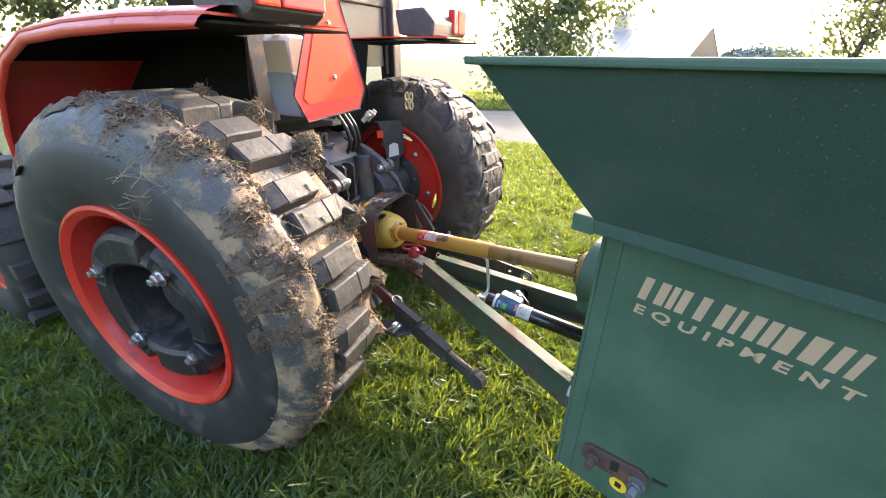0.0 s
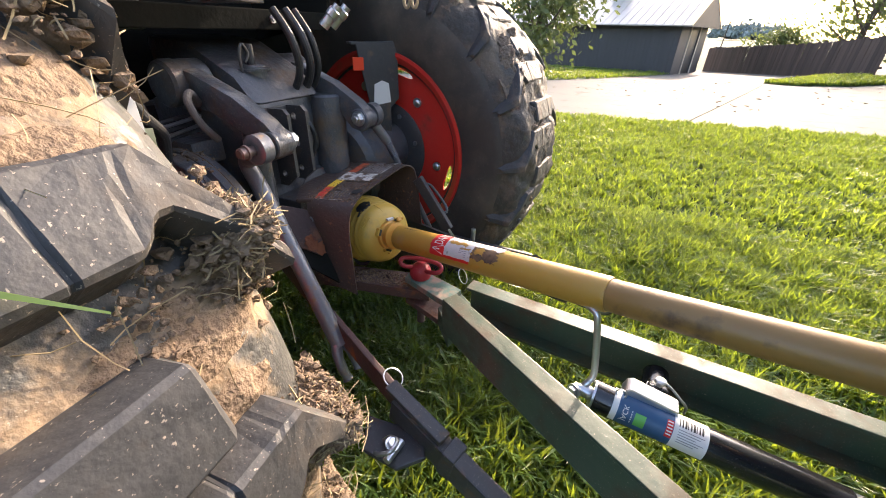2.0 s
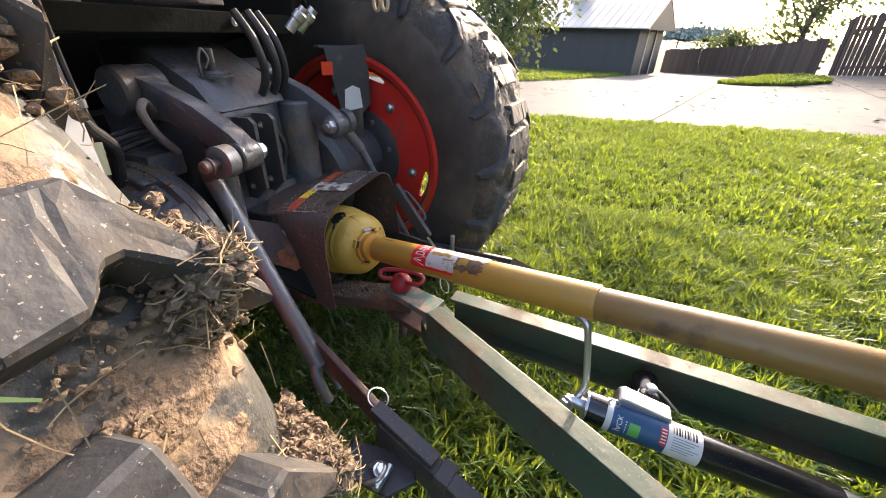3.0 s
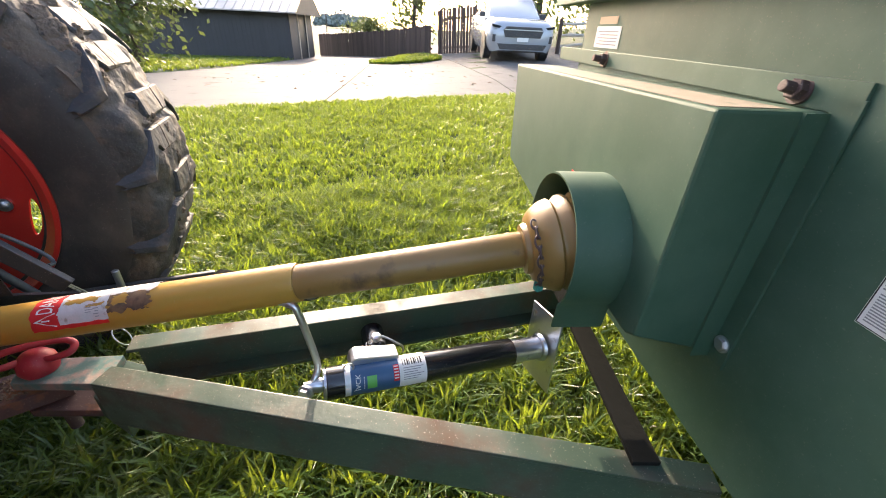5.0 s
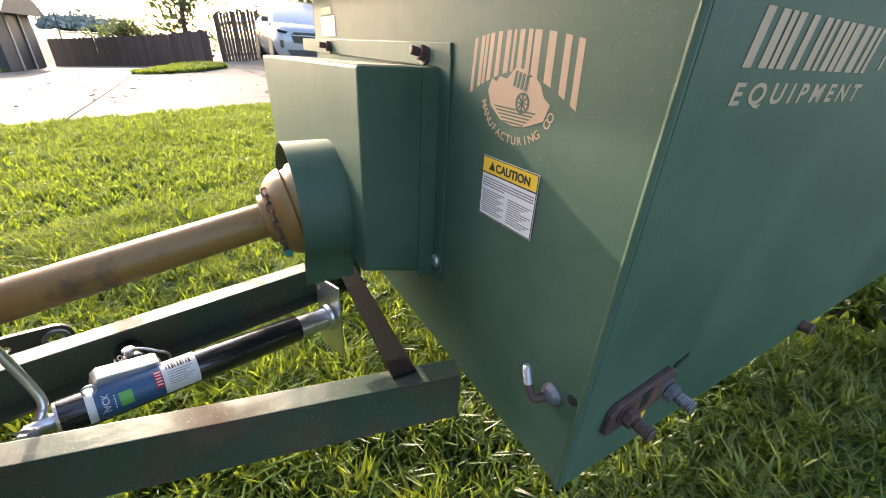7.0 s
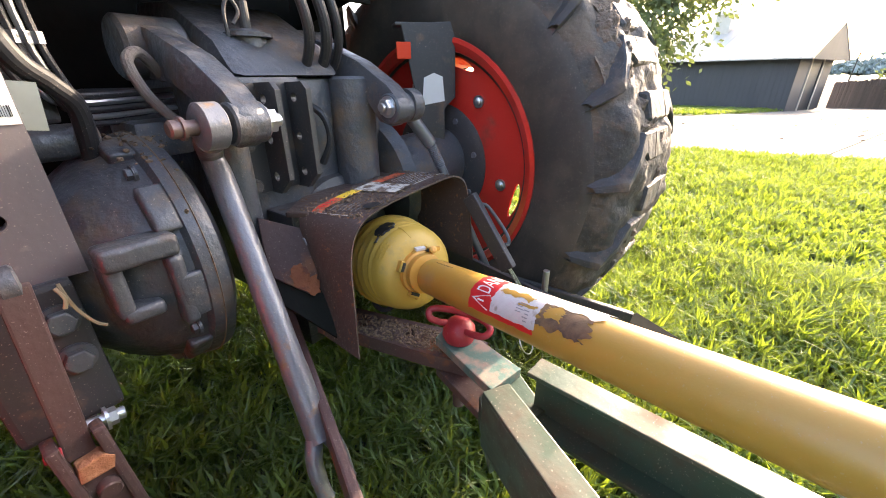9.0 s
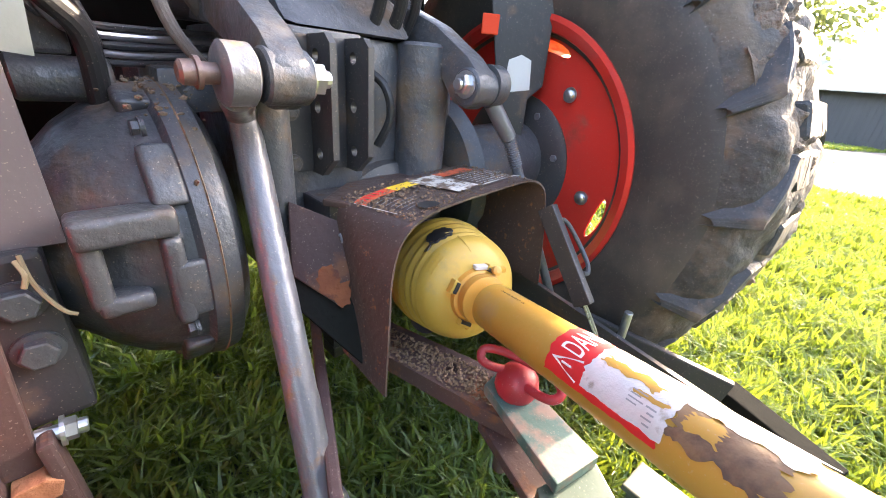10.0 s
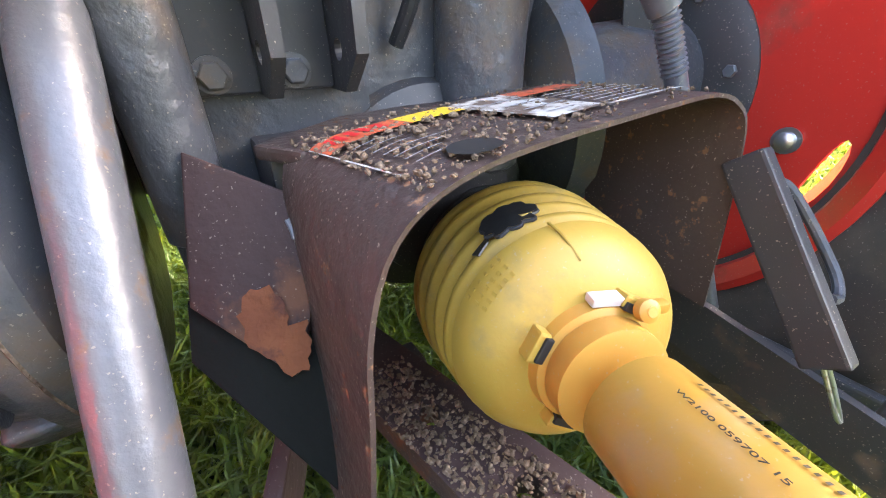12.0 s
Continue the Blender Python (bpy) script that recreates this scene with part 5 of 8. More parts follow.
# emblem for slow vehicles
E0 = -0.552
ez = lambda pts, y0, y1: prism(pts, "y", y0, y1, 0.0005)
part("warning_triangle", ez([(-0.453, 1.127), (-0.402, 1.031), (-0.092, 1.052), (-0.051, 1.129), (-0.205, 1.545), (-0.265, 1.545)], E0, E0 + 0.004), SIGN_RED, tractor, "dark red reflective border of the warning triangle")
part("triangle_face", ez([(-0.41, 1.115), (-0.385, 1.092), (-0.10, 1.104), (-0.09, 1.118), (-0.222, 1.50), (-0.25, 1.50)], E0 - 0.002, E0 - 0.0003), SIGN_ORANGE, tractor, "fluorescent orange face of the warning triangle")
part("triangle_edge", tube([(-0.453, E0, 1.127), (-0.402, E0, 1.031), (-0.092, E0, 1.052), (-0.051, E0, 1.129), (-0.205, E0, 1.545), (-0.265, E0, 1.545)], 0.003, 6, 0, True), DARK, tractor)
part("triangle_bracket", boxm((-0.27, E0 + 0.004, 1.0), (-0.22, -0.40, 1.02), 0.002), DARK, tractor)
part("triangle_bolt", hexbolt((-0.24, E0 - 0.002, 1.36), (0, -1, 0), 0.008, 0.006), ZINC, tractor)
part("triangle_bolt", hexbolt((-0.235, E0 - 0.002, 1.18), (0, -1, 0), 0.008, 0.006), ZINC, tractor)
# washer bottle
part("washer_bottle", prism([(-0.405, 1.30), (-0.402, 1.17), (-0.395, 1.09), (-0.385, 1.045), (-0.36, 1.045), (-0.32, 1.10), (-0.30, 1.30), (-0.32, 1.32), (-0.39, 1.32)], "y", -0.50, -0.38, 0.012), TANK, tractor, "white plastic bottle with a blue liquid")
part("bottle_liquid", prism([(-0.407, 1.20), (-0.404, 1.165), (-0.397, 1.088), (-0.387, 1.043), (-0.36, 1.043), (-0.32, 1.098), (-0.315, 1.20)], "y", -0.503, -0.377, 0.010), material("pale_blue_liquid", (0.26, 0.36, 0.46, 1), (0.32, 0.42, 0.50, 1), 6.0, 0.35), tractor, "pale blue liquid showing through the bottle")
part("bottle_cap", lathe([(0, 0.022), (0.016, 0.022), (0.02, 0.018)], (-0.40, -0.44, 1.322), (-0.40, -0.44, 2), 20), TANK, tractor)
# chain that hangs by the far tyre
for k, z in enumerate((1.075, 1.035)):
    for s in (-1, 1):
        cpt = Vector((0.25, -0.59 + s * 0.012, z))
        part("chain_link", tube([cpt + Vector((0, 0.009 * math.cos(a * 0.524), 0.019 * math.sin(a * 0.524))) for a in range(12)], 0.0045, 8, 3, True), STRAW, tractor, "pale rusty chain link")

# ---- rear of the tractor: housings, lift, guard ----
part("rear_housing", joined(boxm((-0.195, -0.375, 0.40), (0.20, -0.06, 0.80), 0.02), boxm((-0.19, -0.39, 0.50), (-0.03, -0.37, 0.80), 0.006)), STEEL, tractor, "grey cast rear housing", 40)
part("lift_cover", prism([(-0.05, 0.80), (-0.05, 0.94), (-0.20, 0.93), (-0.34, 0.86), (-0.395, 0.80)], "x", -0.155, 0.075, 0.02), STEEL, tractor, "grey cast lift cover", 40)
part("cover_boss", joined(lathe([(0, 0.04), (0.03, 0.034), (0.06, 0.032), (0.064, 0.026)], (-0.075, -0.316, 0.815), (-0.075, -0.316, 2), 28), lathe([(0, 0.044), (0.006, 0.044)], (-0.075, -0.316, 0.866), (-0.075, -0.316, 2), 28)), STEEL, tractor, None)
part("cover_pin", rod((-0.075, -0.316, 0.87), (-0.075, -0.316, 0.925), 0.010, 16), DARK, tractor)
part("clip_pin", tube([(-0.115, -0.33, 0.85), (-0.118, -0.33, 0.90), (-0.105, -0.33, 0.925), (-0.092, -0.33, 0.905), (-0.105, -0.33, 0.885)], 0.0035, 8, 6), DARK, tractor)
for sx, x in ((-1, -0.212), (1, 0.114)):
    part("rock_shaft", rod((x - 0.05, -0.24, 0.845), (x + 0.05, -0.24, 0.845), 0.05, 28), STEEL, tractor, smooth=40)
    arm = [(-0.19, 0.895), (-0.30, 0.872), (-0.42, 0.83), (-0.50, 0.785), (-0.535, 0.755), (-0.535, 0.722), (-0.505, 0.703), (-0.475, 0.71), (-0.44, 0.75), (-0.34, 0.79), (-0.22, 0.80)]
    part("lift_arm", prism(arm, "x", x - 0.021, x + 0.021, 0.008), STEEL, tractor, "grey cast lift arm", 40)
    part("arm_eye", rod((x - 0.026, -0.507, 0.738), (x + 0.026, -0.507, 0.738), 0.030, 32, 0.003), STEEL, tractor, smooth=40)
part("clevis_bolt", joined(rod((-0.300, -0.507, 0.738), (-0.18, -0.507, 0.738), 0.0105, 18), lathe([(0, 0.0001), (0, 0.0085), (0.003, 0.0118), (0.014, 0.0122), (0.0145, 0.0155), (0.019, 0.0155)], (-0.314, -0.507, 0.738), (1, -0.507, 0.738), 20)), material("copper_brown_bolt", (0.17, 0.10, 0.085, 1), (0.26, 0.17, 0.14, 1), 40, 0.4, metal=0.4, bump=0.2, grit=0.4), tractor, "worn coppery bolt through the lift arm", 40)
part("clevis_nut", joined(hexbolt((-0.184, -0.507, 0.738), (1, 0, 0), 0.0185, 0.018, True, 0.008), rod((-0.19, -0.507, 0.738), (-0.156, -0.507, 0.738), 0.010, 14)), ZINC, tractor, "bright nut")
part("clevis_nut", joined(rod((0.074, -0.507, 0.742), (0.15, -0.507, 0.742), 0.0115, 16), hexbolt((0.088, -0.507, 0.742), (-1, 0, 0), 0.0165, 0.014, True, 0.006)), ZINC, tractor, "bright nut")
# left lift rod: an eye, a round rod, a fork
part("rod_eye", lathe([(-0.017, 0.013), (-0.017, 0.026), (-0.013, 0.0315), (0.013, 0.0315), (0.017, 0.026), (0.017, 0.013)], (-0.262, -0.507, 0.738), (1, -0.507, 0.738), 36), ROD, tractor, "worn grey rod eye", 40)
part("lift_rod", tube([(-0.260, -0.496, 0.720), (-0.243, -0.444, 0.705), (-0.2305, -0.420, 0.680), (-0.236, -0.452, 0.630), (-0.252, -0.536, 0.488), (-0.266, -0.608, 0.365), (-0.2775, -0.665, 0.266)], [0.020, 0.019, 0.019, 0.0195, 0.020, 0.021, 0.023], 28, 8), ROD, tractor, "worn grey round lift rod with rust and red glints", 40)
for s in (-1, 1):
    part("rod_fork", tube([(-0.2775 + s * 0.010, -0.663, 0.270), (-0.281 + s * 0.021, -0.678, 0.246), (-0.284 + s * 0.023, -0.694, 0.216), (-0.286 + s * 0.022, -0.706, 0.192)], [0.014, 0.013, 0.012, 0.014], 10, 4), ROD, tractor, "worn rod fork", 40)
# right lift rod with a threaded end
part("rod_eye", lathe([(-0.014, 0.02), (-0.014, 0.034), (0.014, 0.034), (0.014, 0.02)], (0.152, -0.507, 0.742), (1, -0.507, 0.742), 28), STEEL, tractor, None, 40)
part("lift_rod", rod((0.160, -0.508, 0.715), (0.203, -0.525, 0.655), 0.015, 20), ROD, tractor, "grey lift rod", 40)
RT, RB = Vector((0.203, -0.525, 0.655)), Vector((0.355, -0.600, 0.30))
part("lift_rod_screw", joined(rod(RT, RB, 0.0105, 14), *[lathe([(0, 0.0105), (0.0015, 0.0125), (0.003, 0.0105)], RT.lerp(RB, 0.01 + 0.012 * k), RB, 14) for k in range(12)]), ROD, tractor, "threaded grey rod", 40)
# drilled plates for the top link
for x in (-0.122, -0.062):
    part("drilled_plate", holed_plate([(-0.39, 0.79), (-0.39, 0.598), (-0.426, 0.598), (-0.460, 0.628), (-0.460, 0.78), (-0.447, 0.792)], [(-0.420, 0.765, 0.0085), (-0.420, 0.697, 0.0085), (-0.420, 0.630, 0.0085)], "x", x - 0.005, x + 0.005), DARK, tractor, "dark drilled steel plate")
    part("plate_foot", boxm((x - 0.062, -0.400, 0.60), (x - 0.005, -0.391, 0.79), 0.002), DARK, tractor)
    for z in (0.615, 0.69, 0.765):
        part("plate_bolt", joined(lathe([(0, 0.013), (0.002, 0.013)], (x - 0.038, -0.400, z), (x - 0.038, -1, z), 20), hexbolt((x - 0.038, -0.402, z), (0, -1, 0), 0.0105, 0.008)), STEEL, tractor)
# upright cylinders beside the housing
part("lift_cylinder", rod((0.095, -0.395, 0.50), (0.095, -0.395, 0.80), 0.048, 36), STEEL, tractor, "grey upright hydraulic cylinder", 40)
part("lift_cylinder", joined(rod((-0.198, -0.42, 0.50), (-0.198, -0.42, 0.74), 0.026, 28), rod((-0.198, -0.42, 0.42), (-0.198, -0.42, 0.50), 0.022, 28)), STEEL, tractor, "grey upright cylinder", 40)
# final drive housing towards the near wheel
hc = Vector((0, -0.30, 0.515))
part("axle_housing", lathe([(0.0, 0.13), (0.010, 0.172), (0.022, 0.190), (0.028, 0.203), (0.046, 0.206), (0.062, 0.203), (0.068, 0.192), (0.095, 0.185), (0.125, 0.172), (0.155, 0.150), (0.185, 0.118), (0.22, 0.095), (0.50, 0.090)], (-0.255, hc.y, hc.z), (-1, hc.y, hc.z), 64), STEEL, tractor, "grey cast axle housing with dusty mud", 35)
part("housing_seam", lathe([(0, 0.2055), (0.0014, 0.2075), (0.0028, 0.2055)], (-0.300, hc.y, hc.z), (-1, hc.y, hc.z), 64, False), MUD, tractor)
for k in range(9):
    a = radians(163.5 + 40 * k)
    rot_ = Matrix.Translation(hc) @ Matrix.Rotation(a, 4, "X")
    part("housing_bolt", joined(lathe([(0, 0.013), (0.003, 0.013)], hc + Vector((-0.334, 0.189 * math.cos(a), 0.189 * math.sin(a))), hc + Vector((-1, 0.189 * math.cos(a), 0.189 * math.sin(a))), 16), hexbolt(hc + Vector((-0.337, 0.189 * math.cos(a), 0.189 * math.sin(a))), (-1, 0, 0), 0.0095, 0.010)), STEEL, tractor)
    # raised cast webs between the bolts
    arc_o = [(0.2015 * math.cos(radians(9 + 22 * j / 8)), 0.2015 * math.sin(radians(9 + 22 * j / 8))) for j in range(9)]
    arc_i = [(0.158 * math.cos(radians(12 + 16 * j / 6)), 0.158 * math.sin(radians(12 + 16 * j / 6))) for j in range(7)]
    part("housing_web", prism(arc_o + arc_i[::-1], "x", -0.352, -0.316, 0.009, rot_, 3), STEEL, tractor, "raised cast web of the housing", 50)
for a, b in (((-0.425, -0.500, 0.572), (-0.335, -0.455, 0.604)), ((-0.356, -0.500, 0.46), (-0.335, -0.46, 0.572)), ((-0.425, -0.490, 0.50), (-0.403, -0.44, 0.580)), ((-0.420, -0.492, 0.49), (-0.37, -0.45, 0.512))):
    part("housing_ridge", boxm(a, b, 0.009, None, 3), STEEL, tractor, "rounded cast ridge", 50)
part("axle_tube", rod((-0.55, hc.y, hc.z), (-0.80, hc.y - 0.12, hc.z + 0.05), 0.085, 28), STEEL, tractor, smooth=40)
part("axle_tube", rod((0.19, -0.30, 0.53), (0.50, -0.36, 0.56), 0.10, 32), STEEL, tractor, smooth=40)
part("axle_flange", lathe([(0, 0.12), (0.02, 0.165), (0.05, 0.175), (0.06, 0.15)], (0.20, -0.30, 0.53), (0.50, -0.36, 0.56), 40), STEEL, tractor, smooth=35)
part("cross_casting", joined(boxm((-0.30, -0.34, 0.68), (-0.22, -0.22, 0.735), 0.008), rod((-0.43, -0.31, 0.715), (-0.34, -0.31, 0.715), 0.025, 20)), STEEL, tractor, "grey casting with a bolt", 40)
# valve block, pipes and hoses over the housing
part("valve_block", boxm((-0.46, -0.30, 0.74), (-0.37, -0.22, 0.86), 0.006), STEEL, tractor)
for k in range(5):
    part("hydraulic_pipe", tube([(-0.42 + 0.011 * k, -0.34, 1.0), (-0.415 + 0.011 * k, -0.335, 0.85), (-0.395 + 0.012 * k, -0.32, 0.785 - 0.006 * k), (-0.34, -0.29, 0.775 - 0.010 * k), (-0.20, -0.25, 0.78 - 0.010 * k)], 0.0045, 8, 6), ZINC if k % 2 else DARK, tractor)
    part("pipe_nut", lathe([(0, 0.008), (0.014, 0.008)], (-0.415 + 0.011 * k, -0.335, 0.84), (-0.415 + 0.011 * k, -0.335, 0.9), 6), ZINC, tractor)
part("hose", tube([(-0.44, -0.40, 0.93), (-0.415, -0.40, 0.83), (-0.385, -0.38, 0.795), (-0.362, -0.36, 0.765), (-0.358, -0.33, 0.70), (-0.36, -0.30, 0.62)], 0.0125, 14, 8), HOSE, tractor, "thick black hose")
part("hose", tube([(-0.245, -0.36, 0.735), (-0.275, -0.36, 0.775), (-0.285, -0.35, 0.82), (-0.262, -0.33, 0.835), (-0.235, -0.31, 0.81), (-0.22, -0.28, 0.80)], 0.008, 12, 8), material("grey_brown_sleeve", (0.13, 0.105, 0.09, 1), (0.2, 0.165, 0.14, 1), 30, 0.8, bump=0.3, bump_scale=150), tractor, "braided grey brown hose sleeve")
for dx, r in ((0.0, 0.011), (0.03, 0.009), (-0.04, 0.010)):
    part("hose", tube([(0.02 + dx, -0.36, 1.0), (0.025 + dx, -0.40, 0.94), (0.04 + dx, -0.40, 0.87), (0.045 + dx, -0.36, 0.81), (0.03 + dx, -0.30, 0.78)], r, 12, 8), HOSE, tractor, "black rubber hose")
part("hose", tube([(-0.02, -0.35, 0.76), (0.005, -0.40, 0.73), (0.012, -0.41, 0.68), (0.0, -0.39, 0.63)], 0.0075, 10, 8), HOSE, tractor, "thin black hose")
for dx in (0.0, 0.035):
    part("quick_coupler", joined(lathe([(0, 0.013), (0.03, 0.013), (0.033, 0.016), (0.05, 0.016), (0.053, 0.012), (0.065, 0.012)], (0.085 + dx, -0.42, 0.965), (0.115 + dx, -0.46, 1.02), 18)), ZINC, tractor, "steel quick coupler")
part("angle_tab", holed_plate([(-0.445, 0.80), (-0.445, 0.745), (-0.405, 0.74), (-0.40, 0.795)], [(-0.433, 0.785, 0.005), (-0.43, 0.758, 0.005)], "y", -0.405, -0.402), ZINC, tractor, "bright drilled tab")
# bracket plate with a printed label
part("bracket_plate", holed_plate([(-0.64, 0.567), (-0.427, 0.563), (-0.4285, 0.75), (-0.43, 0.96), (-0.64, 0.96)], [(-0.487, 0.648, 0.0105)], "y", -0.432, -0.424), PLATE, tractor, "dusty grey brown bracket plate")
part("plate_label", boxm((-0.60, -0.4335, 0.752), (-0.4295, -0.4325, 0.86)), WHITE, tractor, "white label with printed codes")
rr_ = random.Random(7)
for z in (0.7605, 0.805):
    for k in range(22):
        x = -0.475 + k * 0.0019 if z < 0.8 else -0.51 + k * 0.0019
        part("code_bar", boxm((x, -0.4341, z), (x + rr_.choice((0.0005, 0.0008, 0.0012)), -0.4336, z + 0.012)), INK_AND_HOLE, tractor)
part("label_print", boxm((-0.495, -0.4341, 0.782), (-0.468, -0.4336, 0.787)), INK_AND_HOLE, tractor)
part("axle_block", boxm((-0.56, -0.445, 0.355), (-0.447, -0.33, 0.565), 0.008), DARK, tractor, "dark axle clamp block")
for z in (0.515, 0.455):
    part("clamp_bolt", joined(lathe([(0, 0.022), (0.003, 0.022)], (-0.475, -0.445, z), (-0.475, -1, z), 24), hexbolt((-0.475, -0.448, z), (0, -1, 0), 0.0165, 0.014)), STEEL, tractor, "dark clamp bolt")
part("clamp_stud", joined(rod((-0.50, -0.488, 0.378), (-0.458, -0.490, 0.372), 0.0085, 14), hexbolt((-0.478, -0.489, 0.375), (1, -0.05, -0.1), 0.0125, 0.012)), ZINC, tractor, "bright stud")
part("check_strap", bar((-0.500, -0.492, 0.592), (-0.515, -0.497, 0.348), 0.030, 0.012, 0.003, up=(0, 1, 0)), BROWN, tractor, "brown check strap")
part("strap_eye", rod((-0.512, -0.478, 0.590), (-0.492, -0.478, 0.590), 0.022, 20), STEEL, tractor, None, 40)
for dx in (-0.024, 0.022):
    part("strap_fork", bar((-0.513 + dx, -0.497, 0.385), (-0.500 + dx, -0.520, 0.13), 0.014, 0.040, 0.004, up=(0, 1, 0)), BROWN, tractor, "brown strap fork")
part("fork_web", bar((-0.511, -0.503, 0.335), (-0.500, -0.522, 0.13), 0.040, 0.022, 0.003, up=(0, 1, 0)), BROWN, tractor)
part("fork_pin", rod((-0.507, -0.500, 0.298), (-0.507, -0.532, 0.296), 0.013, 18), BROWN, tractor, None, 40)
part("rust_block", prism([(-0.020, -0.012), (0.016, -0.014), (0.022, 0.004), (0.010, 0.016), (-0.016, 0.012)], "y", -0.018, 0.006, 0.003, Matrix.Translation((-0.509, -0.505, 0.335))), material("orange_rust", (0.30, 0.12, 0.055, 1), (0.40, 0.19, 0.10, 1), 60, 0.9, bump=0.6), tractor, "orange rust lump")
part("red_knob", rod((-0.545, -0.500, 0.372), (-0.528, -0.503, 0.370), 0.008, 14), PIN_RED, tractor, "red knob", 40)
part("stuck_straw", tube([(-0.462, -0.452, 0.565), (-0.460, -0.462, 0.545), (-0.455, -0.465, 0.525), (-0.445, -0.47, 0.505), (-0.436, -0.472, 0.498)], 0.0022, 6, 4), STRAW, tractor, "dry straw stuck behind the plate")
part("stuck_straw", tube([(-0.466, -0.452, 0.560), (-0.462, -0.462, 0.548), (-0.466, -0.462, 0.535)], 0.0026, 6, 4), STRAW, tractor)

# lower links
part("lower_link", joined(bar((-0.10, -0.30, 0.325), (-0.365, -0.90, 0.268), 0.016, 0.065, 0.004)), BROWN, tractor, "brown steel lower link")
part("link_end", joined(bar((-0.368, -0.885, 0.262), (-0.450, -1.168, 0.206), 0.036, 0.066, 0.004), bar((-0.362, -0.87, 0.31), (-0.41, -1.02, 0.285), 0.03, 0.012, 0.002), bar((-0.405, -1.02, 0.236), (-0.412, -1.05, 0.230), 0.046, 0.074, 0.003)), DARK, tractor, "thick black telescoping link end")
part("link_ball", joined(lathe([(-0.02, 0.02), (-0.017, 0.036), (0.017, 0.036), (0.02, 0.02)], (-0.466, -1.298, 0.150), (-0.354, -1.32, 0.150), 28), bar((-0.446, -1.15, 0.206), (-0.462, -1.275, 0.160), 0.024, 0.046, 0.006)), DARK, tractor, "black ball end", 40)
part("link_pin", rod((-0.480, -1.158, 0.200), (-0.425, -1.165, 0.200), 0.008, 14), STEEL, tractor)
part("stabiliser_plate", prism([(-0.40, -0.83), (-0.385, -0.96), (-0.43, -0.99), (-0.475, -0.95), (-0.47, -0.87)], "z", 0.225, 0.237, 0.004), DARK, tractor)
part("shackle", joined(tube([(-0.47, -0.90, 0.245), (-0.478, -0.915, 0.262), (-0.468, -0.935, 0.272), (-0.445, -0.935, 0.272), (-0.438, -0.915, 0.262), (-0.44, -0.90, 0.245)], 0.0045, 10, 4), rod((-0.478, -0.93, 0.25), (-0.428, -0.935, 0.25), 0.008, 14), hexbolt((-0.45, -0.927, 0.264), (0, -0.4, 1), 0.011, 0.01)), ZINC, tractor, "bright shackle and bolt")
part("wire_loop", tube([(-0.335 + 0.022 * math.cos(k * 0.7), -0.86 + 0.02 * math.sin(k * 0.7), 0.30 + 0.01 * math.sin(k * 0.7)) for k in range(9)], 0.0018, 6, 4, True), ZINC, tractor)
part("lower_link", bar((0.26, -0.30, 0.32), (0.455, -0.98, 0.205), 0.016, 0.06, 0.004), DARK, tractor, "black lower link")
part("link_end", prism([(0.475, -0.955), (0.525, -0.985), (0.42, -1.17), (0.375, -1.15)], "z", 0.172, 0.20, 0.003), BLACK_SHADE, tractor, "dark flat link end")
ring_y, ring_z = -1.262, 0.195
end_arc = [(ring_y + 0.036 * math.cos(radians(a)), ring_z + 0.036 * math.sin(radians(a))) for a in range(100, 281, 20)]
part("lower_link", holed_plate(end_arc + [(-1.14, 0.180), (-0.35, 0.312), (-0.35, 0.375), (-1.14, 0.246)], [(ring_y, ring_z, 0.0165), (-1.175, 0.209, 0.0085)], "x", 0.300, 0.312), DARK, tractor, "dark lower link with a ring hole in its end")
part("link_sleeve", holed_plate([(-1.15, 0.172), (-0.36, 0.304), (-0.36, 0.383), (-1.15, 0.252)], [(-1.07, 0.225, 0.0085), (-0.93, 0.249, 0.0085)], "x", 0.289, 0.300), DARK, tractor, "dark drilled link sleeve")
part("ring_bush", lathe([(0, 0.017), (0, 0.026), (0.005, 0.028), (0.010, 0.026), (0.010, 0.017)], (0.300, ring_y, ring_z), (-1, ring_y, ring_z), 28, False), ROD, tractor, None, 40)
part("link_pin", rod((0.330, -0.787, 0.25), (0.330, -0.787, 0.352), 0.0085, 14), ZINC, tractor)
part("stabiliser_bar", bar((0.232, -0.616, 0.540), (0.218, -0.738, 0.388), 0.036, 0.018, 0.003, up=(1, 0, 0)), DARK, tractor, "dark stabiliser bar")
part("wire_handle", tube([(0.240, -0.635, 0.518), (0.262, -0.650, 0.512), (0.266, -0.70, 0.455), (0.252, -0.716, 0.436), (0.232, -0.715, 0.440)], 0.0045, 10, 6), STEEL, tractor, "bent wire handle")
part("clip_wire", tube([(0.225, -0.727, 0.40), (0.245, -0.746, 0.355), (0.26, -0.762, 0.315), (0.25, -0.757, 0.325), (0.228, -0.731, 0.385)], 0.0022, 8, 5), ZINC, tractor)
BK = Matrix.Translation((0.394, -0.391, 0.765)) @ Matrix.Rotation(radians(-38), 4, "Z")
part("fender_bracket", prism([(-0.085, 0.155), (0.06, 0.165), (0.062, -0.02), (0.03, -0.05), (0.03, -0.16), (-0.03, -0.17), (-0.05, -0.02)], "y", 0.001, 0.009, 0.003, BK), DARK, tractor, "dark fender bracket")
part("bracket_flange", boxm((-0.10, 0.001, 0.152), (0.06, 0.06, 0.160), 0.003, BK), DARK, tractor, "dark bracket flange")
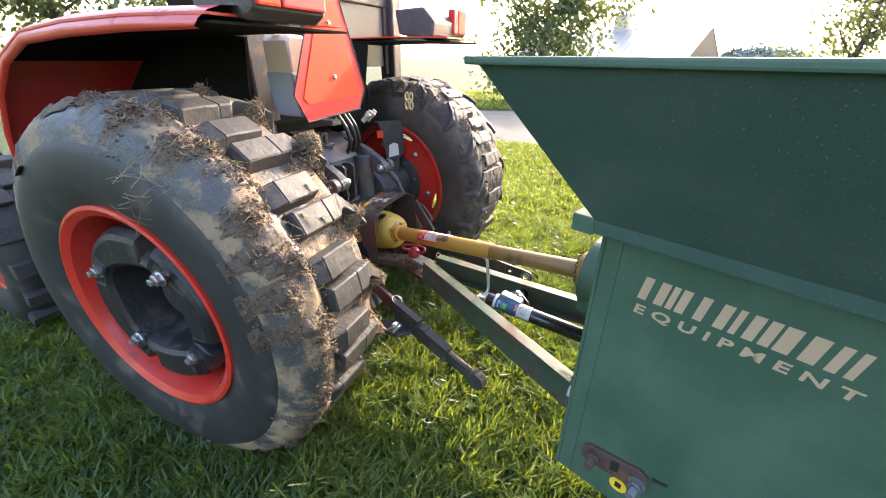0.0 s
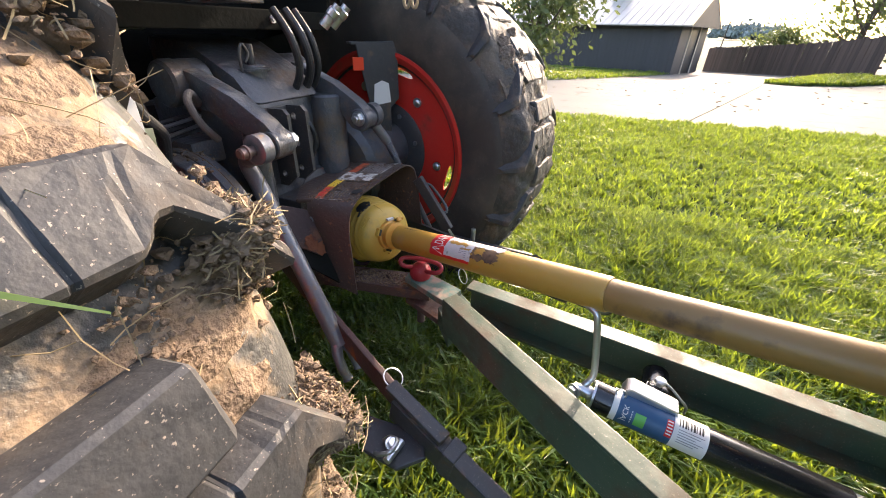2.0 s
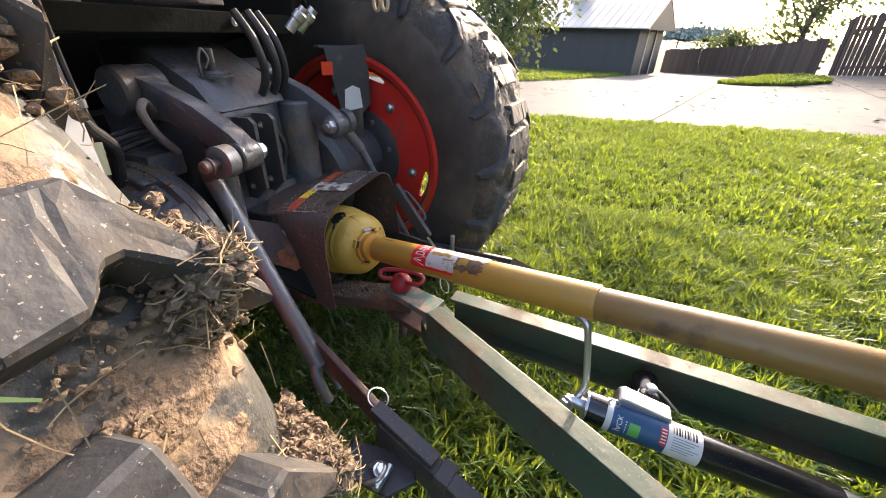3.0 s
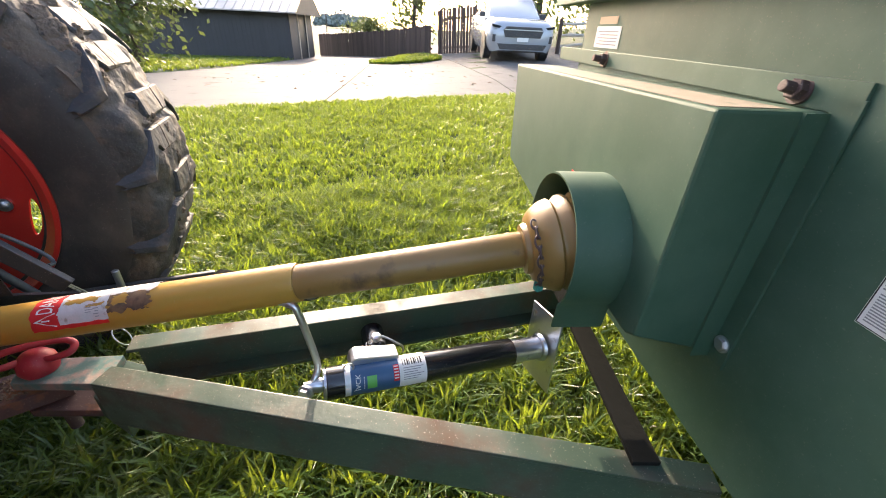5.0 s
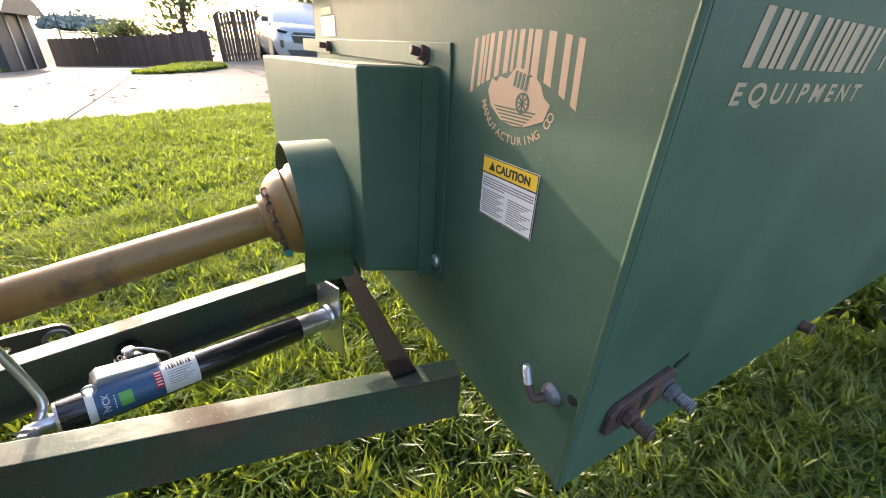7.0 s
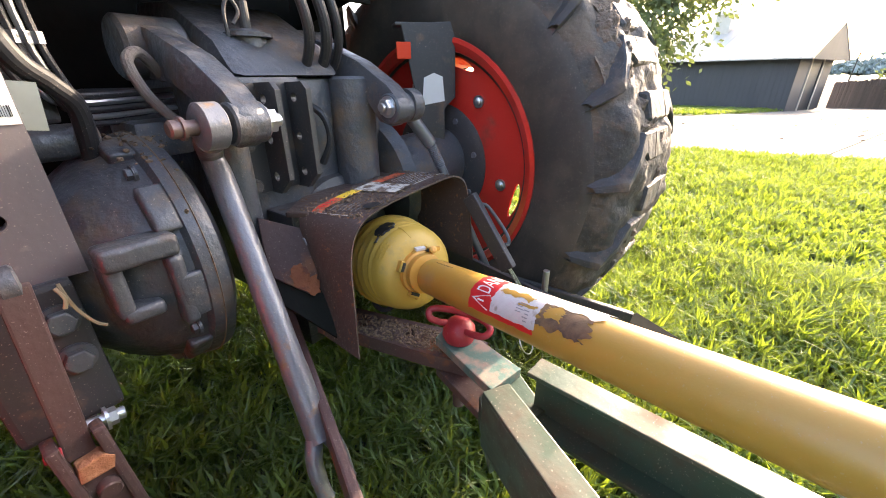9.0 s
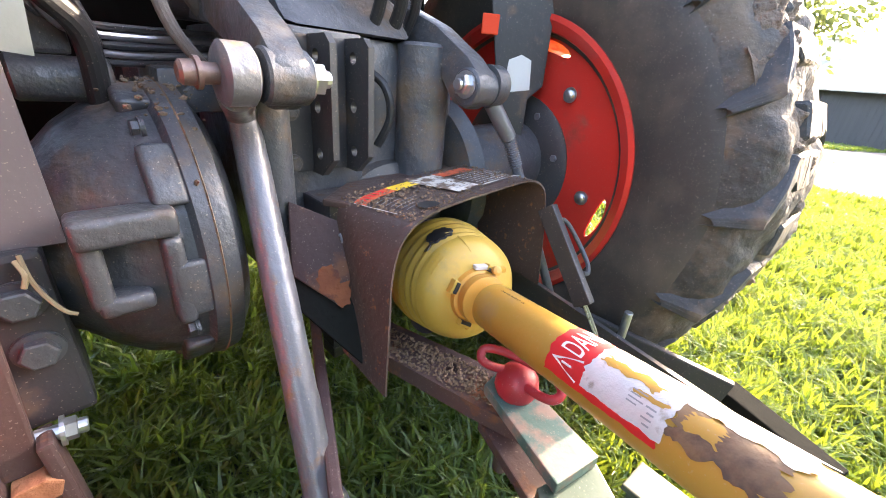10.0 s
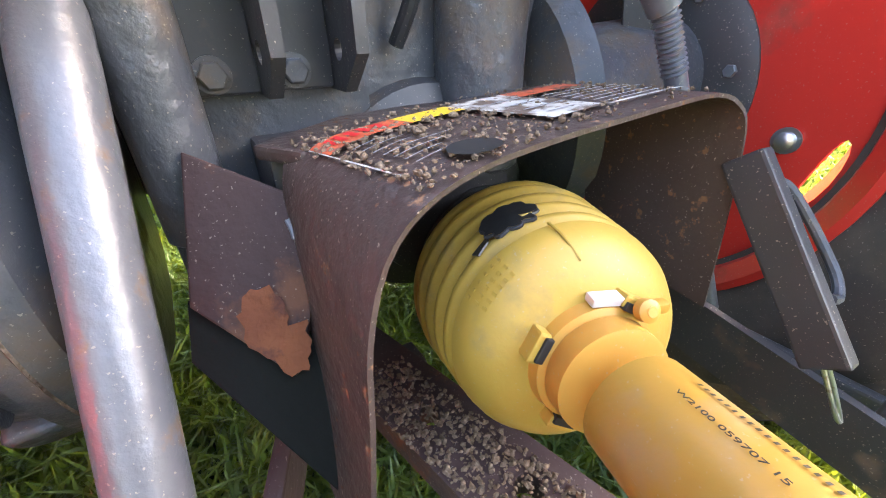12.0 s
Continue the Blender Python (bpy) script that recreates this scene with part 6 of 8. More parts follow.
part("bracket_label", prism([(-0.034, -0.04), (0.030, -0.03), (0.024, 0.032), (0.0, 0.042), (-0.028, 0.030)], "y", -0.0004, 0.0008, 0, BK), WHITE, tractor, "torn white label")
part("reflector", boxm((-0.10, -0.006, 0.075), (-0.062, 0.001, 0.115), 0.003, BK), SIGN_ORANGE, tractor, "orange reflector")

part("output_housing", lathe([(0, 0.125), (0.02, 0.12), (0.03, 0.09), (0.06, 0.085), (0.065, 0.06)], (0.03, -0.372, 0.475), (0.03, -1, 0.475), 40), DARK, tractor, "dark round output housing", 40)
# drawbar
part("drawbar", holed_plate([(-0.135, -0.40), (-0.06, -0.40), (0.008, -0.66), (0.030, -0.74), (0.030, -0.795), (-0.045, -0.80), (-0.066, -0.72)], [(-0.036, -0.650, 0.0125), (-0.066, -0.548, 0.0125)], "z", 0.292, 0.322), BROWN, tractor, "brown steel drawbar with crumbs of dirt")
part("drawbar_hanger", joined(boxm((-0.14, -0.46, 0.27), (-0.02, -0.42, 0.292), 0.003), boxm((-0.14, -0.46, 0.292), (-0.12, -0.42, 0.42), 0.003)), DARK, tractor)
part("hanger_ring", lathe([(0, 0.02), (0, 0.027), (0.008, 0.027), (0.008, 0.02)], (0.0, -0.545, 0.345), (-0.3, -0.7, 0.36), 24, False), DARK, tractor)
# plates left of the guard
def sheet(pts, th, w=0.002):
    """A flat plate through corners in space, thickened backwards."""
    bm = bmesh.new()
    P = [Vector(p) for p in pts]
    n = (P[1] - P[0]).cross(P[-1] - P[0]).normalized()
    a = [bm.verts.new(p) for p in P]
    b = [bm.verts.new(p + n * th) for p in P]
    bm.faces.new(a)
    bm.faces.new(b[::-1])
    for i in range(len(P)):
        bm.faces.new((a[i], b[i], b[(i + 1) % len(P)], a[(i + 1) % len(P)]))
    bmesh.ops.recalc_face_normals(bm, faces=bm.faces)
    return bevel(bm, w, 2, 40)


SN = Vector((0.385, 0.770, -0.508))       # into the side plate
part("side_plate", sheet([(-0.195, -0.449, 0.575), (-0.133, -0.50, 0.544), (-0.151, -0.537, 0.474), (-0.171, -0.55, 0.439), (-0.219, -0.496, 0.484)], 0.009), MAROON, tractor, "brown side plate with a rust patch")
RUSTY = material("rust", (0.13, 0.034, 0.014, 1), (0.24, 0.08, 0.03, 1), 45, 0.9, bump=0.5, spots=(0.075, 0.026, 0.02, 1), spot_scale=30, spot_cut=0.6)
rust_pts = ((-0.190, -0.513, 0.485), (-0.182, -0.512, 0.493), (-0.169, -0.517, 0.495), (-0.163, -0.525, 0.486), (-0.165, -0.535, 0.471), (-0.154, -0.538, 0.474), (-0.155, -0.546, 0.459), (-0.163, -0.551, 0.446), (-0.173, -0.549, 0.441), (-0.195, -0.523, 0.464))
rb_ = bmesh.new()
loop = []
for k in range(len(rust_pts) * 6):
    u = k / 6
    p = Vector(rust_pts[int(u)]).lerp(Vector(rust_pts[(int(u) + 1) % len(rust_pts)]), u % 1.0)
    mid = Vector((-0.173, -0.529, 0.470))
    loop.append(rb_.verts.new(p + (p - mid).normalized() * 0.006 * noise.noise(p * 160) - SN * 0.0012))
rb_.faces.new(loop)
part("rust_patch", rb_, RUSTY, tractor, "orange rust patch")
part("plate_mark", tube([Vector(p) - SN * 0.001 for p in ((-0.146, -0.502, 0.532), (-0.145, -0.506, 0.526), (-0.145, -0.509, 0.520))], 0.0022, 8, 4), ROD, tractor)
part("lower_plate", sheet([(-0.218, -0.480, 0.480), (-0.227, -0.502, 0.445), (-0.167, -0.588, 0.361), (-0.140, -0.557, 0.424), (-0.14, -0.50, 0.48)], 0.008), BLACK_SHADE, tractor, "dark lower plate")

# shield over the power take-off: a bent steel sheet with slanted wings
REAR = [(-0.170, -0.649, 0.345), (-0.158, -0.636, 0.40), (-0.148, -0.626, 0.455), (-0.141, -0.619, 0.503), (-0.126, -0.614, 0.545), (-0.102, -0.612, 0.570), (-0.062, -0.607, 0.582), (-0.01, -0.605, 0.588), (0.055, -0.604, 0.592), (0.12, -0.602, 0.595), (0.18, -0.601, 0.596), (0.212, -0.606, 0.586), (0.225, -0.613, 0.562), (0.233, -0.620, 0.49), (0.231, -0.632, 0.378)]
FRONT = [(-0.172, -0.545, 0.36), (-0.158, -0.52, 0.42), (-0.149, -0.50, 0.50), (-0.146, -0.495, 0.53), (-0.143, -0.492, 0.552), (-0.136, -0.487, 0.570), (-0.118, -0.480, 0.579), (-0.06, -0.468, 0.583), (0.02, -0.455, 0.586), (0.10, -0.445, 0.588), (0.175, -0.44, 0.588), (0.206, -0.44, 0.579), (0.218, -0.44, 0.560), (0.224, -0.455, 0.49), (0.22, -0.48, 0.40)]


bm = bmesh.new()
sub = 3
cols = [k / sub for k in range((len(REAR) - 1) * sub + 1)]
# smooth the bend by sampling a spline through both outlines


def spl(P, s):
    n = len(P)
    i = min(int(s), n - 2)
    t = s - i
    g = lambda k: Vector(P[min(max(k, 0), n - 1)])
    p0, p1, p2, p3 = g(i - 1), g(i), g(i + 1), g(i + 2)
    return 0.5 * ((2 * p1) + (p2 - p0) * t + (2 * p0 - 5 * p1 + 4 * p2 - p3) * t * t + (3 * p1 - p0 - 3 * p2 + p3) * t ** 3)


rowsv = []
for t in [k / 12 for k in range(13)]:
    rowsv.append([bm.verts.new(spl(REAR, s).lerp(spl(FRONT, s), t)) for s in cols])
for r0, r1 in zip(rowsv, rowsv[1:]):
    for i in range(len(cols) - 1):
        bm.faces.new((r0[i], r0[i + 1], r1[i + 1], r1[i]))
bmesh.ops.recalc_face_normals(bm, faces=bm.faces)
bmesh.ops.solidify(bm, geom=list(bm.faces), thickness=0.0035)
part("shaft_shield", bm, GUARD, tractor, "scuffed dark steel shield over the power take-off", 50)


def on_shield(i0, i1, t0, t1, mat, name, lift=0.0012, label=""):
    """A printed patch that lies on the shield."""
    b = bmesh.new()
    n, m_ = 8, 4
    g = [[b.verts.new(spl(REAR, i0 + (i1 - i0) * k / n).lerp(spl(FRONT, i0 + (i1 - i0) * k / n), t0 + (t1 - t0) * j / m_) + Vector((0, 0, lift + 0.002))) for k in range(n + 1)] for j in range(m_ + 1)]
    for p, q in zip(g, g[1:]):
        for k in range(n):
            b.faces.new((p[k], p[k + 1], q[k + 1], q[k]))
    return part(name, b, mat, tractor, label)


on_shield(5.35, 6.85, 0.66, 0.82, DECAL_ORANGE, "shield_decal", 0.0012, "orange band of a worn warning decal")
on_shield(6.85, 7.55, 0.66, 0.82, SIGN_YELLOW, "shield_decal", 0.0012, "yellow band of a worn warning decal")
on_shield(7.55, 8.35, 0.18, 0.82, DECAL, "shield_decal", 0.0012, "worn white part of a warning decal")
on_shield(8.35, 9.5, 0.66, 0.82, DECAL_ORANGE, "shield_decal", 0.0012, "orange band of a worn warning decal")
on_shield(8.35, 10.1, 0.16, 0.185, DECAL, "shield_decal", 0.0012)
on_shield(5.3, 5.34, 0.18, 0.82, DECAL, "shield_decal", 0.0012)
qd = random.Random(4)
for k in range(7):
    on_shield(8.5, 9.9 + qd.uniform(-0.5, 0.2), 0.22 + 0.06 * k, 0.229 + 0.06 * k, WORN_PAPER, "print_line", 0.0012)
    on_shield(5.7, 6.7 + qd.uniform(-0.5, 0.2), 0.22 + 0.06 * k, 0.227 + 0.06 * k, GREY_INK, "print_line", 0.0012)
for k in range(4):
    on_shield(7.7, 8.2 + qd.uniform(-0.1, 0.1), 0.26 + 0.12 * k, 0.275 + 0.12 * k, GREY_INK, "print_line", 0.002)
for k in range(5):
    on_shield(5.7 + 0.2 * k, 5.81 + 0.2 * k, 0.70, 0.79, SIGN_RED, "print_letter", 0.0018)
# flat black disc paints the shade of a hole; the sheet is uncut
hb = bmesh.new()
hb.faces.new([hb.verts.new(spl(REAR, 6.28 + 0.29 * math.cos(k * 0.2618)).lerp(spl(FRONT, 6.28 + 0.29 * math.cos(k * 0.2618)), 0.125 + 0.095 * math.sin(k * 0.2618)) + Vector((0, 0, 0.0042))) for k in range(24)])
part("hole_shade_disc", hb, INK_AND_HOLE, tractor, "black disc for the shade in the shield's hole")
part("shield_base", prism([(-0.153, -0.468), (-0.074, -0.408), (0.03, -0.388), (0.20, -0.38), (0.20, -0.46), (0.02, -0.475), (-0.13, -0.505)], "z", 0.566, 0.5765, 0.003), GUARD, tractor, "dirty flat plate under the shield")
part("shield_strut", boxm((-0.145, -0.475, 0.50), (-0.05, -0.39, 0.566), 0.004), DARK, tractor)

# ---- drive shaft with yellow plastic covers ----
shaft = thing("drive_shaft", "yellow plastic covered drive shaft between tractor and spreader", "drive shaft")
S0, S1 = Vector((-0.336, -1.583, 0.641)), Vector((-0.010, -0.679, 0.454))
sdir = (S1 - S0).normalized()
at_s = lambda d: S0 + sdir * d       # metres from the spreader's end
SLV = 0.372
LEN = (S1 - S0).length
part("tube", lathe([(0.0, 0.027), (0.004, 0.0292), (SLV + 0.02, 0.0292)], S0, S1, 40), TUBE_OLD, shaft, "stained tan tube", 40)
part("tube", lathe([(0.0, 0.030), (0.0, 0.0315), (0.004, 0.0328), (LEN - SLV - 0.02, 0.0340)], at_s(SLV), S1, 40), TUBE, shaft, "ochre yellow tube with a torn label", 40)
part("collar", lathe([(0, 0.0345), (0.001, 0.0378), (0.016, 0.0387), (0.018, 0.0375), (0.020, 0.0425), (0.034, 0.046), (0.040, 0.0425)], at_s(LEN), S1 + sdir, 48), COLLAR, shaft, "orange collar with clips", 35)
bell_rings = [(0.028, 0.040), (0.029, 0.050), (0.034, 0.065), (0.043, 0.077), (0.054, 0.0845), (0.064, 0.0875)]
for k in range(5):
    s0, r0 = 0.068 + 0.020 * k, 0.0905 + (0.0034 * k if k < 4 else 0.0136 - 0.003 * (k - 3))
    bell_rings += [(s0, r0 - 0.010), (s0 + 0.003, r0 - 0.0095), (s0 + 0.006, r0 - 0.002), (s0 + 0.011, r0), (s0 + 0.016, r0 - 0.002)]
bell = part("bell", lathe(bell_rings + [(0.170, 0.080), (0.172, 0.076), (0.09, 0.074)], at_s(LEN), at_s(LEN + 1), 64, False), YELLOW, shaft, "ribbed yellow bell with a torn hole", 75)
up_v = (Vector((0, 0, 1)) - sdir * sdir.z).normalized()
lt_v = up_v.cross(sdir).normalized()   # towards the near side
around = lambda deg, r, s: at_s(LEN + s) + (up_v * math.cos(radians(deg)) + lt_v * math.sin(radians(deg))) * r
tear = []
for k in range(44):
    a = 2 * math.pi * k / 44
    r = 1 + 0.42 * noise.noise((2.2 * math.cos(a), 2.2 * math.sin(a), 4.0)) + 0.10 * noise.noise((9 * math.cos(a), 9 * math.sin(a), 1.0))
    st = 0.090 + 0.016 * r * math.sin(a)
    tear.append(around(22 + 13 * r * math.cos(a), 0.0918 + 0.17 * (st - 0.068), st))
# black faces over the whole bell stand for the shade inside the tear
tb = bmesh.new()
tc = tb.verts.new(around(22, 0.0962, 0.090))
tv = [tb.verts.new(p) for p in tear]
for k in range(44):
    tb.faces.new((tv[k], tv[(k + 1) % 44], tc))
part("torn_hole_shade", tb, INK_AND_HOLE, bell, "black face for the shade in the torn hole")
part("hole_edge", tube([p - (p - at_s(LEN + 0.087)).normalized() * 0.002 for p in tear], 0.0016, 6, 2, True), DARK, bell)
part("torn_flap", sheet([around(36, 0.0922, 0.079), around(43, 0.0925, 0.073), around(45, 0.0915, 0.083), around(34, 0.0905, 0.090)], 0.0015, 0), DARK, bell, "dark torn flap")
part("torn_flap", sheet([around(12, 0.0940, 0.082), around(17, 0.0955, 0.080), around(18, 0.0940, 0.090)], 0.0012, 0), YELLOW, bell, "curled yellow shred")
boot = [(0.140, 0.060)]
for k in range(7):
    boot += [(0.158 + 0.018 * k, 0.070), (0.164 + 0.018 * k, 0.084), (0.170 + 0.018 * k, 0.084)]
part("boot", lathe(boot + [(0.285, 0.06)], at_s(LEN), at_s(LEN + 1), 48, False), HOSE, shaft, "black ribbed rubber boot", 60)
part("mould_line", tube([around(10, 0.0895, 0.064), around(8, 0.0835, 0.0505), around(5, 0.0690, 0.037)], 0.0011, 6, 4), YELLOW, bell)
for k in range(3):
    for j in range(6):
        part("embossed_mark", boxm((-0.0010, -0.0003, -0.0020), (0.0010, 0.0003, 0.0020), 0, frame_along(around(38 + 4.2 * j, 0.0795 + 0.0042 * k, 0.045 + 0.0055 * k), around(38 + 4.2 * j, 0.0895, 0.068 + 0.0055 * k), around(38 + 4.2 * j, 1, 0) - at_s(LEN))), YELLOW, bell)
for d in (62, 150, 240, 330):
    part("collar_clip", boxm((-0.011, -0.004, -0.006), (0.011, 0.005, 0.012), 0.002, frame_along(around(d, 0.047, 0.024), around(d, 0.047, 1), (around(d, 1, 0) - around(d, 0, 0)))), YELLOW, shaft)
    # small black block in place of the slot's shaded depth
    part("clip_slot_shade", boxm((-0.009, -0.003, -0.003), (0.009, 0.003, 0.003), 0.001, frame_along(around(d, 0.0445, 0.019), around(d, 0.0445, 1), (around(d, 1, 0) - around(d, 0, 0)))), INK_AND_HOLE, shaft)
kb = around(-32, 0.047, 0.016)
part("knob", joined(lathe([(0, 0.004), (0.002, 0.0075), (0.008, 0.0075), (0.010, 0.004)], kb, kb + (up_v * 0.3 - sdir), 18), lathe([(0.0095, 0.0035), (0.0105, 0.0035)], kb, kb + (up_v * 0.3 - sdir), 12), bar(kb - lt_v * 0.018, kb, 0.008, 0.008, 0.002)), COLLAR, shaft, "orange plastic knob", 50)
part("clip_tongue", bar(around(-18, 0.048, 0.024), around(8, 0.048, 0.024), 0.010, 0.006, 0.001), WORN_PAPER, shaft, "pale clip tongue")
part("lower_knob", lathe([(0, 0.007), (0.014, 0.006), (0.018, 0.003)], around(165, 0.039, 0.03), around(165, 0.2, 0.03), 14), COLLAR, shaft)
part("joint", lathe([(0.06, 0.03), (0.11, 0.04), (0.17, 0.05), (0.22, 0.05), (0.24, 0.03), (0.29, 0.022)], at_s(LEN), at_s(LEN + 1), 32), DARK, shaft, "black joint inside the bell")
part("boot", lathe([(0.15, 0.072), (0.16, 0.077), (0.166, 0.071), (0.174, 0.076), (0.18, 0.070), (0.188, 0.075), (0.195, 0.069), (0.203, 0.073), (0.211, 0.066), (0.22, 0.068), (0.228, 0.055)], at_s(LEN), at_s(LEN + 1), 40, False), HOSE, shaft, "black ribbed boot", 50)
# rear bell inside the spreader's guard
part("bell", lathe([(0.0, 0.030), (0.002, 0.040), (0.010, 0.042), (0.012, 0.052), (0.020, 0.0615), (0.030, 0.069), (0.040, 0.0735), (0.047, 0.075), (0.051, 0.071), (0.056, 0.0715), (0.063, 0.078), (0.071, 0.079), (0.076, 0.0735), (0.081, 0.074), (0.088, 0.080), (0.097, 0.081), (0.102, 0.076), (0.107, 0.0765), (0.114, 0.0815), (0.122, 0.081), (0.13, 0.07)], at_s(0.005), at_s(-1), 48, False), TUBE_OLD, shaft, "dull yellow ribbed rear bell", 50)
for k in range(9):
    a = radians(25 + 14 * k)
    c = at_s(-0.012) + (up_v * math.cos(a) + lt_v * math.sin(a)) * 0.0605
    e1, e2 = (sdir, (up_v * -math.sin(a) + lt_v * math.cos(a)))
    if k % 2:
        e1 = (up_v * math.cos(a) + lt_v * math.sin(a))
    part("chain_link", tube([c + e2 * 0.0095 * math.cos(q * 0.785) + e1 * 0.0048 * math.sin(q * 0.785) for q in range(8)], 0.0017, 6, 3, True), BROWN, shaft, "small rusty chain link")
part("bolt_clip", boxm((-0.006, -0.006, -0.008), (0.006, 0.006, 0.008), 0.002, Matrix.Translation(at_s(-0.012) + (up_v * math.cos(2.5) + lt_v * math.sin(2.5)) * 0.062)), material("teal_paint", (0.03, 0.25, 0.22, 1), None, 9, 0.5), shaft, "teal clip")


def on_tube(d0, d1, a0, a1, mat, name, r=0.0344, label="", ragged=0.0, seed=1):
    """A printed patch wrapped on the ochre tube, d metres from the sleeve's edge."""
    b = bmesh.new()
    n, m_ = 28, 24
    rows_ = []
    for j in range(m_ + 1):
        line = []
        for k in range(n + 1):
            deg = a0 + (a1 - a0) * k / n
            s = d0 + (d1 - d0) * j / m_
            if ragged:
                e_s, e_d = (j / m_ - 0.5) * 2, (k / n - 0.5) * 2
                s += ragged * 2.2 * abs(e_s) ** 3 * (noise.noise((deg * 0.09, seed, 0.0)) + 0.5 * noise.noise((deg * 0.3, seed, 3.0)))
                deg += ragged * 1300 * abs(e_d) ** 3 * (noise.noise((s * 70, seed, 7.0)) + 0.5 * noise.noise((s * 200, seed, 9.0)))
            line.append(b.verts.new(at_s(SLV + s) + (up_v * math.cos(radians(deg)) + lt_v * math.sin(radians(deg))) * r))
        rows_.append(line)
    for p, w_ in zip(rows_, rows_[1:]):
        for k in range(n):
            b.faces.new((p[k], p[k + 1], w_[k + 1], w_[k]))
    return part(name, b, mat, shaft, label, 60)


TL = LEN - SLV
D1 = TL - 0.176           # the label's end nearest the collar
on_tube(D1 - 0.128, D1, -38, 92, SIGN_RED, "danger_label", 0.0348, "torn white and red danger label", 0.002, 3)
on_tube(D1 - 0.130, D1 - 0.048, -38, 80, WORN_PAPER, "label_face", 0.0351, "scuffed white label face", 0.002, 5)
on_tube(D1 - 0.205, D1 - 0.126, -38, 14, WORN_PAPER, "label_face", 0.0350, "torn white strip of the label", 0.006, 6)
on_tube(D1 - 0.200, D1 - 0.129, 12, 66, RESIDUE, "glue_residue", 0.0347, "brown glue residue where the label tore off", 0.008, 9)
on_tube(D1 - 0.162, D1 - 0.138, 20, 46, TUBE, "torn_patch", 0.0349, "tear in the label", 0.006, 12)
on_tube(D1 - 0.112, D1 - 0.056, 12, 27, TUBE, "torn_patch", 0.0354, "tear in the label", 0.005, 8)
on_tube(D1 - 0.126, D1 - 0.098, 34, 41, TUBE, "torn_patch", 0.0354, "tear in the label", 0.003, 14)
for k in range(4):
    on_tube(D1 - 0.108 + 0.004 * (k % 2), D1 - 0.094, 36 + 6.0 * k, 38.0 + 6.0 * k, GREY_INK, "print_line", 0.0354)
    on_tube(D1 - 0.123, D1 - 0.114 - 0.003 * (k % 2), 48 + 6.0 * k, 50.0 + 6.0 * k, GREY_INK, "print_line", 0.042)


def tube_text(word, d, deg, high, width, name, mat, along, r=0.0353):
    """Printed words bent onto the tube, read along the shaft or round it towards the far side."""
    ob = lettering(name, word, Matrix(), high, mat, shaft, depth=0.0001, width=width, cap=high)
    for v in ob.data.vertices:
        x, y, z = v.co
        s, a = (d - x, deg - math.degrees(y / r)) if along else (d + y, deg - math.degrees(x / r))
        v.co = at_s(SLV + s) + (up_v * math.cos(radians(a)) + lt_v * math.sin(radians(a))) * (r + z)
    return ob


tube_text("DANGER", D1 - 0.038, 43, 0.028, 0.062, "danger_word", WHITE, False)
tube_text("W2100 059707 15", TL - 0.046, 9, 0.0025, 0.051, "stamped_code", INK_AND_HOLE, True, 0.0347)
for k in range(18):
    on_tube(TL - 0.046 - 0.0036 * k, TL - 0.0445 - 0.0036 * k, -19, -14, INK_AND_HOLE, "code_bar", 0.0347)
tri_ = bmesh.new()
pt_ = lambda s, d, r=0.0354: at_s(SLV + D1 + s) + (up_v * math.cos(radians(d)) + lt_v * math.sin(radians(d))) * r
tri_.faces.new([tri_.verts.new(pt_(s, d)) for s, d in ((-0.043, 44), (-0.043, 82), (-0.006, 63))])
part("label_triangle", tri_, WHITE, shaft)
tr2 = bmesh.new()
tr2.faces.new([tr2.verts.new(pt_(s, d, 0.0360)) for s, d in ((-0.038, 51), (-0.038, 75), (-0.014, 63))])
part("label_triangle", tr2, SIGN_RED, shaft)
part("label_mark", tube([pt_(-0.034, 63, 0.0364), pt_(-0.022, 63, 0.0364)], 0.0012, 6), WHITE, shaft)
# ---- hitch pin with a red grip ----
pin = thing("hitch_pin", "red hitch pin with a loop grip through the drawbar", "hitch pin")
PC = Vector((-0.028, -0.765, 0.353))
part("pin_shank", rod(PC + Vector((0, 0, -0.16)), PC, 0.0115, 18), BROWN, pin, "brown steel pin", 40)
part("pin_head", lathe([(0, 0.026), (0.012, 0.031), (0.028, 0.029), (0.040, 0.020), (0.046, 0.010)], PC + Vector((0, 0, 0.0005)), PC + Vector((0, 0, 1)), 28), PIN_RED, pin, "red bulbous pin head", 40)
gl = [(-0.030, -0.752, 0.385), (-0.050, -0.735, 0.392), (-0.060, -0.722, 0.402), (-0.052, -0.718, 0.412), (-0.040, -0.735, 0.415), (-0.026, -0.780, 0.413), (-0.022, -0.815, 0.408), (-0.026, -0.828, 0.398), (-0.038, -0.822, 0.390), (-0.040, -0.795, 0.385), (-0.034, -0.776, 0.384)]
part("grip_loop", tube(gl, 0.0062, 12, 6), PIN_RED, pin, "red loop grip", 60)
lp = tagged(part("ring_clip", tube([(0.088 + 0.021 * math.cos(k * 0.628), -0.849 + 0.012 * math.sin(k * 0.628), 0.312 + 0.021 * math.sin(k * 0.628)) for k in range(10)], 0.0014, 6, 4, True), ZINC), "thin bright wire ring clip hanging by the shaft", "clip")

# ---- dirt: crumbs, mud clods and straw ----


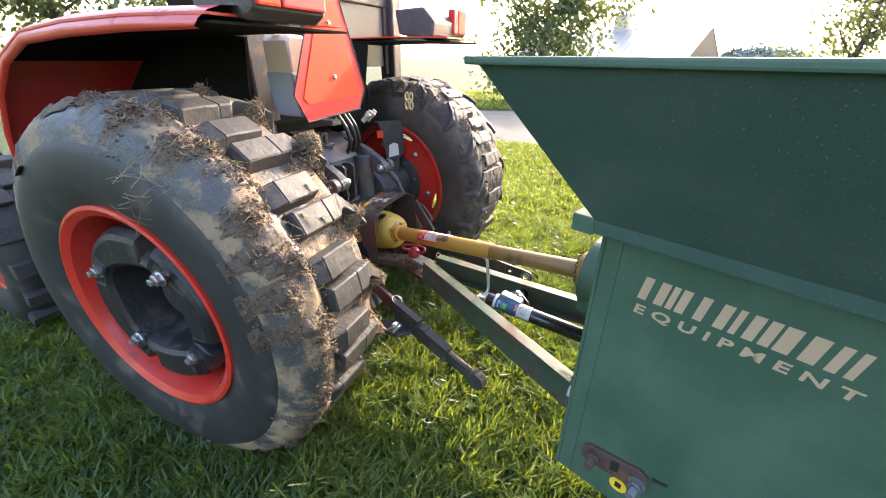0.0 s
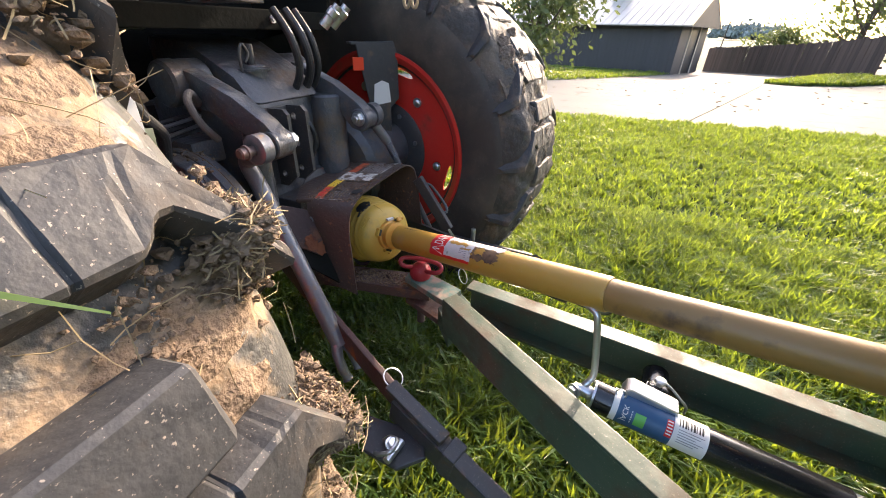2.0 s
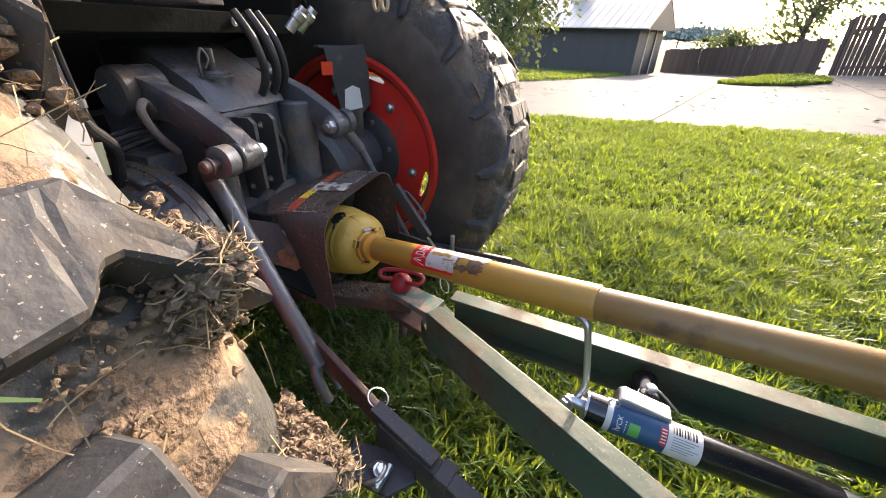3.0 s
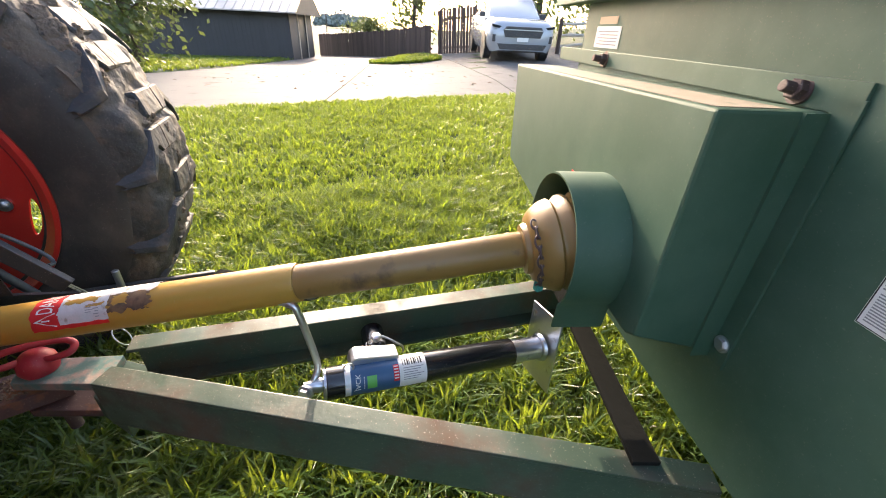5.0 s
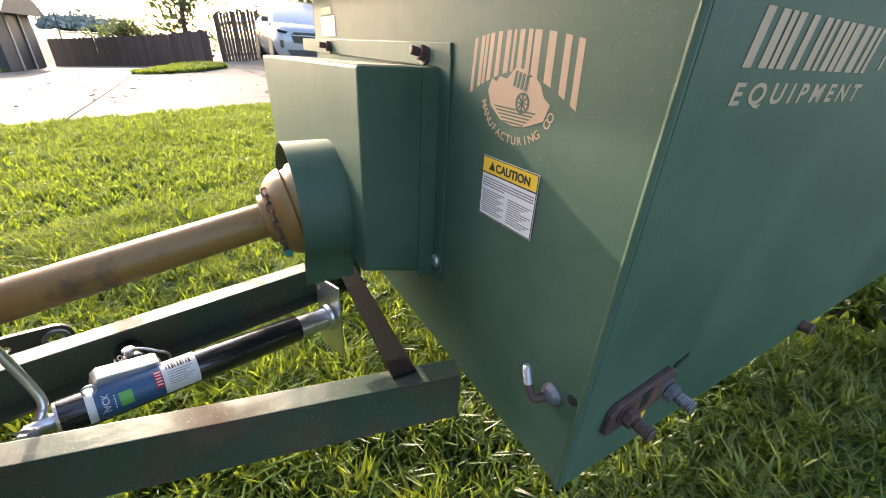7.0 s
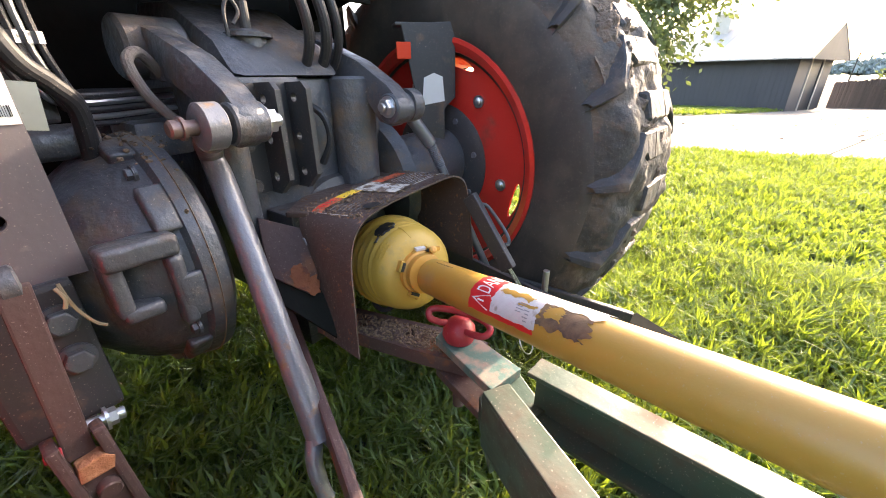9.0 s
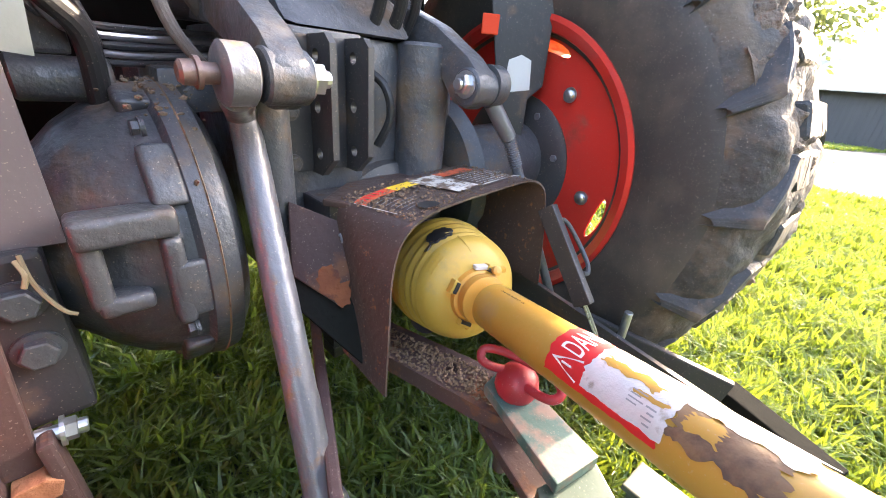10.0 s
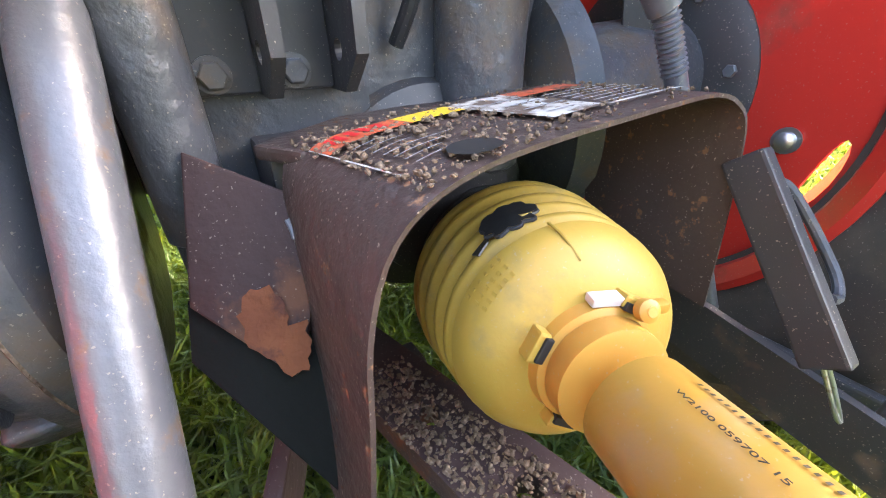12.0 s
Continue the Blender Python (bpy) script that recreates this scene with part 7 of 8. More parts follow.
def crumb_mesh(name, spots, mat, label, category):
    """Many small uneven lumps in one mesh: rows of place, size, seed."""
    V, F = [], []
    base = bmesh.new()
    bmesh.ops.create_icosphere(base, subdivisions=1, radius=1.0)
    bv = [v.co.copy() for v in base.verts]
    bf = [[v.index for v in f.verts] for f in base.faces]
    base.free()
    for p, s, sd in spots:
        q = random.Random(sd)
        off = len(V)
        sc = Vector((q.uniform(0.6, 1.4), q.uniform(0.6, 1.4), q.uniform(0.5, 1.0)))
        for v in bv:
            k = q.uniform(0.6, 1.35)
            V.append((p[0] + v.x * s * sc.x * k, p[1] + v.y * s * sc.y * k, p[2] + v.z * s * sc.z * k))
        F += [[i + off for i in f] for f in bf]
    return tagged(quick(name, V, F, mat), label, category, kind="stuff")


q = random.Random(21)
spots = []
for _ in range(1500):
    t = q.random()
    c = Vector((-0.092, -0.47, 0.3225)).lerp(Vector((-0.02, -0.735, 0.3225)), t)
    spots.append((c + Vector((q.uniform(-0.034, 0.034), q.uniform(-0.01, 0.01), q.uniform(0, 0.003))), 0.0007 + 0.0026 * q.random() ** 2, q.random()))
for _ in range(1300):
    i, t = (q.uniform(5.2, 7.6) if q.random() < 0.6 else q.uniform(7.6, 10.0)), q.betavariate(1.3, 1.2)
    spots.append((spl(REAR, i).lerp(spl(FRONT, i), t) + Vector((0, 0, 0.0025)), 0.0005 + 0.0021 * q.random() ** 2.5, q.random()))
for _ in range(120):
    dy = q.gauss(-0.05, 0.04)
    spots.append(((-0.30 + q.gauss(0, 0.022), hc.y + dy, hc.z + math.sqrt(0.204 ** 2 - min(0.03, dy * dy))), 0.0008 + 0.004 * q.random() ** 2, q.random()))
crumb_mesh("dirt_crumbs", spots, MUD, "dry brown crumbs of soil on the drawbar and shield", "dirt")

mud, straws = {True: [], False: []}, []
q = random.Random(33)


def on_tyre(cen, w, deg, r):
    a = radians(deg)
    p = Vector((w, -r * math.cos(a), r * math.sin(a)))
    return cen + (Matrix.Rotation(LEFT_YAW, 3, "Z") @ p if cen is LC else p)


def skin_at(cen, w):
    """Radius of the tyre's skin across its width."""
    r = tyre_profile(max(-TW, min(w, TW)) if cen is LC else min(abs(w), TW))
    return max(r, worn_skin(w)) if cen is LC and w < 0.0 else r


def clod(cen, w, deg, size, n, base=0.0, hay=0.15):
    """A heap of mud lumps on a tyre, with chopped straw in it."""
    for _ in range(int(n * 3.2)):
        ww = max(-TW - 0.012, min(TW + 0.014, w + q.gauss(0, size * 0.85)))
        dd = deg + q.gauss(0, math.degrees(size * 0.85 / TR))
        far = math.hypot(ww - w, radians(dd - deg) * TR) / size
        rad = skin_at(cen, ww) + (0.026 + base) * math.exp(-0.5 * far * far) * (size / 0.03) * q.uniform(0.5, 1.1)
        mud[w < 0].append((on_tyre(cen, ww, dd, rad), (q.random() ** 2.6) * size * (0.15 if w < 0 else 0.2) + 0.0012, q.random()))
    for _ in range(int(n * hay)):
        ww, dd = w + q.gauss(0, size * 0.8), deg + q.gauss(0, math.degrees(size * 0.8 / TR))
        ww = max(-TW, min(TW + 0.01, ww))
        far = math.hypot(ww - w, radians(dd - deg) * TR) / size
        p = on_tyre(cen, ww, dd, skin_at(cen, ww) + (0.030 + base) * math.exp(-0.5 * far * far) * size / 0.03 * q.uniform(0.7, 1.12) + 0.003)
        straws.append((p, q.uniform(0.006, 0.022) if q.random() < 0.94 else q.uniform(0.03, 0.07), q.uniform(0.0003, 0.0009), q.random()))


patches = {True: ([], []), False: ([], [])}     # shade-darkened crust on the outer half, dry crust on the rest


def mud_patch(cen, w, deg, dw, ddeg, high, seed, base=0.0):
    """A crust of mud on the tyre: a lumpy sheet that dips under the rubber at its ragged edge."""
    n = 22
    patchV, patchF = patches[w < 0]
    o = len(patchV)
    r = random.Random(seed)
    shift = Vector((r.uniform(0, 50), r.uniform(0, 50), r.uniform(0, 50)))
    for j in range(n + 1):
        for i in range(n + 1):
            u, v = 2 * i / n - 1, 2 * j / n - 1
            ww, dd = w + dw * u, deg + ddeg * v
            p = Vector((ww, dd * 0.0102, 0.0))
            k = noise.noise(p * 26 + shift) * 0.5 + noise.noise(p * 75 + shift) * 0.35 + noise.noise(p * 190 + shift) * 0.22
            fall = max(0.0, 1 - (u * u + v * v) ** 0.8)
            lift = high * (fall * (0.75 + 0.9 * k) + 0.28 * k) - 0.0035
            rad = skin_at(cen, ww) + base + lift - 0.09 * max(0, abs(ww) - TW)
            patchV.append(tuple(on_tyre(cen, ww, dd, rad)))
    for j in range(n):
        for i in range(n):
            patchF.append((o + j * (n + 1) + i, o + j * (n + 1) + i + 1, o + (j + 1) * (n + 1) + i + 1, o + (j + 1) * (n + 1) + i))


pitch = 360 / 17
for i in range(-4, 8):
    d_in = 10.5 + pitch * i          # bars of the inner side
    d_out = -1.9 + pitch * i          # bars of the outer side
    mud_patch(LC, TW * 0.95, d_in - 4.4, 0.042, 3.6, 0.078, 100 + i)
    clod(LC, TW * 0.94, d_in - (2.6 if i == 2 else 4.4), 0.036 if i == 2 else q.uniform(0.023, 0.028), 420, 0.052, 0.6)
    mud_patch(LC, TW * 0.55, d_in - 9.5, 0.085, 4.4, 0.011, 200 + i)
    mud_patch(LC, TW * 0.50, d_in + 5.2, 0.080, 2.4, 0.014, 300 + i)
    mud_patch(LC, q.uniform(-0.15, -0.07), d_out + 8.5 + q.uniform(-4, 4), q.uniform(0.035, 0.06), q.uniform(2.6, 5.0), q.uniform(0.012, 0.022), 400 + i)
    mud_patch(LC, q.uniform(-0.17, -0.06), d_out + q.uniform(-4, 4), q.uniform(0.025, 0.05), q.uniform(2.0, 4.0), q.uniform(0.010, 0.016), 440 + i)
    clod(LC, q.uniform(-0.13, -0.06), d_out + 8.5, q.uniform(0.018, 0.03), 50)
    clod(LC, q.uniform(-0.16, -0.06), d_out + 2, q.uniform(0.016, 0.026), 25)
    clod(LC, TW * 0.5, d_in - 5.5, 0.02, 26)
    for k in range(7):
        mud_patch(LC, q.uniform(-0.19, -0.03), d_out + q.uniform(-10, 10), q.uniform(0.012, 0.034), q.uniform(0.9, 2.6), q.uniform(0.007, 0.014), 500 + 20 * i + k)
for w, d, s, n in ((-0.145, 39, 0.036, 170), (-0.088, 57, 0.034, 150), (-0.175, 30, 0.026, 110), (-0.175, 19, 0.034, 170), (-0.14, 75, 0.042, 240), (-0.14, 60, 0.036, 200), (-0.19, 9, 0.03, 130), (-0.12, -2, 0.03, 130), (-0.15, -24, 0.034, 150), (-0.10, 24, 0.026, 120), (0.09, 21, 0.020, 60)):
    mud_patch(LC, w, d, s * 1.5, s * 115, s * (1.0 if w > 0.1 else 0.5), 700 + n + int(d))
    clod(LC, w, d, s * (1.0 if w > 0.1 else 0.75), n if w > 0.1 else n // 2, 0.04 if w > 0.1 else 0.0, 0.8 if w > 0.1 else 0.3 if d in (75, 60, 39) else 0.12)
for i in range(46):                        # the far tyre: mud between and over its bars
    mud_patch(RC, q.uniform(-0.95, 0.3) * TW, q.uniform(-35, 85), q.uniform(0.02, 0.05), q.uniform(1.8, 4.2), q.uniform(0.016, 0.030), 800 + i, 0.014)
tagged(quick("mud_crust", *patches[False], MUD, smooth=True), "crust of dry brown mud on the tyre tread", "mud", kind="stuff")
# this half's mud is coloured dark to stand for shade
tagged(quick("mud_crust", *patches[True], SHADE_MUD, smooth=True), "crust of mud coloured dark for shade on the worn tyre tread", "mud", kind="stuff")
crumb_mesh("dried_mud", mud[False], MUD, "clods of dry brown mud stuck between the tyre bars", "mud")
crumb_mesh("shade_dark_mud", mud[True], SHADE_MUD, "clods of mud coloured dark for shade on the worn tyre tread", "mud")
for _ in range(300):
    w, d = q.uniform(-TW, TW), q.uniform(-30, 88)
    straws.append((on_tyre(LC, w, d, skin_at(LC, w) + q.uniform(0.0, 0.03)), q.uniform(0.012, 0.07), q.uniform(0.00025, 0.0005), q.random()))
for _ in range(16):                        # wisps of hay hanging over the sidewall
    straws.append((on_tyre(LC, -TW - 0.006, q.gauss(63, 5), q.uniform(0.40, 0.54)), q.uniform(0.05, 0.14), q.uniform(0.0005, 0.0010), q.random()))
V, F = [], []
for p, ln, r, sd in straws:
    k = random.Random(sd)
    d = Vector((k.gauss(0, 1), k.gauss(0, 0.7), k.gauss(0, 0.7))).normalized()
    bend = Vector((k.gauss(0, 1), k.gauss(0, 1), k.gauss(0, 1))) * ln * 0.18
    x = d.orthogonal().normalized() * r
    y = d.cross(x)
    o = len(V)
    for j, t in enumerate((-0.5, -0.15, 0.2, 0.5)):
        c = p + d * ln * t + bend * (0.25 - t * t) * 2
        V += [tuple(c + x), tuple(c - x * 0.5 + y * 0.86), tuple(c - x * 0.5 - y * 0.86)]
    for j in range(3):
        for i in range(3):
            F.append((o + j * 3 + i, o + j * 3 + (i + 1) % 3, o + j * 3 + 3 + (i + 1) % 3, o + j * 3 + 3 + i))
tagged(quick("straw_bits", V, F, STRAW), "dry straw and grass stems stuck in the tyre mud", "straw", kind="stuff")
# a few green blades on the near tyre
gb = bmesh.new()
for w, d, ln in ((0.03, 31, 0.06), (-0.02, 34, 0.045), (-0.1, 52, 0.09), (0.05, 40, 0.05)):
    a = on_tyre(LC, w, d, TR + LUG + 0.002)
    b_ = on_tyre(LC, w + ln * 0.6, d - 4, TR + LUG + 0.012)
    s = (b_ - a).cross(Vector((0, 0, 1))).normalized() * 0.0035
    gb.faces.new([gb.verts.new(v) for v in (a - s, a + s, b_ + s * 0.3, b_ - s * 0.3)])
tagged(part("grass_clippings", gb, GRASS), "fresh green grass blades lying on the tyre", "grass", kind="stuff")


# ---- far side of the drive: shed, fences, car, hoop, trees ----
def tree(name, at, height, radius, leaves, seed, label, low=0.3, lean=(0, 0), leaf=0.11, squash=0.9, mat=None):
    """A tapered trunk with limbs and a crown of many leaves in uneven clumps."""
    r = random.Random(seed)
    ob = thing(name, label, "tree")
    base = Vector((at[0], at[1], rise(at[0], at[1]) - 0.05))
    top = base + Vector((lean[0], lean[1], height * 0.72))
    limbs = [tube([base, base.lerp(top, 0.35) + Vector((r.uniform(-.1, .1), r.uniform(-.1, .1), 0)), base.lerp(top, 0.7), top], [0.05 * height * 0.5, 0.04 * height * 0.5, 0.012 * height, 0.006 * height], 10, 4)]
    tips = []
    for k in range(11):
        s = base.lerp(top, r.uniform(low, 0.95))
        a = r.uniform(0, 6.283)
        e = s + Vector((math.cos(a) * radius * r.uniform(0.5, 0.95), math.sin(a) * radius * r.uniform(0.5, 0.95), height * r.uniform(0.02, 0.25)))
        m = s.lerp(e, 0.5) + Vector((0, 0, -0.05 * height * r.random()))
        limbs.append(tube([s, m, e], [0.009 * height, 0.006 * height, 0.003 * height], 6, 3))
        tips += [m, e, s.lerp(e, 0.75)]
    part("trunk", joined(*limbs), BARK, ob)
    cz = base.z + height * (low + 1) / 2
    clumps = [t + Vector((r.gauss(0, 0.12), r.gauss(0, 0.12), r.gauss(0, 0.12))) * radius for t in tips for _ in range(2)]
    clumps += [Vector((base.x + lean[0], base.y + lean[1], cz)) + Vector((r.gauss(0, 0.45) * radius, r.gauss(0, 0.45) * radius, r.gauss(0, 0.28) * height * (1 - low) * squash)) for _ in range(26)]
    V, F = [], []
    per = max(1, leaves // len(clumps))
    for c in clumps:
        spread = radius * r.uniform(0.12, 0.26)
        for _ in range(per):
            p = c + Vector((r.gauss(0, 1), r.gauss(0, 1), r.gauss(0, 0.8))) * spread
            n = Vector((r.gauss(0, 1), r.gauss(0, 1), r.gauss(0, 1))).normalized()
            x = n.orthogonal().normalized() * leaf * r.uniform(0.6, 1.2)
            y = n.cross(x) * 0.55
            o = len(V)
            V += [tuple(p - x), tuple(p - y * 0.9), tuple(p + x), tuple(p + y * 0.9)]
            F.append((o, o + 1, o + 2, o + 3))
    quick("crown", V, F, mat or LEAF, ob, "leafy green crown with gaps")
    return ob


# the shed
SC, SG, SW = Vector((21.5, -2.4)), Vector((0.95, -0.312)), Vector((0.312, 0.95))
shed = thing("shed", "dark board shed with a pale metal roof and cupola", "shed")
zs = -0.72
sm = Matrix(((SW.x, SG.x, 0, SC.x), (SW.y, SG.y, 0, SC.y), (0, 0, 1, zs), (0, 0, 0, 1)))   # x along the long wall, y along the gable
WL, WD, EH, RH = 9.0, 4.6, 2.25, 3.35
for k in range(45):
    part("wall_board", boxm((k * 0.2 + 0.003, 0, 0), (k * 0.2 + 0.197, 0.03, EH), 0, sm), BARN, shed)
part("wall", boxm((0.03, 0.03, 0), (WL, 0.06, EH), 0, sm), BARN, shed)
part("wall", boxm((0.03, WD - 0.03, 0), (WL, WD, EH), 0, sm), BARN, shed)
part("gable_wall", prism([(0.0, 0), (1.55, 0), (1.55, 2.0), (3.05, 2.0), (3.05, 0), (WD, 0), (WD, EH), (WD / 2, RH), (0, EH)], "x", -0.03, 0.03, 0, sm), BARN, shed)
part("gable_wall", prism([(0.0, 0), (WD, 0), (WD, EH), (WD / 2, RH), (0, EH)], "x", WL - 0.03, WL + 0.03, 0, sm), BARN, shed)
part("door_frame", joined(boxm((-0.06, 1.40, 0), (-0.032, 1.55, 2.1), 0.005, sm), boxm((-0.06, 3.05, 0), (-0.032, 3.2, 2.1), 0.005, sm), boxm((-0.06, 1.40, 2.1), (-0.032, 3.2, 2.22), 0.005, sm)), RAIL, shed, "pale door frame")
part("shed_door", boxm((0.0, 1.55, 0.02), (0.03, 3.05, 2.0), 0.004, sm), SIDEWALL, shed, "dark door")
for y0, z0, y1, z1 in ((-0.45, EH - 0.21, WD / 2, RH + 0.06), (WD + 0.45, EH - 0.21, WD / 2, RH + 0.06)):
    rf = part("roof", prism([(y0, z0), (y1, z1), (y1, z1 + 0.05), (y0, z0 + 0.05)], "x", -0.5, WL + 0.4, 0, sm), ROOF, shed, "pale ribbed metal roof")
    for k in range(25):
        x = -0.5 + k * 0.40
        part("roof_rib", prism([(y0, z0 + 0.05), (y1, z1 + 0.05), (y1, z1 + 0.075), (y0, z0 + 0.075)], "x", x, x + 0.035, 0, sm), ROOF, rf)
part("gable_face", prism([(-0.42, EH - 0.22), (WD + 0.42, EH - 0.22), (WD / 2, RH + 0.03)], "x", -0.48, -0.44, 0, sm), BARN, shed, "dark gable under the roof's overhang")
part("cupola", boxm((3.6, WD / 2 - 0.35, RH - 0.2), (4.3, WD / 2 + 0.35, RH + 0.75), 0.02, sm), RAIL, shed, "small grey cupola")
part("cupola_roof", lathe([(0, 0.62), (0.45, 0.02)], sm @ Vector((3.95, WD / 2, RH + 0.75)), sm @ Vector((3.95, WD / 2, RH + 5)), 4), ROOF, shed)


# board fences
def board_fence(a, b, height, width, gap, seed, label, lean=0.0, group=""):
    r = random.Random(seed)
    ob = thing("board_fence", label, "fence")
    A, B = Vector(a), Vector(b)
    d = (B - A)
    n = int(d.length / (width + gap))
    u = d.normalized()
    meshes = []
    for k in range(3):
        bm = prism([(0, 0), (width, 0), (width, height * (1 + 0.02 * k) - 0.03), (width - 0.03, height * (1 + 0.02 * k)), (0.03, height * (1 + 0.02 * k)), (0, height * (1 + 0.02 * k) - 0.03)], "y", -0.01, 0.01)
        me = bpy.data.meshes.new("board")
        bm.to_mesh(me)
        bm.free()
        me.materials.append(WOOD)
        meshes.append(me)
    yaw = math.atan2(u.y, u.x)
    for k in range(n):
        p = A + u * (k * (width + gap))
        o = new("board", meshes[r.randrange(3)])
        o.parent = ob
        o.matrix_world = Matrix.Translation((p.x, p.y, rise(p.x, p.y) - 0.03)) @ Matrix.Rotation(yaw, 4, "Z") @ Matrix.Rotation(radians(r.gauss(0, 0.7) + lean), 4, "Y")
    for z in (0.25, height * 0.78):
        pts = [A + u * (d.length * k / 8) for k in range(9)]
        part("fence_rail", joined(*[bar((p.x - u.y * 0.03, p.y + u.x * 0.03, rise(p.x, p.y) + z), (q_.x - u.y * 0.03, q_.y + u.x * 0.03, rise(q_.x, q_.y) + z), 0.04, 0.08) for p, q_ in zip(pts, pts[1:])]), WOOD, ob)
    for k in range(int(d.length / 2.4) + 1):
        p = A + u * min(d.length, k * 2.4)
        z = rise(p.x, p.y)
        part("fence_post", boxm((p.x - u.y * 0.08 - 0.05, p.y + u.x * 0.08 - 0.05, z - 0.1), (p.x - u.y * 0.08 + 0.05, p.y + u.x * 0.08 + 0.05, z + height * 1.02), 0.005), WOOD, ob)
    return ob


board_fence((27.8, -4.4), (17.7, -8.2), 1.2, 0.135, 0.008, 2, "dark brown weathered board fence behind the drive")
board_fence((17.5, -8.45), (13.2, -10.3), 1.72, 0.13, 0.035, 3, "tall dark leaning picket fence with gaps beside a car", -3.0)

# split rail fence
sr = thing("split_rail_fence", "grey split rail fence with three rough rails", "fence")
ra, rb_ = Vector((12.1, -10.9)), Vector((15.2, -19.5))
np_ = 5
posts = [ra.lerp(rb_, k / np_) for k in range(np_ + 1)]
for p in posts:
    part("rail_post", tube([(p.x, p.y, rise(p.x, p.y) - 0.1), (p.x + 0.01, p.y, rise(p.x, p.y) + 0.6), (p.x, p.y + 0.02, rise(p.x, p.y) + 1.12)], [0.075, 0.07, 0.065], 7, 2), WOOD, sr)
q = random.Random(9)
for p, r2 in zip(posts, posts[1:]):
    for z in (0.28, 0.62, 0.96):
        a = Vector((p.x, p.y, rise(p.x, p.y) + z + q.uniform(-.04, .04)))
        b = Vector((r2.x, r2.y, rise(r2.x, r2.y) + z + q.uniform(-.04, .04)))
        part("split_rail", tube([a, a.lerp(b, 0.3) + Vector((0, 0, q.uniform(-.03, .02))), a.lerp(b, 0.7) + Vector((0, 0, q.uniform(-.03, .02))), b], [0.04, 0.055, 0.05, 0.04], 6, 2), RAIL, sr)

# basketball hoop
hoop = thing("basketball_hoop", "black basketball hoop on a pole beside the fence", "hoop")
hx, hy = 43.8, -7.05
hz = 0.05
part("pole", tube([(hx + 0.5, hy, hz), (hx + 0.1, hy, hz + 1.5), (hx - 0.1, hy, hz + 2.2)], 0.045, 10, 2), DARK, hoop)
part("base", boxm((hx + 0.2, hy - 0.4, hz), (hx + 1.1, hy + 0.4, hz + 0.18), 0.04), DARK, hoop)
part("backboard_frame", joined(*[boxm(a, b) for a, b in (((hx - 0.2, hy - 0.62, hz + 1.95), (hx - 0.16, hy + 0.62, hz + 2.0)), ((hx - 0.2, hy - 0.62, hz + 2.72), (hx - 0.16, hy + 0.62, hz + 2.78)), ((hx - 0.2, hy - 0.62, hz + 2.0), (hx - 0.16, hy - 0.57, hz + 2.72)), ((hx - 0.2, hy + 0.57, hz + 2.0), (hx - 0.16, hy + 0.62, hz + 2.72)), ((hx - 0.2, hy - 0.25, hz + 2.1), (hx - 0.17, hy - 0.21, hz + 2.5)), ((hx - 0.2, hy + 0.21, hz + 2.1), (hx - 0.17, hy + 0.25, hz + 2.5)), ((hx - 0.2, hy - 0.21, hz + 2.46), (hx - 0.17, hy + 0.21, hz + 2.5)))]), DARK, hoop)
part("rim", tube([(hx - 0.42 + 0.22 * math.cos(k * 0.524), hy + 0.22 * math.sin(k * 0.524), hz + 2.1) for k in range(12)], 0.012, 6, 2, True), SIGN_ORANGE, hoop)

# the car: a white sport utility, its front towards the lawn
CM = Matrix.Translation((10.56, -8.15, rise(10.56, -8.15) + 0.01)) @ Matrix.Rotation(math.atan2(0.312, -0.95), 4, "Z") @ Matrix.Rotation(radians(1.5), 4, "Y")
car = thing("car", "silver white sport utility car parked on the drive", "car", CM)


def hull(sections, name, mat, label="", smooth=50):
    """A body lofted through sections: x, list of (half width, z) from the bottom up; mirrored."""
    bm = bmesh.new()
    rows_ = []
    for x, prof in sections:
        ring = [bm.verts.new((x, w, z)) for w, z in prof] + [bm.verts.new((x, -w, z)) for w, z in reversed(prof)]
        rows_.append(ring)
    for a, b in zip(rows_, rows_[1:]):
        for i in range(len(a)):
            bm.faces.new((a[i], a[(i + 1) % len(a)], b[(i + 1) % len(a)], b[i]))
    bm.faces.new(rows_[0])
    bm.faces.new(rows_[-1][::-1])
    bmesh.ops.recalc_face_normals(bm, faces=bm.faces)
    return part(name, bm, mat, car, label, smooth)


# x: 0 at the front axle, forwards positive
hull([(0.92, [(0.60, 0.30), (0.72, 0.42), (0.74, 0.62), (0.70, 0.78), (0.60, 0.86)]), (0.78, [(0.78, 0.25), (0.88, 0.42), (0.90, 0.65), (0.86, 0.88), (0.70, 0.98)]),
      (0.4, [(0.82, 0.24), (0.93, 0.45), (0.95, 0.70), (0.90, 0.95), (0.74, 1.06)]), (-0.5, [(0.84, 0.24), (0.94, 0.45), (0.95, 0.72), (0.92, 1.0), (0.80, 1.10)]),
      (-2.8, [(0.84, 0.24), (0.94, 0.45), (0.95, 0.75), (0.92, 1.03), (0.84, 1.12)]), (-3.55, [(0.78, 0.34), (0.88, 0.5), (0.90, 0.75), (0.86, 1.03), (0.80, 1.12)]), (-3.7, [(0.7, 0.42), (0.8, 0.55), (0.82, 0.75), (0.78, 1.0), (0.72, 1.08)])], "body", CAR_PAINT, "silver white body")
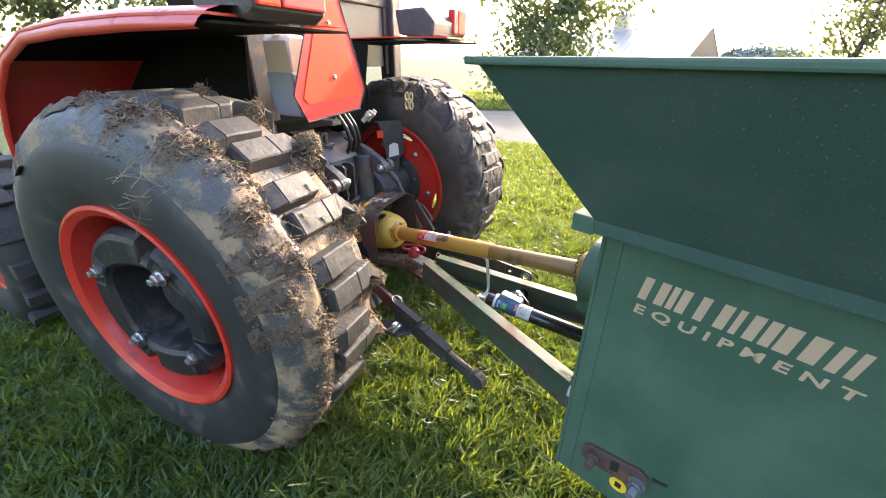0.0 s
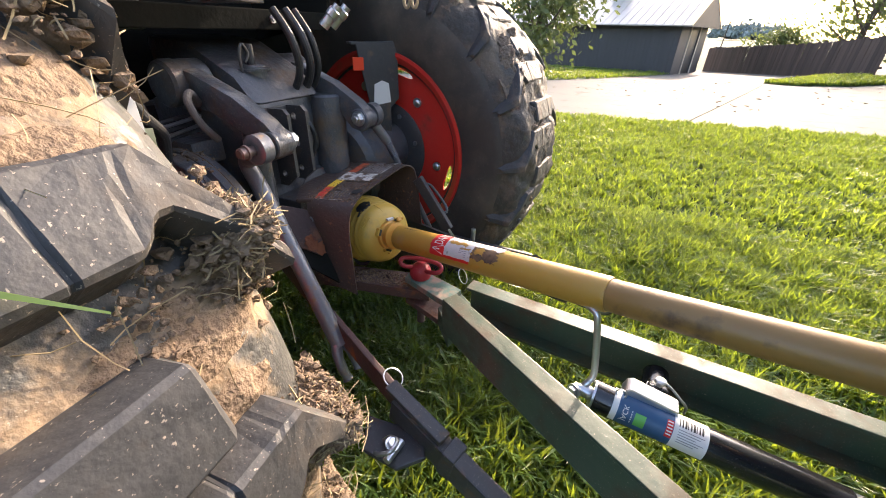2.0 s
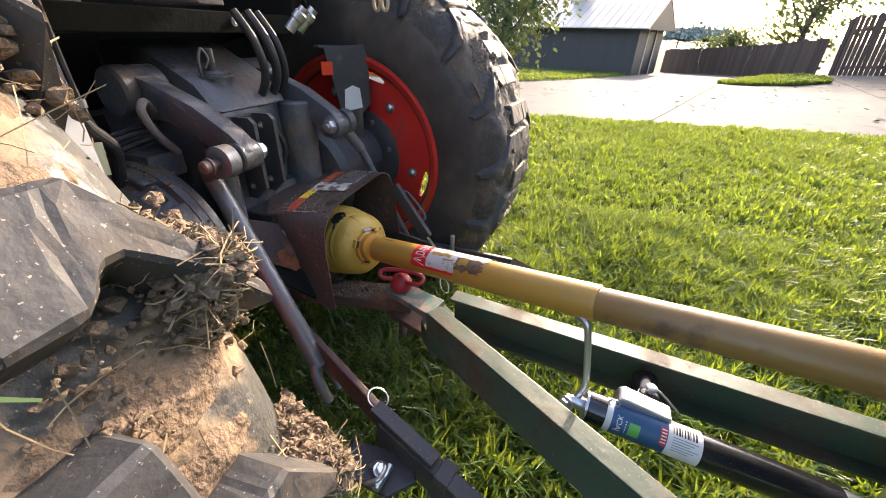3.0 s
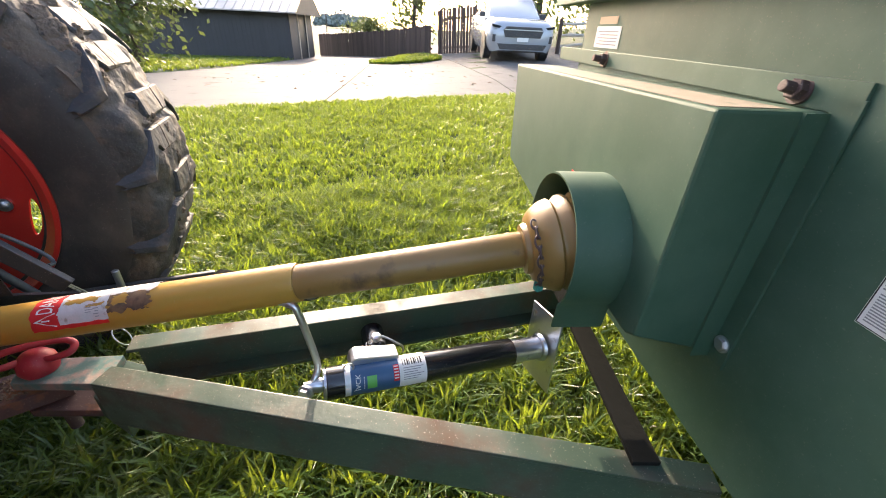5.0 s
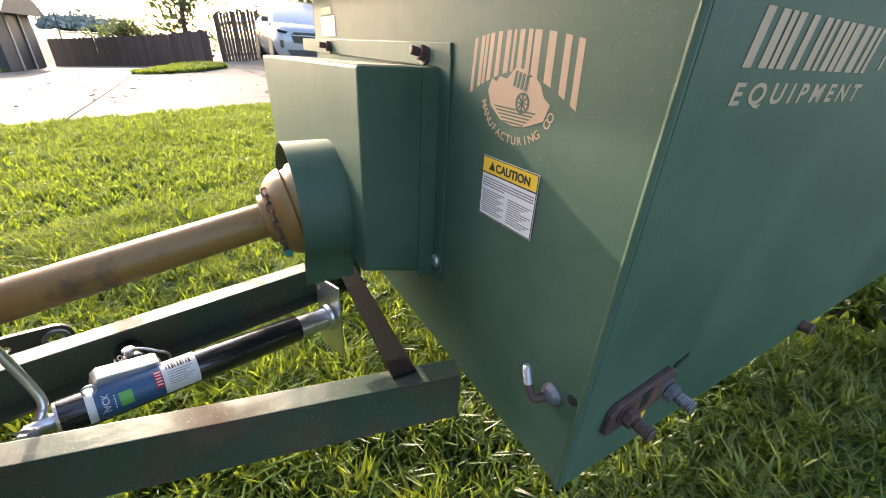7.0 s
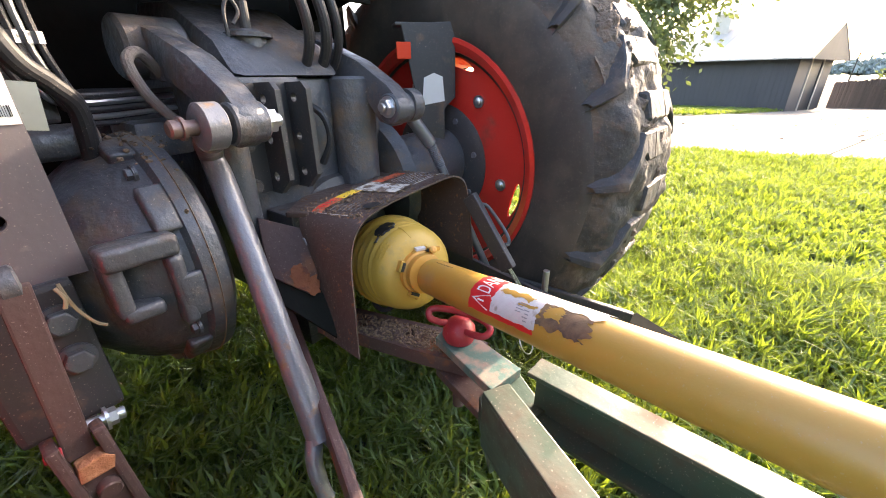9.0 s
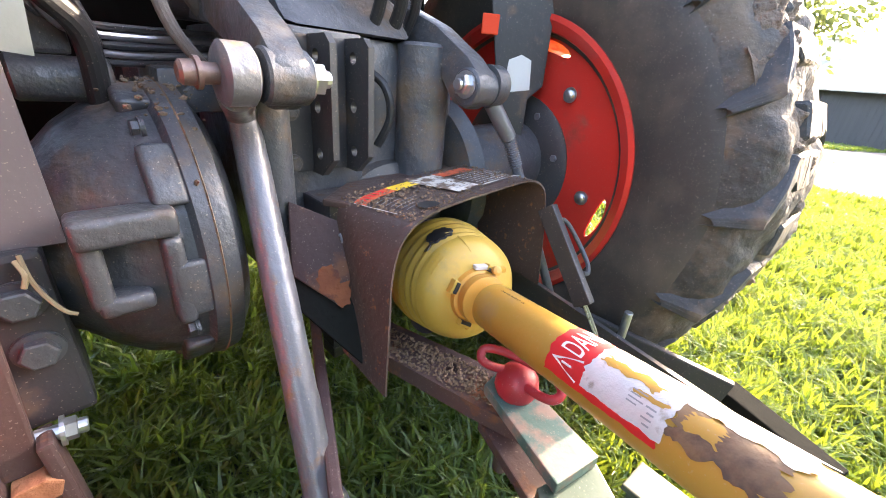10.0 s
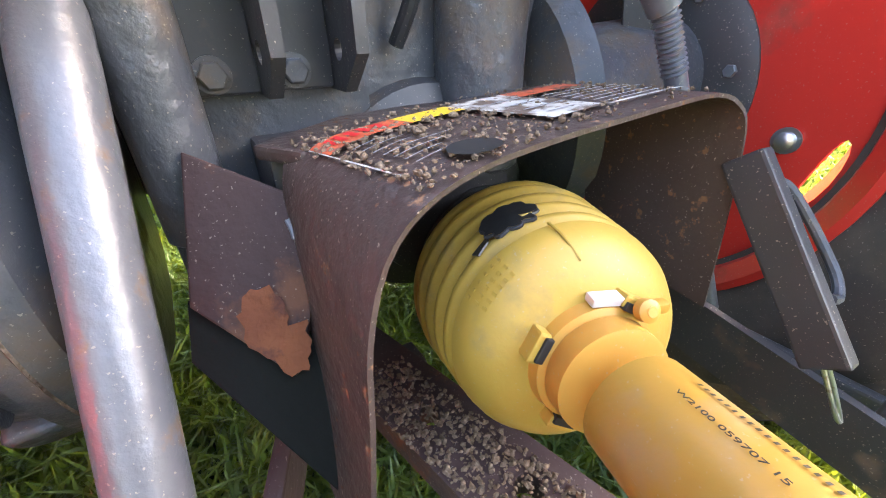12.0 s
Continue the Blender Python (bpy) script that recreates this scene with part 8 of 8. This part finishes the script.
hull([(-0.35, [(0.80, 1.05), (0.78, 1.08), (0.75, 1.10)]), (-1.05, [(0.83, 1.06), (0.70, 1.55), (0.60, 1.62)]), (-1.6, [(0.84, 1.06), (0.69, 1.60), (0.58, 1.69)]), (-2.8, [(0.84, 1.06), (0.67, 1.58), (0.56, 1.67)]), (-3.6, [(0.78, 1.06), (0.70, 1.25), (0.62, 1.32)])], "cabin", CAR_PAINT)
part("windscreen", prism([(-0.70, 1.10), (0.70, 1.10), (0.58, 1.56), (-0.58, 1.56)], "z", 0.0, 0.01, 0, Matrix(((0, -0.83 * 0 + -1.42, 0, 1.17), (1, 0, 0, 0), (0, 1, 0, 0.012), (0, 0, 0, 1)))), GLASS_DARK, car, "dark windscreen")
for s in (-1, 1):
    part("side_window", prism([(-0.95, 1.13), (-1.25, 1.50), (-2.75, 1.50), (-3.1, 1.18)], "y", 0.77 if s > 0 else -0.79, 0.79 if s > 0 else -0.77, 0.003), GLASS_DARK, car, "dark side window")
    part("mirror", boxm((-0.75, s * 0.93 - 0.09, 1.08), (-0.60, s * 0.93 + 0.09, 1.22), 0.03), DARK, car, "dark wing mirror")
    part("headlight", prism([(0.50 * s, 0.80), (0.86 * s, 0.86), (0.88 * s, 0.93), (0.52 * s, 0.86)], "x", 0.76, 0.90, 0.004), GLASS_DARK, car, "narrow headlight")
    part("fog_recess", prism([(0.60 * s, 0.50), (0.84 * s, 0.50), (0.84 * s, 0.68), (0.66 * s, 0.66)], "x", 0.70, 0.90, 0.01), DARK, car)
    for x in (0.0, -2.72):
        w = part("wheel", lathe([(-0.11, 0.05), (-0.11, 0.22), (-0.09, 0.24), (0.09, 0.24), (0.11, 0.22), (0.06, 0.05)], (x, s * 0.84, 0.345), (x, s * 2, 0.345), 28), DARK, car, "dark alloy wheel", 40)
        part("tyre", lathe([(-0.11, 0.23), (-0.12, 0.29), (-0.10, 0.345), (0.10, 0.345), (0.12, 0.29), (0.11, 0.23)], (x, s * 0.845, 0.345), (x, s * 2, 0.345), 32, False), SIDEWALL, w, "black tyre", 40)
        part("wheel_arch", lathe([(0, 0.39), (0.012, 0.39)], (x, s * 0.945, 0.36), (x, s * 2, 0.36), 32), SIDEWALL, car)
part("grille", prism([(-0.50, 0.62), (0.50, 0.62), (0.56, 0.80), (0.48, 0.88), (-0.48, 0.88), (-0.56, 0.80)], "x", 0.80, 0.945, 0.01), DARK, car, "black grille")
part("grille_bar", boxm((0.93, -0.54, 0.79), (0.955, 0.54, 0.815), 0.004), ZINC, car)
part("lower_grille", prism([(-0.62, 0.32), (0.62, 0.32), (0.70, 0.46), (-0.70, 0.46)], "x", 0.74, 0.94, 0.01), DARK, car)
part("number_plate", boxm((0.945, -0.16, 0.52), (0.958, 0.16, 0.62), 0.003), WHITE, car, "white plate")
part("bumper_trim", boxm((0.90, -0.55, 0.40), (0.935, 0.55, 0.43), 0.006), ZINC, car)

# trees and shrubs
tree("tree", (14.6, 2.3), 5.2, 2.1, 5600, 1, "leafy green tree in front of the shed lit from behind", 0.14, leaf=0.12)
tree("tree", (21.2, -8.6), 5.2, 2.2, 2600, 2, "airy green tree behind the board fence", 0.2, leaf=0.12)
tree("tree", (17.5, -13.5), 6.5, 2.8, 4200, 3, "full green tree behind the parked car", 0.12, leaf=0.15)
tree("tree", (18.0, -18.5), 7.0, 3.2, 4200, 4, "full green tree behind the rail fence", 0.1, leaf=0.15)
tree("tree", (17.5, -24.0), 7.5, 3.4, 4000, 5, "full green tree behind the rail fence", 0.1, leaf=0.16)
tree("shrub", (31.0, -8.2), 2.6, 1.5, 2200, 6, "round green shrub behind the fence", 0.05, leaf=0.12)
for k in range(7):
    tree("tree", (-16 + 5.5 * k, 27 + 3 * ((k * 5) % 3)), 8.0 + (k * 3) % 4, 3.6, 2600, 20 + k, "tall green tree at the far edge of the lawn", 0.1, leaf=0.24)
for k in range(6):
    tree("tree", (-26 + 2 * (k % 2), -20 + 8 * k), 9.0, 4.0, 2200, 40 + k, "tall green tree at the far edge of the lawn", 0.1, leaf=0.28)
for k in range(5):
    tree("tree", (-18 + 8 * k, -30 - 2 * (k % 2)), 9.0, 4.0, 2200, 60 + k, "tall green tree at the far edge of the lawn", 0.1, leaf=0.28)
# far wood on the skyline
V, F = [], []
q = random.Random(77)
for _ in range(9000):
    t = q.random()
    y = -75 + 38 * t
    x = 330 + q.gauss(0, 12)
    z = abs(q.gauss(0, 1)) * 2.6 * (0.5 + 0.5 * math.sin(3.14159 * t) ** 0.5) + 0.3 + 1.5 * math.sin(9 * t) ** 2
    s = q.uniform(0.5, 1.3)
    o = len(V)
    n = Vector((q.gauss(0, 1), q.gauss(0, 1), q.gauss(0, 1))).normalized()
    a = n.orthogonal().normalized() * s
    b = n.cross(a)
    p = Vector((x, y, z))
    V += [tuple(p - a), tuple(p - b), tuple(p + a), tuple(p + b)]
    F.append((o, o + 1, o + 2, o + 3))
# the haze of distance is mixed into the leaf colour as pale blue grey
tagged(quick("far_wood", V, F, material("haze_tinted_leaves", (0.16, 0.20, 0.20, 1), (0.2, 0.24, 0.23, 1), 0.1, 0.9)), "far wood tinted with haze on the skyline beyond the fields", "wood", kind="stuff")


# grass island in the drive and the strip before the shed
def in_poly(poly):
    def f(x, y):
        c = False
        for i in range(len(poly)):
            (x0, y0), (x1, y1) = poly[i], poly[i - 1]
            if (y0 > y) != (y1 > y) and x < (x1 - x0) * (y - y0) / (y1 - y0) + x0:
                c = not c
        return c
    return f


ISLAND = [(15.2, -4.7), (13.6, -5.2), (12.9, -6.0), (13.3, -6.9), (14.6, -7.4), (16.6, -7.6), (18.0, -7.5), (17.6, -6.6), (16.6, -5.6)]
STRIP = [(11.0, 1.2), (13.5, 0.1), (18.9, -1.7), (22.3, -2.6), (24.4, 4.0), (22, 12), (10.0, 12), (9.4, 4.0)]
for nm, poly, cnt, sd in (("island", ISLAND, 26000, 31), ("verge", STRIP, 60000, 32)):
    cxp, cyp = sum(p[0] for p in poly) / len(poly), sum(p[1] for p in poly) / len(poly)
    V = [(cxp, cyp, rise(cxp, cyp) + 0.05)]
    N_ = 8
    dense = [(poly[i][0] + (poly[(i + 1) % len(poly)][0] - poly[i][0]) * k / N_, poly[i][1] + (poly[(i + 1) % len(poly)][1] - poly[i][1]) * k / N_) for i in range(len(poly)) for k in range(N_)]
    rings = (0.25, 0.5, 0.75, 0.97, 1.0)
    for f in rings:
        V += [(cxp + (x - cxp) * f, cyp + (y - cyp) * f, rise(cxp + (x - cxp) * f, cyp + (y - cyp) * f) + (0.045 if f < 0.98 else -0.01)) for x, y in dense]
    n = len(dense)
    F = [(0, 1 + k, 1 + (k + 1) % n) for k in range(n)]
    for r_ in range(len(rings) - 1):
        F += [(1 + r_ * n + k, 1 + (r_ + 1) * n + k, 1 + (r_ + 1) * n + (k + 1) % n, 1 + r_ * n + (k + 1) % n) for k in range(n)]
    tagged(quick("grass_" + nm, V, F, SOIL), "patch of mown grass beside the concrete drive", "grass", kind="structure")
    xs, ys = [p[0] for p in poly], [p[1] for p in poly]
    fld = grass_field("lawn_grass", cnt, in_poly(poly), (min(xs), max(xs), min(ys), max(ys)), 0.06, 0.12, sd, "bright green grass on a patch beside the drive", 0.016)
    fld.location.z = 0.04
